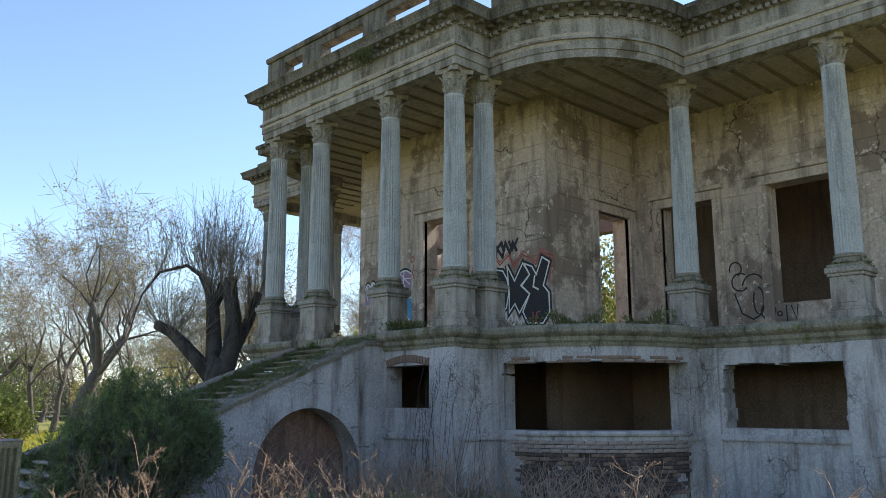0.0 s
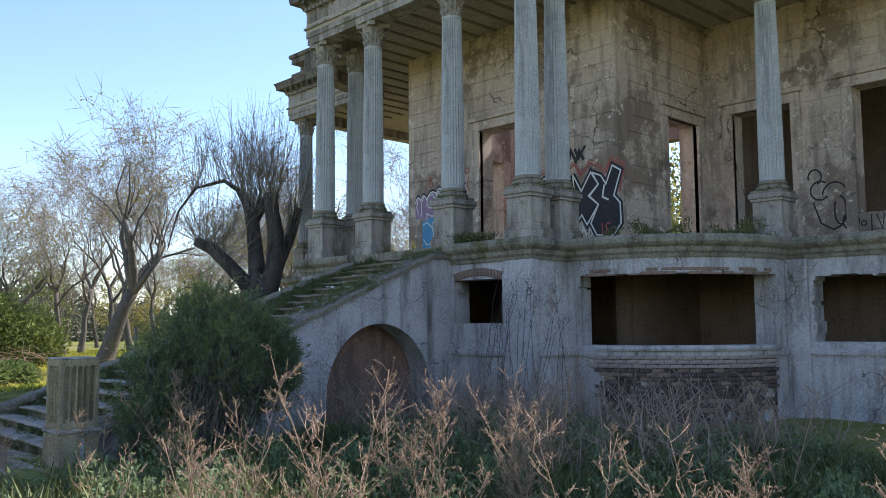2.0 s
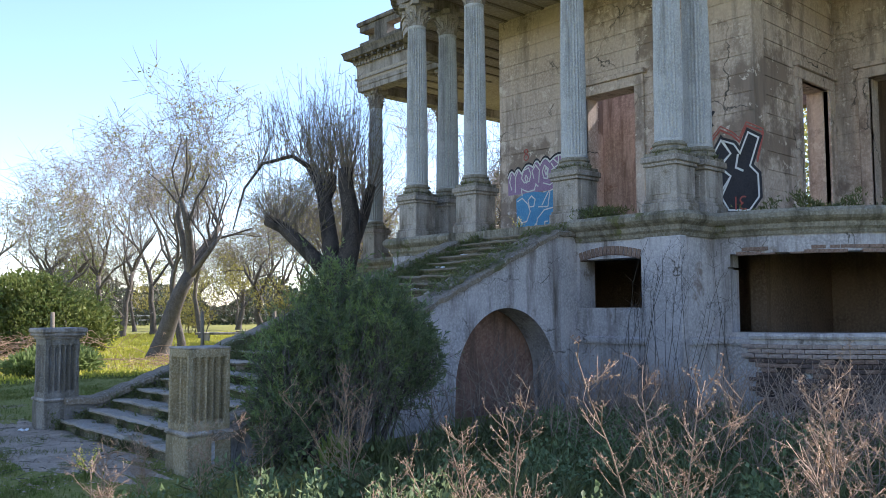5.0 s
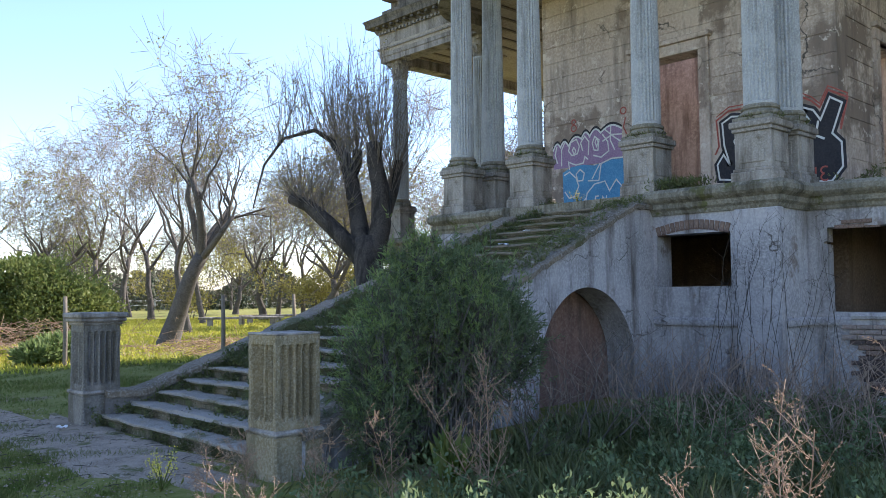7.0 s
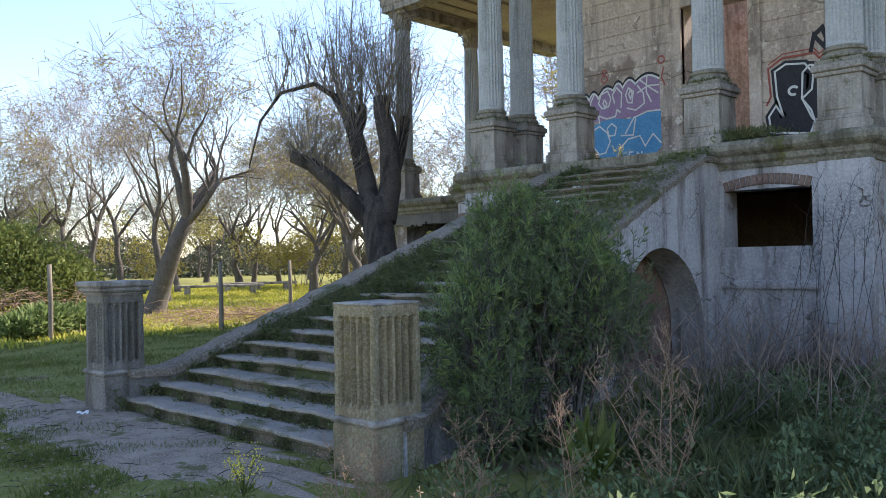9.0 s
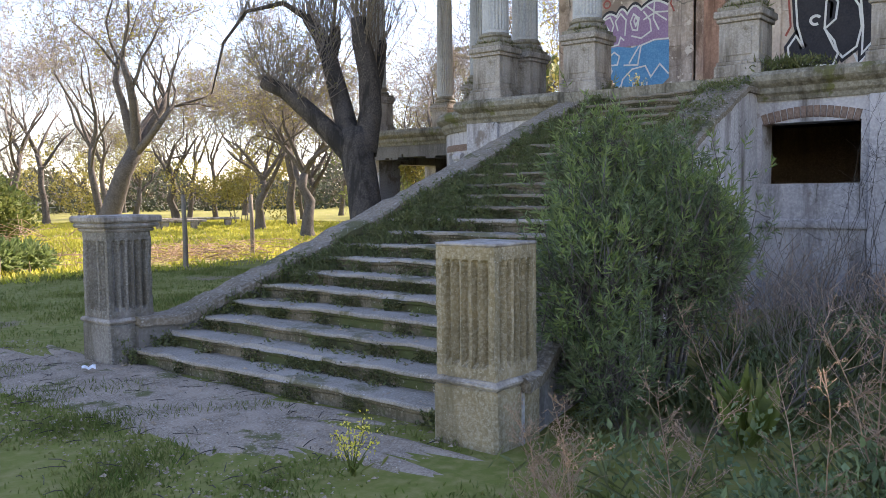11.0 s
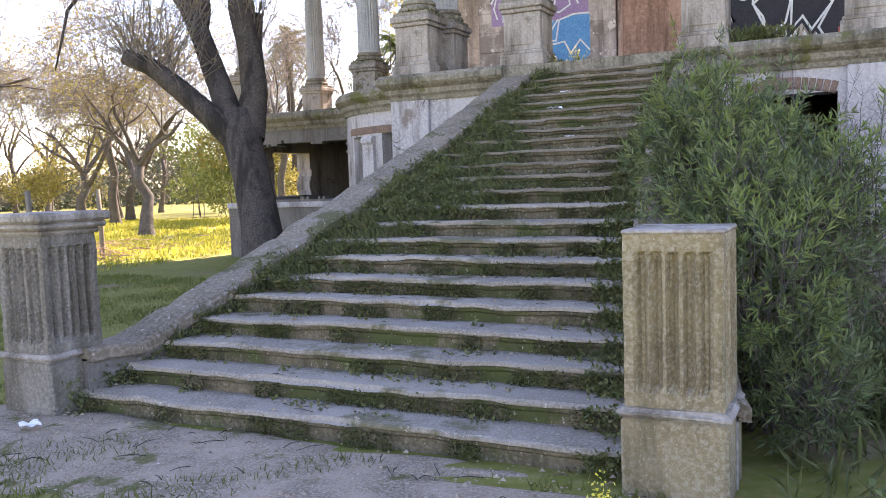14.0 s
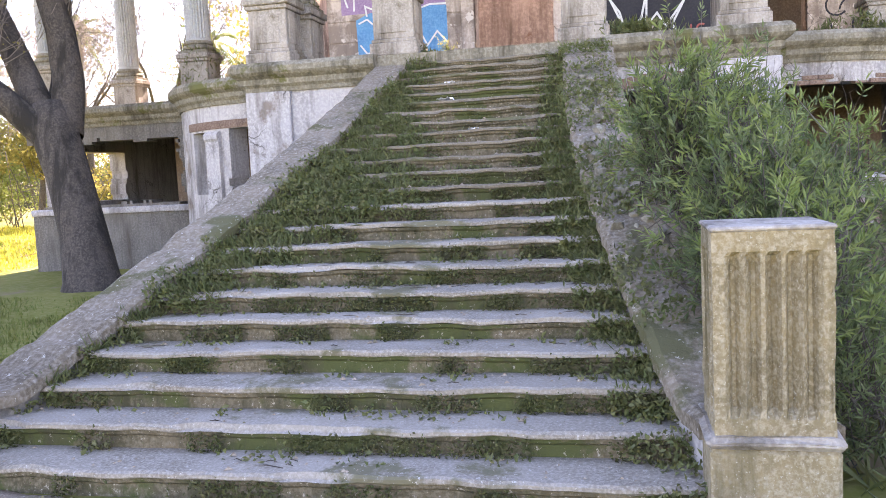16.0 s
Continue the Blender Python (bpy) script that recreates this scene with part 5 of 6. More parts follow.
def far_woods():
    rs = np.random.RandomState(17)
    n = 110000
    a = rs.uniform(radians(-15), radians(115), n)
    d = rs.uniform(105, 150, n)
    top = 4.5 + 2.5 * np.sin(a * 9) * np.sin(a * 23 + 1) + 1.5 * np.sin(a * 61)
    z = rs.uniform(0, 1, n) ** 1.3 * np.maximum(2.0, top)
    base = np.stack([d * np.cos(a), d * np.sin(a), z], axis=1)
    ob = new("far_woods", leaf_mesh("far_woods", base, rs.normal(size=(n, 3)) + np.array((0, 0, 0.5)), rs.uniform(0.4, 0.85, n), rs.uniform(0.25, 0.6, n), M_WOODS, rs=rs))
    tagged(ob, "distant belt of grey-green woods", "woods", kind="stuff")
    # the grey-brown mist of bare twigs before it
    n = 42000
    a, d = rs.uniform(radians(5), radians(105), n), rs.uniform(60, 104, n)
    top = 4.5 + 2.5 * np.sin(a * 13 + 1) * np.sin(a * 29) + 1.5 * np.sin(a * 71)
    z = 0.8 + rs.uniform(0, 1, n) ** 0.8 * np.maximum(2.0, top)
    base = np.stack([d * np.cos(a), d * np.sin(a), z], axis=1)
    ob = new("far_twigs", leaf_mesh("far_twigs", base, rs.normal(size=(n, 3)) + np.array((0, 0, 0.4)), rs.uniform(0.35, 0.9, n), rs.uniform(0.015, 0.03, n), M_BARK, rs=rs))
    tagged(ob, "distant thicket of fine bare grey-brown twigs", "woods", kind="stuff")


far_woods()


# ---- grass, undergrowth, weeds ----
def blades(name, n, x0, x1, y0, y1, hgt, wid, material, label, seed, keep, lean=0.45):
    rs = np.random.RandomState(seed)
    x, y = rs.uniform(x0, x1, n), rs.uniform(y0, y1, n)
    tuft = np.sin(x * 2.1 + np.sin(y * 1.7) * 2) * np.sin(y * 2.6 + np.cos(x * 1.3) * 2)
    ok = keep(x, y, tuft, rs)
    x, y, tuft = x[ok], y[ok], tuft[ok]
    n = len(x)
    h = rs.uniform(0.5, 1.2, n) * hgt * (1 + 0.5 * tuft)
    base = np.stack([x, y, np.array([ground_height(a, b) for a, b in zip(x, y)]) - 0.01], axis=1)
    way = np.stack([rs.normal(scale=lean, size=n), rs.normal(scale=lean, size=n), np.ones(n)], axis=1)
    ob = new(name, leaf_mesh(name, base, way, h, rs.uniform(0.7, 1.3, n) * wid, material, fold=0.1, rs=rs))
    return tagged(ob, label, name.replace("_", " "), kind="stuff")


def off_path(x, y):
    return ((x - 3.0) / 0.58) ** 2 + ((y - 15.2) / 3.3) ** 2 > 1.0 + 0.35 * np.sin(x * 5 + y * 3) * np.sin(y * 4.3 - x * 2)


def off_stair(x, y):
    return ~((x > 3.45) & (np.abs(y - AXIS) < 2.7)) & ~(x > 10.9)


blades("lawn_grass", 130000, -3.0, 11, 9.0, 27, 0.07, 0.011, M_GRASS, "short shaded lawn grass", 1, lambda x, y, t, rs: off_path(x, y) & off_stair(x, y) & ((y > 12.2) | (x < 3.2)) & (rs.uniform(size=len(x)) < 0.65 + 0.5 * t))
# past the house's shadow the blades take the sun-brightened colour
blades("meadow_grass", 110000, -6, 34, 25, 62, 0.15, 0.045, M_GRASS_LIT, "far lawn grass, sunlight put into its bright yellow-green colour", 2, lambda x, y, t, rs: ~((x > 14.5) & (y < 25.2)) & (t > -0.5))
blades("undergrowth", 95000, 0.9, 10.85, -4.0, 11.9, 0.31, 0.022, M_IVY, "dark green tangled undergrowth before the basement", 3, lambda x, y, t, rs: (rs.uniform(size=len(x)) < 0.7 + 0.4 * t) & ~((x < 3.2) & (y > 10.8)) & ~((x > 3.3) & (x < 4.1) & (y > 11.8)) & ~((x < 4.9) & (y > 9.9) & (rs.uniform(size=len(x)) < 0.8)), 1.0)
blades("near_lawn_grass", 90000, -1.2, 3.4, 9.5, 18.5, 0.045, 0.009, M_GRASS, "thin short grass over bare soil near the gravel", 9, lambda x, y, t, rs: off_path(x, y) & off_stair(x, y) & (rs.uniform(size=len(x)) < 0.45 + 0.7 * t))
blades("path_edge_grass", 30000, 0.4, 4.0, 11.0, 18.6, 0.066, 0.006, M_GRASS, "small grass tufts at the gravel's edge", 6, lambda x, y, t, rs: (t + 0.25 * np.sin(x * 9.1 + y * 4.7) * np.sin(y * 7.3) > np.where(x < 2.9, 0.42, 0.7)) & off_stair(x, y), 0.8)
blades("foreground_grass", 26000, -2.5, 1.4, 3.0, 12.0, 0.12, 0.012, M_GRASS, "rank green grass along the walk", 7, lambda x, y, t, rs: rs.uniform(size=len(x)) < 0.6 + 0.5 * t)


def leafy_weeds():
    """Low broad-leaved weeds in clumps between the walk and the basement."""
    rs = np.random.RandomState(41)
    n = 60000
    c = np.stack([rs.uniform(1.1, 10.4, 440), rs.uniform(-3.6, 11.4, 440)], axis=1)
    c = c[~((c[:, 0] < 3.4) & (c[:, 1] > 10.4))]
    k = rs.randint(0, len(c), n)
    size = rs.uniform(0.12, 0.34, len(c))
    tall = rs.uniform(0.18, 0.55, len(c)) * np.where(c[:, 0] < 2.4, 0.6, 1.0)
    v = rs.normal(size=(n, 3))
    v /= np.linalg.norm(v, axis=1, keepdims=True)
    r = rs.uniform(0.2, 1, n) ** 0.5
    base = np.stack([c[k, 0] + v[:, 0] * size[k] * r, c[k, 1] + v[:, 1] * size[k] * r, np.abs(v[:, 2]) * tall[k] * r], axis=1)
    way = v + rs.normal(scale=0.5, size=(n, 3)) + np.array((0, 0, 0.35))
    ob = new("leafy_weeds", leaf_mesh("leafy_weeds", base, way, rs.uniform(0.03, 0.085, n), rs.uniform(0.018, 0.042, n), M_LEAF, rs=rs))
    tagged(ob, "low leafy green weeds in clumps before the wall", "weeds", kind="stuff")


leafy_weeds()


def dry_weed(seed, h):
    """A dead branching weed with crumbs of seed heads; its foot at the origin."""
    rr = random.Random(seed)
    top = new("dry_weed")
    V, F, W, G, heads = [], [], [], [], []
    stems = rr.randint(2, 4)
    for s in range(stems):
        d = Vector((rr.gauss(0, 0.16), rr.gauss(0, 0.16), 1)).normalized()
        p = Vector((rr.uniform(-0.05, 0.05), rr.uniform(-0.05, 0.05), -0.03))
        L = h * rr.uniform(0.75, 1.05)
        pts = [p]
        for i in range(6):
            d = (d + Vector((rr.gauss(0, 0.07), rr.gauss(0, 0.07), 0.03))).normalized()
            p = p + d * L / 6
            pts.append(p)
        polytube(V, F, pts, [0.0055, 0.005, 0.0045, 0.004, 0.0034, 0.0028, 0.002], 4)
        for i in range(2, 7):
            for _ in range(rr.randint(3, 5)):
                q = pts[i - 1].lerp(pts[i], rr.random())
                a = rr.uniform(0, 6.28)
                e = Vector((math.cos(a) * 0.75, math.sin(a) * 0.75, rr.uniform(0.35, 1.0))).normalized()
                l2 = rr.uniform(0.12, 0.34) * (1.25 - i / 9)
                end = q + e * l2
                polytube(W, G, [q, q.lerp(end, 0.5) + Vector((0, 0, -0.01)), end], [0.0026, 0.0022, 0.0015], 3)
                for _ in range(rr.randint(2, 4)):
                    b0 = q.lerp(end, rr.uniform(0.3, 1))
                    b1 = b0 + (e + Vector((rr.gauss(0, 0.6), rr.gauss(0, 0.6), rr.gauss(0.2, 0.5)))).normalized() * rr.uniform(0.04, 0.11)
                    polytube(W, G, [b0, b1], [0.0017, 0.001], 3)
                    for _ in range(4):
                        heads.append(b0.lerp(b1, rr.uniform(0.2, 1.1)))
    for nm, A, B in (("stem", V, F), ("twig", W, G)):
        ob = tagged(new(nm, mesh_of(nm, A, B, M_DRY, True)), kind="stuff")
        ob.parent = top
    rs = np.random.RandomState(seed)
    n = len(heads)
    ob = new("seed_head", leaf_mesh("seed_head", np.array(heads), rs.normal(size=(n, 3)), rs.uniform(0.010, 0.021, n), rs.uniform(0.006, 0.011, n), M_DRY, rs=rs))
    ob.parent = tagged(ob, kind="stuff") and top
    return tagged(top, "dead brown branching weed with dry seed heads", "weed", "dry weeds in the undergrowth")


weeds = [dry_weed(100 + i, h) for i, h in enumerate((1.5, 1.25, 1.0, 1.35, 0.8))]
rr = random.Random(77)
spots = []
for i in range(19):
    yy = rr.uniform(1.5, 11.3)
    x = rr.uniform(1.9, 6.0) if i % 6 else rr.uniform(6.0, 9.6)
    if yy > 7.4 and rr.random() < 0.6:
        yy -= 4.5
    if yy > 9.6 and x < 3.6:
        x += 2.0
    spots.append((x, yy))
spots += [(rr.uniform(4.5, 9.5), rr.uniform(-2.0, 2.0)) for k in range(8)]
spots += [(2.6, 11.1), (2.2, 10.9), (1.6, 9.4), (2.9, 10.6), (1.5, 7.6)]
for i, (x, yy) in enumerate(spots):
    m = pose(x, yy, 0, rr.uniform(-7, 7), rr.uniform(-7, 7), rr.uniform(0, 360))
    small = i >= 19 or x < 2.4
    if i < 5:
        weeds[i].matrix_basis = m
    else:
        ob = copy_thing(weeds[(2 if small else i) % 5], m)
        s = rr.uniform(0.75, 1.1) * (0.8 if i >= 19 else 1)
        ob.scale = (s, s, s)


# the tallest stand apart
for k, (x, yy, s) in enumerate(((3.45, 6.41, 1.22), (3.5, 5.5, 1.05), (3.55, 4.36, 1.0), (2.71, 6.99, 0.85), (4.48, 6.9, 1.1), (3.9, 3.34, 0.85), (3.3, 7.29, 1.0), (3.96, 9.96, 0.95), (3.18, 10.06, 0.75), (2.65, 10.97, 0.55), (2.06, 6.9, 0.8))):
    ob = copy_thing(weeds[k % 2], pose(x, yy, 0, rr.uniform(-5, 5), rr.uniform(-5, 5), rr.uniform(0, 360)))
    ob.scale = (s, s, s)


def thicket():
    """Dead upright stalks and creepers before the basement wall and the arch."""
    rr = random.Random(5)
    V, F = [], []
    for i in range(760):
        x, yy = rr.uniform(6.8, 10.7), rr.uniform(5.6, 12.6)
        if rr.random() < 0.4:
            x = rr.uniform(9.6, 10.75)
        h = rr.uniform(0.4, 1.15)
        a = Vector((x, yy, -0.02))
        b = a + Vector((rr.gauss(0, 0.2), rr.gauss(0, 0.2), h * 0.6))
        c = b + Vector((rr.gauss(0, 0.3), rr.gauss(0, 0.3), h * 0.4))
        polytube(V, F, [a, b, c], [0.006, 0.005, 0.002], 3)
        for _ in range(2):
            s = a.lerp(b, rr.random())
            polytube(V, F, [s, s + Vector((rr.gauss(0, 0.25), rr.gauss(0, 0.25), rr.uniform(0, 0.3)))], [0.003, 0.0015], 3)
    tagged(new("dead_thicket", mesh_of("dead_thicket", V, F, M_DEADSTALK, True)), "tangle of dead brown stalks along the wall", "thicket", kind="stuff")
    V, F = [], []
    for i in range(22):
        y0 = rr.uniform(9.9, 12.0)
        z1 = rr.uniform(1.4, 2.75)
        drift = rr.uniform(-0.9, 0.35)
        pts = []
        for k in range(8):
            f = k / 7
            pts.append(Vector((10.78 - 0.12 * math.sin(f * 3.1) + rr.gauss(0, 0.015), y0 - drift * (1 - f) ** 2 + rr.gauss(0, 0.02), z1 * math.sin(f * 1.65))))
        polytube(V, F, pts, [0.0048 - 0.0004 * k for k in range(8)], 4)
        for k in range(2, 8):
            for _ in range(2):
                e = pts[k] + Vector((rr.uniform(-0.05, 0.02), rr.gauss(0, 0.1), rr.uniform(0.05, 0.22)))
                polytube(V, F, [pts[k], e], [0.0022, 0.0012], 3)
    tagged(new("dead_creeper", mesh_of("dead_creeper", V, F, M_BARK_D, True)), "bare dark creeper stems climbing the plaster", "creeper", kind="stuff")


thicket()


def bare_shrub(seed, h):
    """A leafless shrub of pale upright stems; its foot at the origin."""
    rng = random.Random(seed)
    TV, TF, WV, WF, tips = [], [], [], [], []
    for k in range(4):
        d = Vector((rng.gauss(0, 0.35), rng.gauss(0, 0.35), 1))
        grow(TV, TF, WV, WF, Vector((rng.gauss(0, 0.06), rng.gauss(0, 0.06), -0.04)), d, h * rng.uniform(0.4, 0.6), 0.011, 3, rng, tips, 0.25, 0.55, 0.0035, (2, 3))
    top = new("bare_shrub")
    for nm, V, F in (("stem", TV, TF), ("twig", WV, WF)):
        ob = tagged(new(nm, mesh_of(nm, V, F, M_BARK, True)), kind="stuff")
        ob.parent = top
    return tagged(top, "leafless shrub of fine brown twigs beside the bush", "shrub", "bare shrubs by the stair wall")


pale = [bare_shrub(5, 1.25), bare_shrub(6, 1.0)]
for k, (x, yy, rz) in enumerate(((4.6, 11.0, 0), (5.4, 10.8, 0), (6.5, 10.9, 40))):
    if k < 2:
        pale[k].matrix_basis = pose(x, yy, 0)
    else:
        copy_thing(pale[k % 2], pose(x, yy, 0, 0, 0, rz))


# ---- greenery on the stonework ----
def stair_ivy():
    rs = np.random.RandomState(21)
    P, Q = [], []
    for i in range(STEPS):
        x0, z1 = FOOT + i * RUN, (i + 1) * RISE
        w = half_in(x0)
        n = 2300 if i < 5 else (2900 if i < 19 else 1200)
        y = rs.uniform(-w, w, n)
        nz = np.sin(y * 3.1 + i * 1.7) * np.sin(y * 5.3 + i * 2.9) + 0.5 * np.sin(y * 11 + i)
        dl, dr = w - y, y + w
        reach_l = 0.10 + 1.0 * math.exp(-((i - 10.5) / 4.5) ** 2) + (0.25 if i > 4 else 0.0)
        reach_l *= rs.uniform(0.6, 1.2)
        lump = np.clip(0.55 + 0.75 * np.sin(y * 6.7 + i * 1.3) * np.sin(y * 3.9 + i * 2.2), 0.12, 1.0)
        p = 0.004 + lump * np.exp(-(dl / reach_l) ** 4) + 0.9 * np.exp(-(dr / (0.5 if 4 < i < 15 else 0.25)) ** 4) + ((0.8 if i < 5 else 0.6) * (nz > 0.12) if i < 11 else 0.12 * (nz > 0.7))
        ok = rs.uniform(size=n) < p * 0.95
        y, dl, dr = y[ok], dl[ok], dr[ok]
        m = len(y)
        thick = 0.17 * np.exp(-(dl / (reach_l * 0.7)) ** 2) + 0.08 * np.exp(-(dr / 0.2) ** 2)
        riser = rs.uniform(size=m) < np.where((dl < reach_l) | (dr < 0.25), 0.5, 0.93)
        x = np.where(riser, x0 + 0.015 - rs.uniform(0, 0.05, m), x0 + RUN - rs.uniform(0, 0.16, m) ** 1.0)
        z = np.where(riser, z1 - rs.uniform(0.03, RISE, m), z1 + 0.004)
        z = z + thick * lump[ok] * rs.uniform(0, 1, m)
        x = x - thick * lump[ok] * rs.uniform(0, 1, m) * 0.7
        moss = riser & (dl > reach_l) & (dr > 0.3)
        P.append(np.stack([x, AXIS + y, z], axis=1)[~moss])
        Q.append(np.stack([x0 + 0.012 - rs.uniform(0, 0.028, m), AXIS + y, z - 0.01], axis=1)[moss])
    Q = np.concatenate(Q)
    Q = np.concatenate([Q, Q + rs.normal(scale=0.014, size=Q.shape)])
    n = len(Q)
    ob = new("riser_moss", leaf_mesh("riser_moss", Q, rs.normal(scale=0.7, size=(n, 3)) + np.array((-0.5, 0, -0.1)), rs.uniform(0.012, 0.032, n), rs.uniform(0.008, 0.018, n), M_MOSS, rs=rs))
    tagged(ob, "dark green moss clumps on the stair risers", "moss", kind="stuff")
    n = 3000
    x = rs.uniform(4.6, 10.9, n)
    ok = np.sin(x * 3.1) + np.sin(x * 7.3 + 1) > rs.uniform(-1.6, 1.2, n)
    x = x[ok]
    m = len(x)
    w = np.array([half_in(q) for q in x])
    P.append(np.stack([x, AXIS - w - rs.uniform(-0.1, 0.5, m), (x - FOOT) / RUN * RISE + 0.27 + rs.uniform(0, 0.09, m) - np.where(x > 10.4, 0.1, 0)], axis=1))
    P = np.concatenate(P)
    P = np.concatenate([P, P[rs.randint(0, len(P), len(P) * 2)] + rs.normal(scale=0.022, size=(len(P) * 2, 3))])
    n = len(P)
    way = rs.normal(scale=0.7, size=(n, 3)) + np.array((-0.5, 0, 0.5))
    ob = new("stair_ivy", leaf_mesh("stair_ivy", P, way, rs.uniform(0.022, 0.05, n), rs.uniform(0.014, 0.028, n), M_IVY, rs=rs))
    tagged(ob, "small green weeds creeping over the steps", "ivy", kind="stuff")


stair_ivy()


def stair_grass():
    """Long grass that has rooted along both edges of the stair, and rubble on the near string wall."""
    rs = np.random.RandomState(52)
    P = []
    for i in range(2, STEPS):
        x0, z1 = FOOT + i * RUN, (i + 1) * RISE
        w = half_in(x0)
        reach = 0.10 + 0.7 * math.exp(-((i - 10.5) / 4.5) ** 2) + (0.2 if i > 4 else 0.0)
        n = int(900 * reach) + 90
        dl = np.abs(rs.normal(scale=reach * 0.5, size=n))
        y = np.where(rs.uniform(size=n) < 0.78, w - dl, -w + np.abs(rs.normal(scale=0.13, size=n)))
        lump = np.sin(y * 9 + i * 2.3) * np.sin(y * 4 + i)
        ok = rs.uniform(size=n) < 0.7 + 0.5 * lump
        y = y[ok]
        m = len(y)
        P.append(np.stack([x0 + rs.uniform(0.0, RUN, m), AXIS + y, np.full(m, z1 - 0.01)], axis=1))
    P = np.concatenate(P)
    n = len(P)
    way = rs.normal(scale=0.55, size=(n, 3)) + np.array((-0.35, 0, 0.9))
    ob = new("stair_grass", leaf_mesh("stair_grass", P, way, rs.uniform(0.05, 0.15, n), rs.uniform(0.008, 0.016, n), M_IVY, rs=rs))
    tagged(ob, "long green grass rooted along the stair's edges", "grass", kind="stuff")
    rr = random.Random(19)
    bm = bmesh.new()
    for i in range(70):
        x = rr.uniform(5.2, 9.5)
        s = rr.uniform(0.025, 0.075)
        c = (x, AXIS - half_in(x) - rr.uniform(0.02, 0.45), (x - FOOT) / RUN * RISE + 0.27 + s * 0.3)
        r = bmesh.ops.create_icosphere(bm, subdivisions=1, radius=s, matrix=Matrix.Translation(c))
        for v in r["verts"]:
            v.co += Vector((rr.uniform(-1, 1), rr.uniform(-1, 1), rr.uniform(-0.7, 0.3))) * s * 0.35
    tagged(link_bm("rubble", bm, M_LEDGE), "broken grey mortar rubble on the stair wall", "rubble", kind="stuff")


stair_grass()


def ledge_plants():
    rs = np.random.RandomState(33)
    P = []
    for i in range(2600):
        a = rs.uniform(math.pi, math.pi * 1.5)
        if math.sin(a * 9) + math.sin(a * 23) < rs.uniform(-1.2, 1.0):
            continue
        r = ARC_R - rs.uniform(-0.08, 0.35)
        P.append((ARC_X + r * math.cos(a), AXIS - ARC_H + r * math.sin(a), FLOOR + rs.uniform(0, 0.16) * (1 + math.sin(a * 13))))
    for i in range(900):
        P.append((FRONT + rs.uniform(-0.05, 0.5), AXIS - 1.9 + rs.normal(scale=0.22), FLOOR + rs.uniform(0, 0.18)))
    for x, yy in SPOTS[:9]:
        for i in range(170):
            a = rs.uniform(0, 6.28)
            P.append((x + 0.29 * math.cos(a), yy + 0.29 * math.sin(a), FLOOR + 0.93 + rs.uniform(0, 0.06)))
    for i in range(650):
        a, r = rs.uniform(0, 6.28), rs.uniform(0.25, 0.5)
        P.append((15.22 + r * math.cos(a), 20.75 + r * math.sin(a), FLOOR + rs.uniform(0.0, 1.0) ** 1.3 * 0.95))
    for i in range(700):
        P.append((10.62 + rs.normal(scale=0.06), 13.35 + rs.normal(scale=0.12), 9.25 - abs(rs.normal(scale=0.14))))
    P = np.array(P)
    n = len(P)
    ob = new("ledge_weeds", leaf_mesh("ledge_weeds", P, rs.normal(scale=0.5, size=(n, 3)) + np.array((-0.2, 0, 0.7)), rs.uniform(0.04, 0.13, n), rs.uniform(0.012, 0.03, n), M_IVY, rs=rs))
    tagged(ob, "weeds and moss sprouting on ledges and pedestals", "weeds", kind="stuff")


ledge_plants()


# ---- wall painting ----
def stroke(bm, pts, width, x, facing=1):
    """A flat ribbon in the plane x, through (y, z) points."""
    rows = []
    for p, n in zip(pts, normals_of(pts)):
        w = width / 2
        rows.append([bm.verts.new((x, p[0] + n.x * w * s, p[1] + n.y * w * s)) for s in (-1, 1)])
    for a, b in zip(rows, rows[1:]):
        bm.faces.new((a[0], a[1], b[1], b[0]))


def curl(cy, cz, ry, rz, a0, a1, n=12):
    return [(cy + ry * math.cos(radians(a0 + (a1 - a0) * i / n)), cz + rz * math.sin(radians(a0 + (a1 - a0) * i / n))) for i in range(n + 1)]


def graffiti(name, label, layers):
    top = tagged(new(name), label, "graffiti")
    for nm, m, x, items in layers:
        for k, (pts, w) in enumerate(items):
            bm = bmesh.new()
            if w:
                stroke(bm, pts, w, x - 0.0005 * k)
            else:
                bm.faces.new([bm.verts.new((x, p[0], p[1])) for p in pts[:-1]])
            part(nm, bm, m, top)


def shut(pts):
    return pts + [pts[0]]


X = HALL_X - 0.004
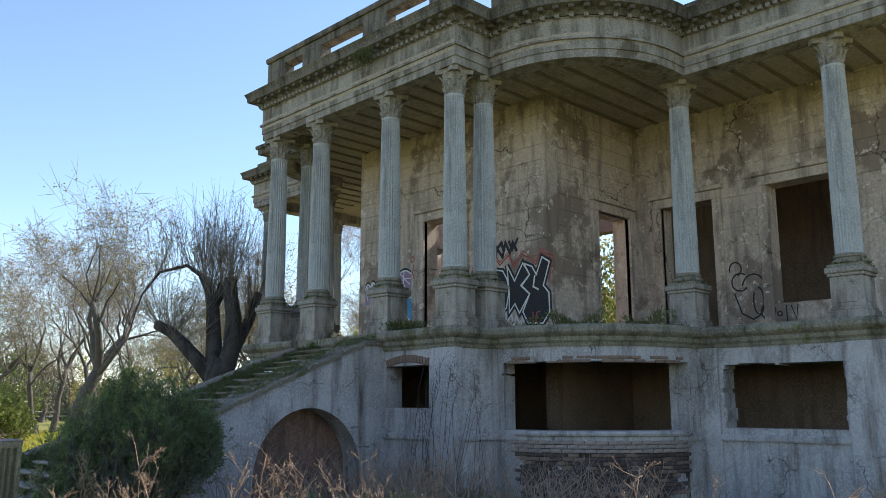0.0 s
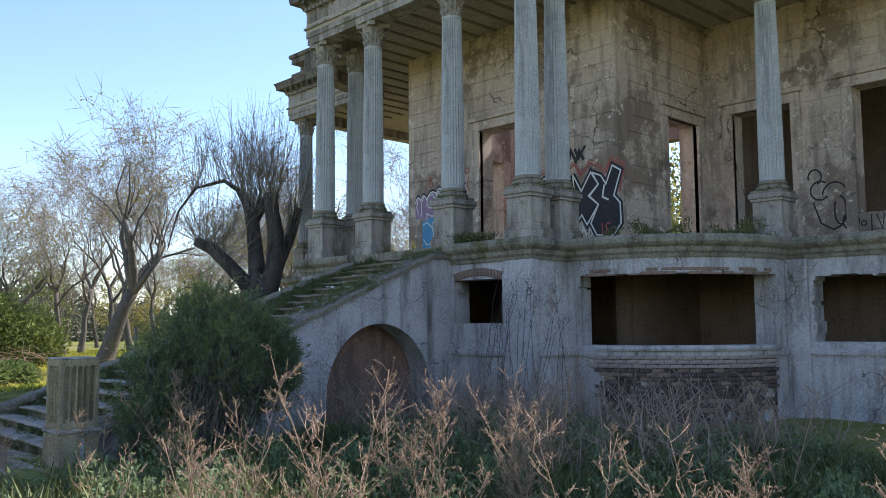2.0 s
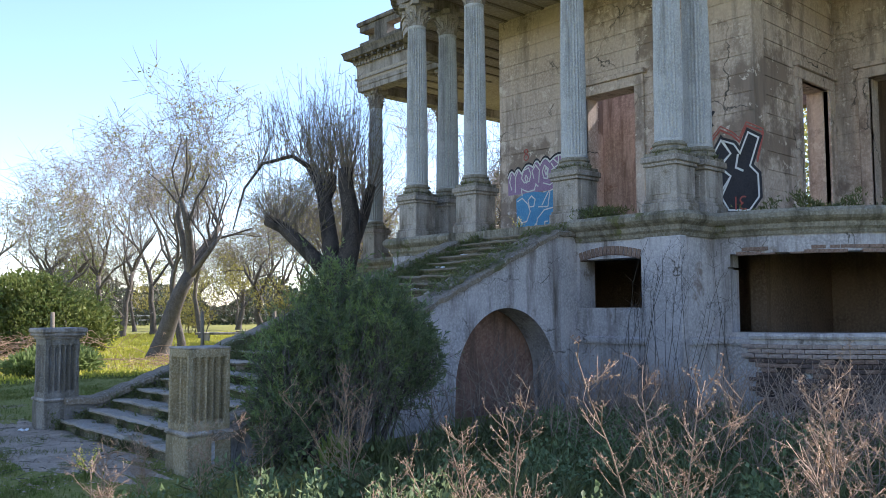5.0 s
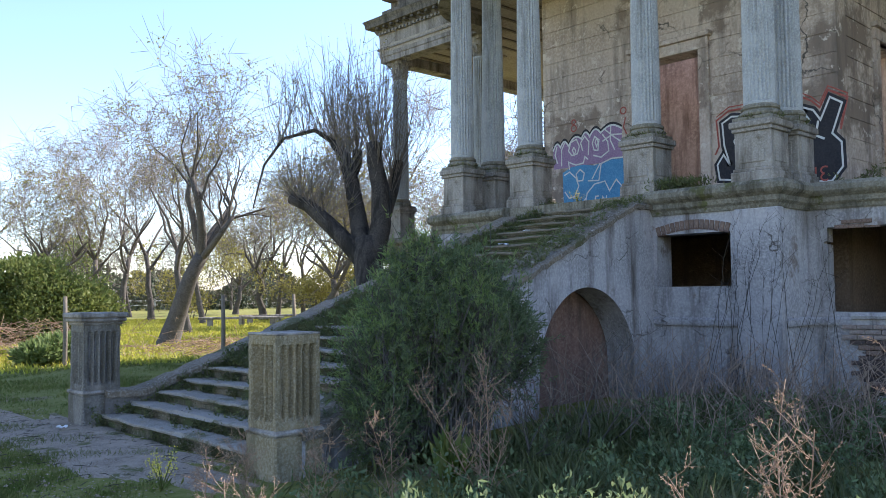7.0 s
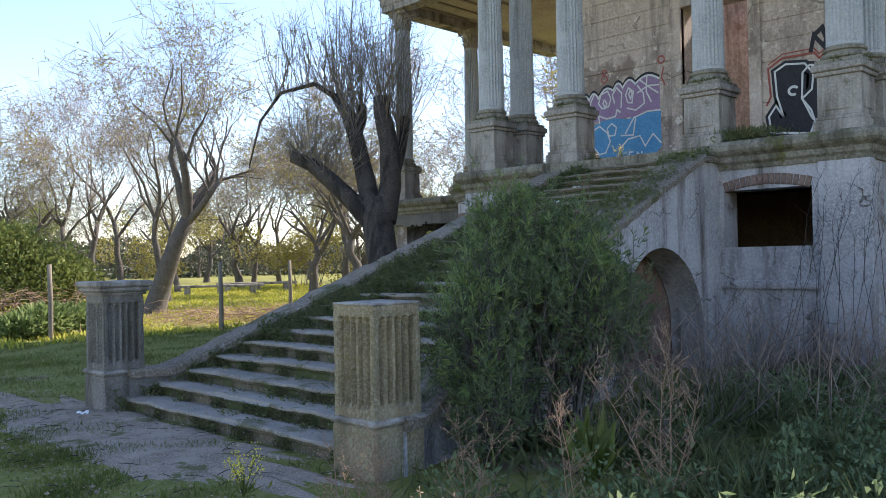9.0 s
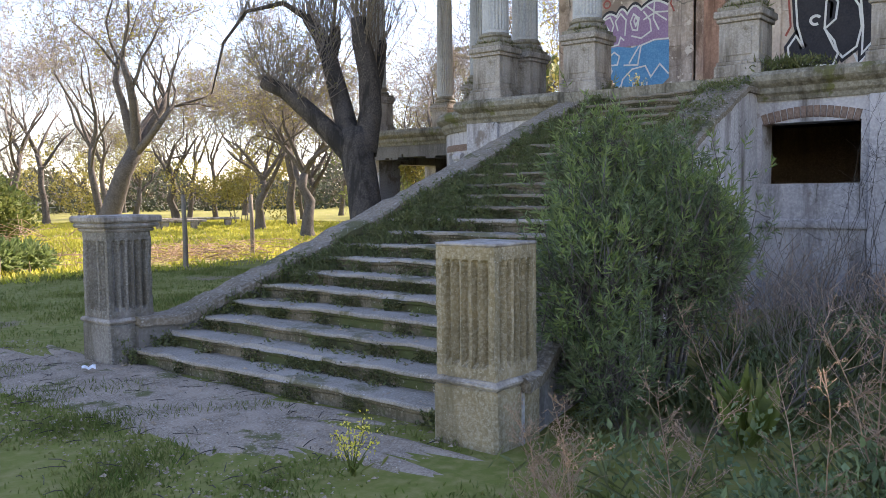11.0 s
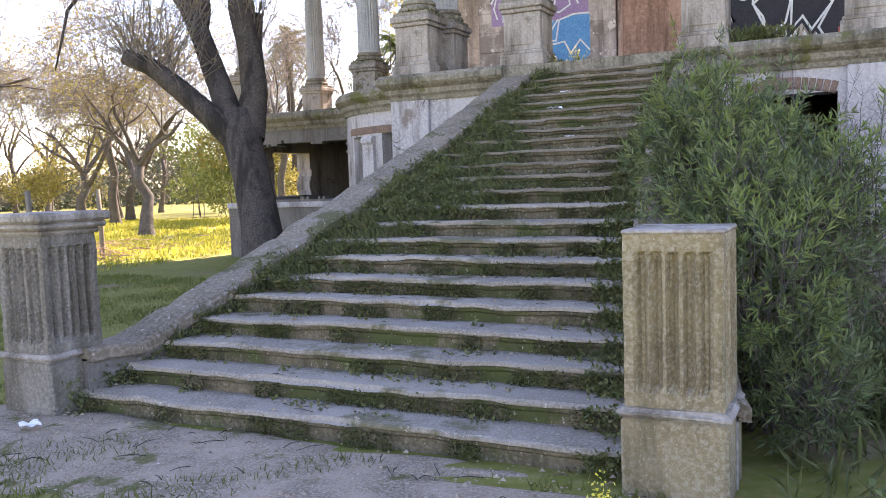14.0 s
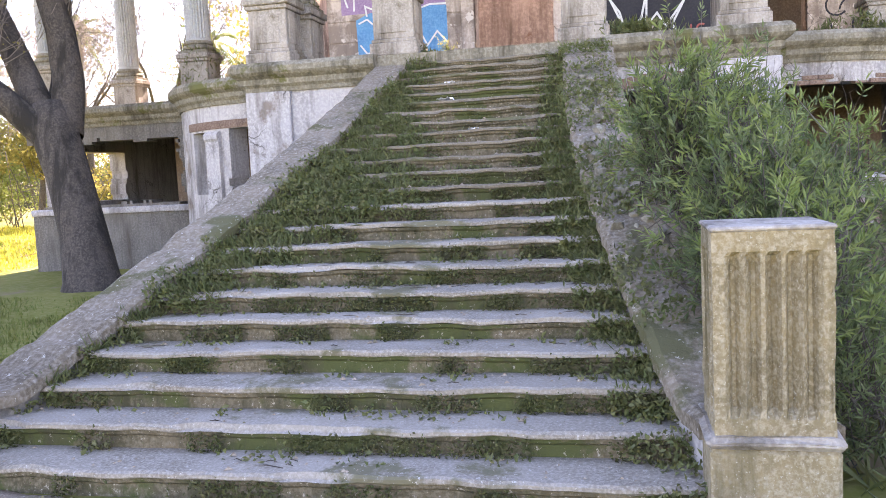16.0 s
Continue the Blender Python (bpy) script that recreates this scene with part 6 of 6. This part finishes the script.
LETTERS = [shut([(13.2, 3.96), (13.31, 4.35), (13.34, 4.78), (13.15, 4.88), (12.82, 4.84), (12.68, 4.65), (12.71, 4.38), (12.88, 4.24), (12.73, 4.03), (12.67, 3.82), (12.75, 3.63), (13.42, 3.72), (13.46, 4.0), (13.33, 4.18)]),
           shut([(12.86, 4.69), (12.74, 4.8), (12.49, 4.75), (12.36, 4.54), (12.32, 4.21), (12.39, 3.9), (12.6, 3.75), (12.72, 3.9), (12.88, 4.25)]),
           shut([(12.36, 4.86), (12.14, 4.48), (11.89, 4.86), (11.7, 4.58), (11.96, 4.36), (11.71, 4.15), (12.01, 3.75), (12.14, 3.97), (12.31, 3.78), (12.3, 4.21)]),
           shut([(11.86, 4.85), (11.63, 4.75), (11.51, 4.56), (11.34, 4.93), (11.14, 4.8), (11.32, 4.3), (11.17, 4.13), (11.16, 3.71), (11.35, 3.48), (11.76, 3.51), (11.91, 3.77), (11.71, 4.15), (11.93, 4.35), (11.7, 4.58)])]
crest = [(13.5, 4.2), (13.42, 4.35), (13.46, 4.85), (13.2, 5.0), (12.93, 5.0), (12.66, 5.0), (12.58, 4.89), (12.32, 5.09), (12.15, 4.8), (11.9, 5.06), (11.66, 4.92), (11.52, 4.78), (11.37, 5.06), (11.05, 4.88), (11.18, 4.35)]
graffiti("graffiti", "black spray-painted letters with white and red outlines", [
    ("black_fill", M_BLACK, X - 0.002, [(p, 0) for p in LETTERS]), ("black_edge", M_BLACK, X - 0.0045, [(p, 0.13) for p in LETTERS]), ("white_outline", M_WHITE, X - 0.008, [(p, 0.034) for p in LETTERS]),
    ("white_drip", M_WHITE, X - 0.005, [([(12.46, 3.87), (12.35, 3.62), (12.26, 3.76), (12.18, 3.5), (12.11, 3.7), (11.98, 3.44), (11.93, 3.68), (11.8, 3.4)], 0.04)]),
    ("white_curl", M_WHITE, X - 0.011, [(curl(13.02, 4.4, 0.08, 0.07, 150, -120), 0.045), ([(11.55, 4.55), (11.6, 4.3), (11.45, 4.22)], 0.04)]),
    ("red_outline", M_RED, X - 0.003, [(crest, 0.035), ([(y, z + 0.07) for y, z in crest[2:]], 0.022)]),
    ("red_tag", M_RED, X - 0.013, [([(11.62, 3.75), (11.62, 3.5)], 0.03), (curl(11.46, 3.68, 0.07, 0.06, 130, -80), 0.03), (curl(11.46, 3.56, 0.07, 0.06, 80, -130), 0.03)]),
    ("scrawl", M_BLACK, X - 0.004, [([(12.72, 5.01), (12.66, 5.29), (12.49, 5.07), (12.4, 5.39), (12.27, 5.14), (12.18, 5.36), (12.06, 5.15)], 0.07), ([(12.66, 5.29), (12.52, 5.4), (12.45, 5.2)], 0.08), ([(12.3, 5.42), (12.2, 5.2), (12.02, 5.45)], 0.06)])])


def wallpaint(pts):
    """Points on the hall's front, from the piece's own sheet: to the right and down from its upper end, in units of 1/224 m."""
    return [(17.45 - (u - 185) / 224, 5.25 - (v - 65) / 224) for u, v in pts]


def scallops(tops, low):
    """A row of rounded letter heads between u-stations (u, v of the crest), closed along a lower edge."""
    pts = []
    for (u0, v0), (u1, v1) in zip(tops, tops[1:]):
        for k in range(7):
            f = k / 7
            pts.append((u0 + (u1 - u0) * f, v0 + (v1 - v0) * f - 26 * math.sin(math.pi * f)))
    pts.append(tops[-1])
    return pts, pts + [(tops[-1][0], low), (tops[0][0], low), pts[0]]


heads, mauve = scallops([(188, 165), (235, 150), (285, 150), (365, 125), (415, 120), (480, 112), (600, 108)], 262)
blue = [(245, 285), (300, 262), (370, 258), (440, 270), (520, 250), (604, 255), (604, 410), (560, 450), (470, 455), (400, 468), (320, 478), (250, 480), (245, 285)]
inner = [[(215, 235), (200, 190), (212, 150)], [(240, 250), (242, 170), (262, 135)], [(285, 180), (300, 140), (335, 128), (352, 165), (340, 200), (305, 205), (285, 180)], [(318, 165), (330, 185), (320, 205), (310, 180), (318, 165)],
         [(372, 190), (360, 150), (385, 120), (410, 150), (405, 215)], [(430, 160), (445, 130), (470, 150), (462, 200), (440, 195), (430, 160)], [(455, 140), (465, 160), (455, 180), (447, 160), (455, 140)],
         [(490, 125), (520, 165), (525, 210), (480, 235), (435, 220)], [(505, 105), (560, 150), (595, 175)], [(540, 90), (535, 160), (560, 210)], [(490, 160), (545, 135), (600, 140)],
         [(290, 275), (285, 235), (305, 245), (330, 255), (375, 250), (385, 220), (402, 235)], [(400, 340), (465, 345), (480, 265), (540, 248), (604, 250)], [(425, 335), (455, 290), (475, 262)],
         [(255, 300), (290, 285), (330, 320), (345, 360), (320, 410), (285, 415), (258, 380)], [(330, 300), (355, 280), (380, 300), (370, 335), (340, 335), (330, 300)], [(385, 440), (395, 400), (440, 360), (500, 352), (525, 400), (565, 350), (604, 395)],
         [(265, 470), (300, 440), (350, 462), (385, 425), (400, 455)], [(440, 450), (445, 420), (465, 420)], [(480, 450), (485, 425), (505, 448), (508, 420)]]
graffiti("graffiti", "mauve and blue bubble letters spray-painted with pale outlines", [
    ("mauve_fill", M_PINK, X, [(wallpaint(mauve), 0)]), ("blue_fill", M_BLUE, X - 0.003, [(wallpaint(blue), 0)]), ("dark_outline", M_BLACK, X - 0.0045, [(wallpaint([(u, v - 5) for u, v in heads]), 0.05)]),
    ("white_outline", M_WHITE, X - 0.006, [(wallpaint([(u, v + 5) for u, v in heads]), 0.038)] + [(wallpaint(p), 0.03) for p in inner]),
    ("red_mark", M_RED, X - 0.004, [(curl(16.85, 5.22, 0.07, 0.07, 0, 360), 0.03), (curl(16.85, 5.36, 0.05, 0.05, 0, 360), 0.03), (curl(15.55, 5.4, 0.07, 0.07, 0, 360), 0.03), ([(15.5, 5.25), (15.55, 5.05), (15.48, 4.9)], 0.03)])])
X2 = BACK_X - 0.004
graffiti("graffiti", "looping black line tag sprayed on the stucco", [
    ("black_line", M_BLACK, X2, [(curl(8.7, 4.75, 0.14, 0.16, -20, 250), 0.035), (curl(8.6, 4.45, 0.2, 0.2, 130, -140), 0.035), (curl(8.3, 4.3, 0.26, 0.3, 10, 190), 0.035), (curl(8.2, 4.0, 0.12, 0.3, 90, 400), 0.035), (curl(8.0, 3.75, 0.16, 0.18, 0, 360), 0.035), ([(8.75, 4.2), (8.6, 3.75), (8.35, 3.6), (8.15, 3.7)], 0.035), (curl(7.75, 3.68, 0.05, 0.05, 0, 360), 0.03), (curl(8.98, 4.7, 0.04, 0.04, 0, 360), 0.03), ([(7.6, 3.85), (7.6, 3.5)], 0.025), ([(7.5, 3.85), (7.4, 3.55), (7.35, 3.85)], 0.025)])])


# ---- small things ----
def litter(x, yy, z, s, seed):
    rr = random.Random(seed)
    bm = bmesh.new()
    bmesh.ops.create_grid(bm, x_segments=5, y_segments=4, size=s)
    for v in bm.verts:
        v.co.z = rr.uniform(0, s * 0.5)
        v.co.x += rr.uniform(-s, s) * 0.15
    r = bmesh.ops.extrude_face_region(bm, geom=bm.faces[:])
    bmesh.ops.translate(bm, vec=(0, 0, 0.002), verts=[e for e in r["geom"] if isinstance(e, bmesh.types.BMVert)])
    bmesh.ops.recalc_face_normals(bm, faces=bm.faces)
    ob = link_bm("litter_scrap", bm, M_LITTER)
    ob.matrix_basis = pose(x, yy, z, 0, 0, rr.uniform(0, 360))
    tagged(ob, "crumpled white paper scrap lying about", "litter", "litter scraps")


litter(3.15, 16.35, 0.03, 0.06, 1)
for i, n in enumerate((19, 17, 14)):
    litter(FOOT + (n + 0.5) * RUN, AXIS + (0.35, 0.28, -0.2)[i], (n + 1) * RISE + 0.004, (0.05, 0.08, 0.05)[i], 3 + i)


def broad_plant(name, spot, n, L, W, material, label, seed, spread=0.5, flowers=0):
    """A low plant of single leaves round one foot, with a spray of small flowers where it blooms."""
    rs = np.random.RandomState(seed)
    top = tagged(new(name), label, "plant")
    for i in range(n):
        base = np.array([[rs.normal(scale=0.05), rs.normal(scale=0.05), rs.uniform(0, L * 0.6)]])
        way = np.array([[rs.normal(scale=spread), rs.normal(scale=spread), rs.uniform(0.5, 1.2)]])
        ob = new("leaf", leaf_mesh("leaf", base, way, rs.uniform(0.7, 1.2, 1) * L, rs.uniform(0.7, 1.2, 1) * W, material, rs=rs))
        ob.parent = top
    if flowers:
        P = []
        for i in range(9):
            V, F = [], []
            e = Vector((rs.normal(scale=0.07), rs.normal(scale=0.07), rs.uniform(0.2, 0.36)))
            polytube(V, F, [Vector((0, 0, 0)), e * 0.5 + Vector((0.01, 0, 0.02)), e], [0.004, 0.003, 0.002], 4)
            for k in range(flowers // 9):
                f = rs.uniform(0.6, 1.05)
                P.append(tuple(e * f + Vector(rs.normal(scale=0.022, size=3))))
            ob = new("stem", mesh_of("stem", V, F, material, True))
            ob.parent = top
        n = len(P)
        ob = tagged(new("flower", leaf_mesh("flower", np.array(P), rs.normal(size=(n, 3)), rs.uniform(0.012, 0.024, n), rs.uniform(0.008, 0.015, n), M_FLOWER, rs=rs)), "bright yellow petals", kind="stuff")
        ob.parent = top
    top.matrix_basis = pose(*spot)


broad_plant("dock_plant", (4.4, 10.75, 0), 34, 0.36, 0.085, M_GRASS, "bright green broad-leaved dock in the weeds", 1, 0.4)
broad_plant("flowering_weed", (2.6, 12.38, 0), 14, 0.10, 0.02, M_GRASS, "small weed with bright yellow flowers by the post", 2, 0.6, 300)
broad_plant("flowering_weed", (12.0, AXIS + 0.75, FLOOR), 14, 0.16, 0.03, M_GRASS, "yellow-flowered weed on the terrace edge", 3, 0.6, 200)


def fence_post(x, yy, h):
    rr = random.Random(int(x * 10))
    V, F = [], []
    polytube(V, F, [Vector((0, 0, -0.2)), Vector((0.01, 0, h * 0.5)), Vector((0, 0.02, h))], [0.06, 0.055, 0.05], 8)
    ob = new("fence_post", mesh_of("fence_post", V, F, M_WOODPOST, True))
    ob.matrix_basis = pose(x, yy, 0)
    tagged(ob, "weathered round wooden fence post on the lawn", "fence post", "old fence posts")


for x, yy in ((10.2, 25.3), (6.7, 26.6), (13.8, 27.5), (3.2, 27.9)):
    fence_post(x, yy, 1.65)


def far_fence():
    top = tagged(new("paddock_fence"), "distant whitewashed rail fence", "fence")
    for i in range(11):
        bm = bmesh.new()
        box(bm, 30 + i * 3, 30.12 + i * 3, 99.9, 100.05, 0, 1.25)
        part("post", bm, M_FARWHITE, top)
    for z in (0.55, 1.05):
        bm = bmesh.new()
        box(bm, 30, 60, 99.86, 99.9, z, z + 0.1)
        part("rail", bm, M_FARWHITE, top)


far_fence()


def log_bench(x, yy, rz):
    top = tagged(new("log_bench"), "low grey concrete park bench on the grass", "bench", "park benches")
    bm = bmesh.new()
    box(bm, -2.2, 2.2, -0.25, 0.25, 0.38, 0.5, 0.02)
    part("seat", bm, M_STONE, top)
    for s in (-1.6, 0, 1.6):
        bm = bmesh.new()
        box(bm, s - 0.15, s + 0.15, -0.2, 0.2, -0.05, 0.38, 0.02)
        part("support", bm, M_STONE, top)
    top.matrix_basis = pose(x, yy, 0, 0, 0, rz)


log_bench(22.0, 45.0, -30)
log_bench(25.5, 47.0, -25)


def brush_pile():
    rr = random.Random(14)
    V, F = [], []
    for i in range(900):
        c = Vector((5.2 + rr.gauss(0, 2.2), 31 + rr.gauss(0, 1.2), rr.uniform(0, 0.9)))
        d = Vector((rr.gauss(0, 1), rr.gauss(0, 1), rr.gauss(0, 0.35))).normalized() * rr.uniform(0.2, 0.7)
        polytube(V, F, [c - d, c + Vector((rr.gauss(0, 0.06), rr.gauss(0, 0.06), rr.uniform(-.1, .15))), c + d], [0.009, 0.007, 0.003], 3)
    for i in range(560):
        c = Vector((11.8 + rr.gauss(0, 1.6), 27.6 + rr.gauss(0, 1.0), rr.uniform(0, 0.35)))
        d = Vector((rr.gauss(0, 1), rr.gauss(0, 1), rr.gauss(0, 0.25))).normalized() * rr.uniform(0.15, 0.55)
        polytube(V, F, [c - d, c + Vector((rr.gauss(0, 0.05), rr.gauss(0, 0.05), rr.uniform(-.05, .08))), c + d], [0.008, 0.006, 0.003], 3)
    tagged(new("brush_pile", mesh_of("brush_pile", V, F, M_DRY, True)), "heaps of cut grey-brown branches on the lawn", "brushwood", kind="stuff")


brush_pile()


# ---- bricks round the openings ----
def brick_field():
    """Single bricks left bare below the sill of the wide opening, sooty at the foot and pale with old mortar above."""
    top = tagged(new("wall_bared_bricks"), "bared old bricks, sooty below and pale with mortar above", "brickwork", kind="structure")
    shapes = []
    for m in (M_SOOT_BRICK, M_BRICK, M_MORTAR_BRICK):
        bm = bmesh.new()
        box(bm, -0.05, 0.02, -0.1, 0.1, -0.031, 0.031, 0.006)
        me = bpy.data.meshes.new("brick")
        bm.to_mesh(me)
        bm.free()
        me.materials.append(m)
        shapes.append(me)
    rr = random.Random(31)
    for row in range(13):
        z = 0.21 + row * 0.073
        for i in range(17):
            a = 0.09 + 1.40 * (i + 0.5 * (row % 2)) / 17
            edge = min(a - 0.05, 1.53 - a) - 0.10 * (1 - row / 12) - 0.08 * noise.noise(Vector((row * 0.9, i, 2)))
            if edge < 0 or (noise.noise(Vector((a * 4.2, z * 3.4, 6.0))) > 0.22 and row < 10):
                continue
            k = 2 if row >= 10 else (0 if rr.random() < 0.7 else 1)
            r = ARC_R + rr.uniform(0.0, 0.018) + (0.015 if row >= 10 else 0)
            ob = new("brick", shapes[k])
            ob.parent = top
            ob.matrix_basis = pose(ARC_X - r * math.cos(a), AXIS - ARC_H - r * math.sin(a), z, 0, 0, math.degrees(a) + rr.uniform(-1, 1))


brick_field()



def brick_arch(y0, y1, z, rise):
    """A flat arch of bricks over the small basement window."""
    top = tagged(new("window_2"), "segmental brick arch bared over the small basement window", "brick arch", kind="structure")
    me = None
    n = 15
    for i in range(n):
        f = (i + 0.5) / n
        if me is None:
            bm = bmesh.new()
            box(bm, -0.06, 0.10, -0.036, 0.036, -0.075, 0.075, 0.006)
            me = bpy.data.meshes.new("brick")
            bm.to_mesh(me)
            bm.free()
            me.materials.append(M_BRICK)
        ob = new("brick", me)
        ob.parent = top
        ob.matrix_basis = pose(FRONT + 0.045, y0 + (y1 - y0) * f, z + rise * math.sin(math.pi * f), (f - 0.5) * -34, 0, 0)


brick_arch(11.6, 12.84, 2.545, 0.09)


def brick_lintel():
    """Two courses of bared brick along the head of the wide opening."""
    top = tagged(new("window_3"), "bared brick courses along the head of the wide opening", "brick lintel", kind="structure")
    bm = bmesh.new()
    box(bm, -0.06, 0.05, -0.1, 0.1, -0.028, 0.028, 0.005)
    me = bpy.data.meshes.new("brick")
    bm.to_mesh(me)
    bm.free()
    me.materials.append(M_BRICK)
    rr = random.Random(3)
    for row in range(2):
        for i in range(17):
            a = math.pi + (0.06 + 1.42 * (i + 0.5 * row) / 17)
            if rr.random() < 0.22:
                continue
            r = ARC_R - 0.055 + rr.uniform(-0.02, 0.02)
            ob = new("brick", me)
            ob.parent = top
            ob.matrix_basis = pose(ARC_X + r * math.cos(a), AXIS - ARC_H + r * math.sin(a), 2.53 + 0.066 * row, 0, 0, math.degrees(a) - 180)


brick_lintel()


def ground_crumbs():
    rr = random.Random(8)
    V, F = [], []
    for i in range(3600):
        if i < 2600:
            x, yy = rr.uniform(1.7, 3.6), rr.uniform(12.2, 18.6)
            z = ground_height(x, yy) + 0.028
        else:
            n = rr.randint(0, 15)
            x, yy, z = FOOT + (n + rr.uniform(0.15, 0.95)) * RUN, AXIS + rr.uniform(-1, 1) * half_in(FOOT + n * RUN), (n + 1) * RISE
        s = rr.uniform(0.004, 0.010) if i % 9 else rr.uniform(0.010, 0.022)
        b = len(V)
        V += [(x + rr.uniform(-s, s), yy - s, z), (x + s, yy + rr.uniform(-s, s), z), (x - s, yy + s, z), (x, yy, z + s * 0.9)]
        F += [(b, b + 1, b + 3), (b + 1, b + 2, b + 3), (b + 2, b, b + 3)]
    tagged(new("gravel", mesh_of("gravel", V, F, M_PATH)), "scattered small stones and crumbs of mortar", "gravel", kind="stuff")
    V, F = [], []
    for i in range(230):
        if i < 170:
            x, yy, z = rr.uniform(1.2, 3.5), rr.uniform(12.3, 18.6), 0.032
        else:
            n = rr.randint(0, 11)
            x, yy, z = FOOT + (n + rr.uniform(0.2, 0.6)) * RUN, AXIS + rr.uniform(-1, 1) * half_in(FOOT + n * RUN) * 0.9, (n + 1) * RISE + 0.006
        a, L = rr.uniform(0, 6.28), rr.uniform(0.03, 0.2)
        if i >= 170:
            a = rr.choice((1.4, 1.7, 4.6))
        d = Vector((math.cos(a), math.sin(a), 0)) * L
        c = Vector((x, yy, z))
        polytube(V, F, [c - d * 0.5, c + Vector((0.01, 0.01, 0.004)), c + d * 0.5], [0.003, 0.0035, 0.0015], 4)
    tagged(new("fallen_twigs", mesh_of("fallen_twigs", V, F, M_BARK_D)), "thin dark twigs fallen on gravel and steps", "twigs", kind="stuff")


ground_crumbs()
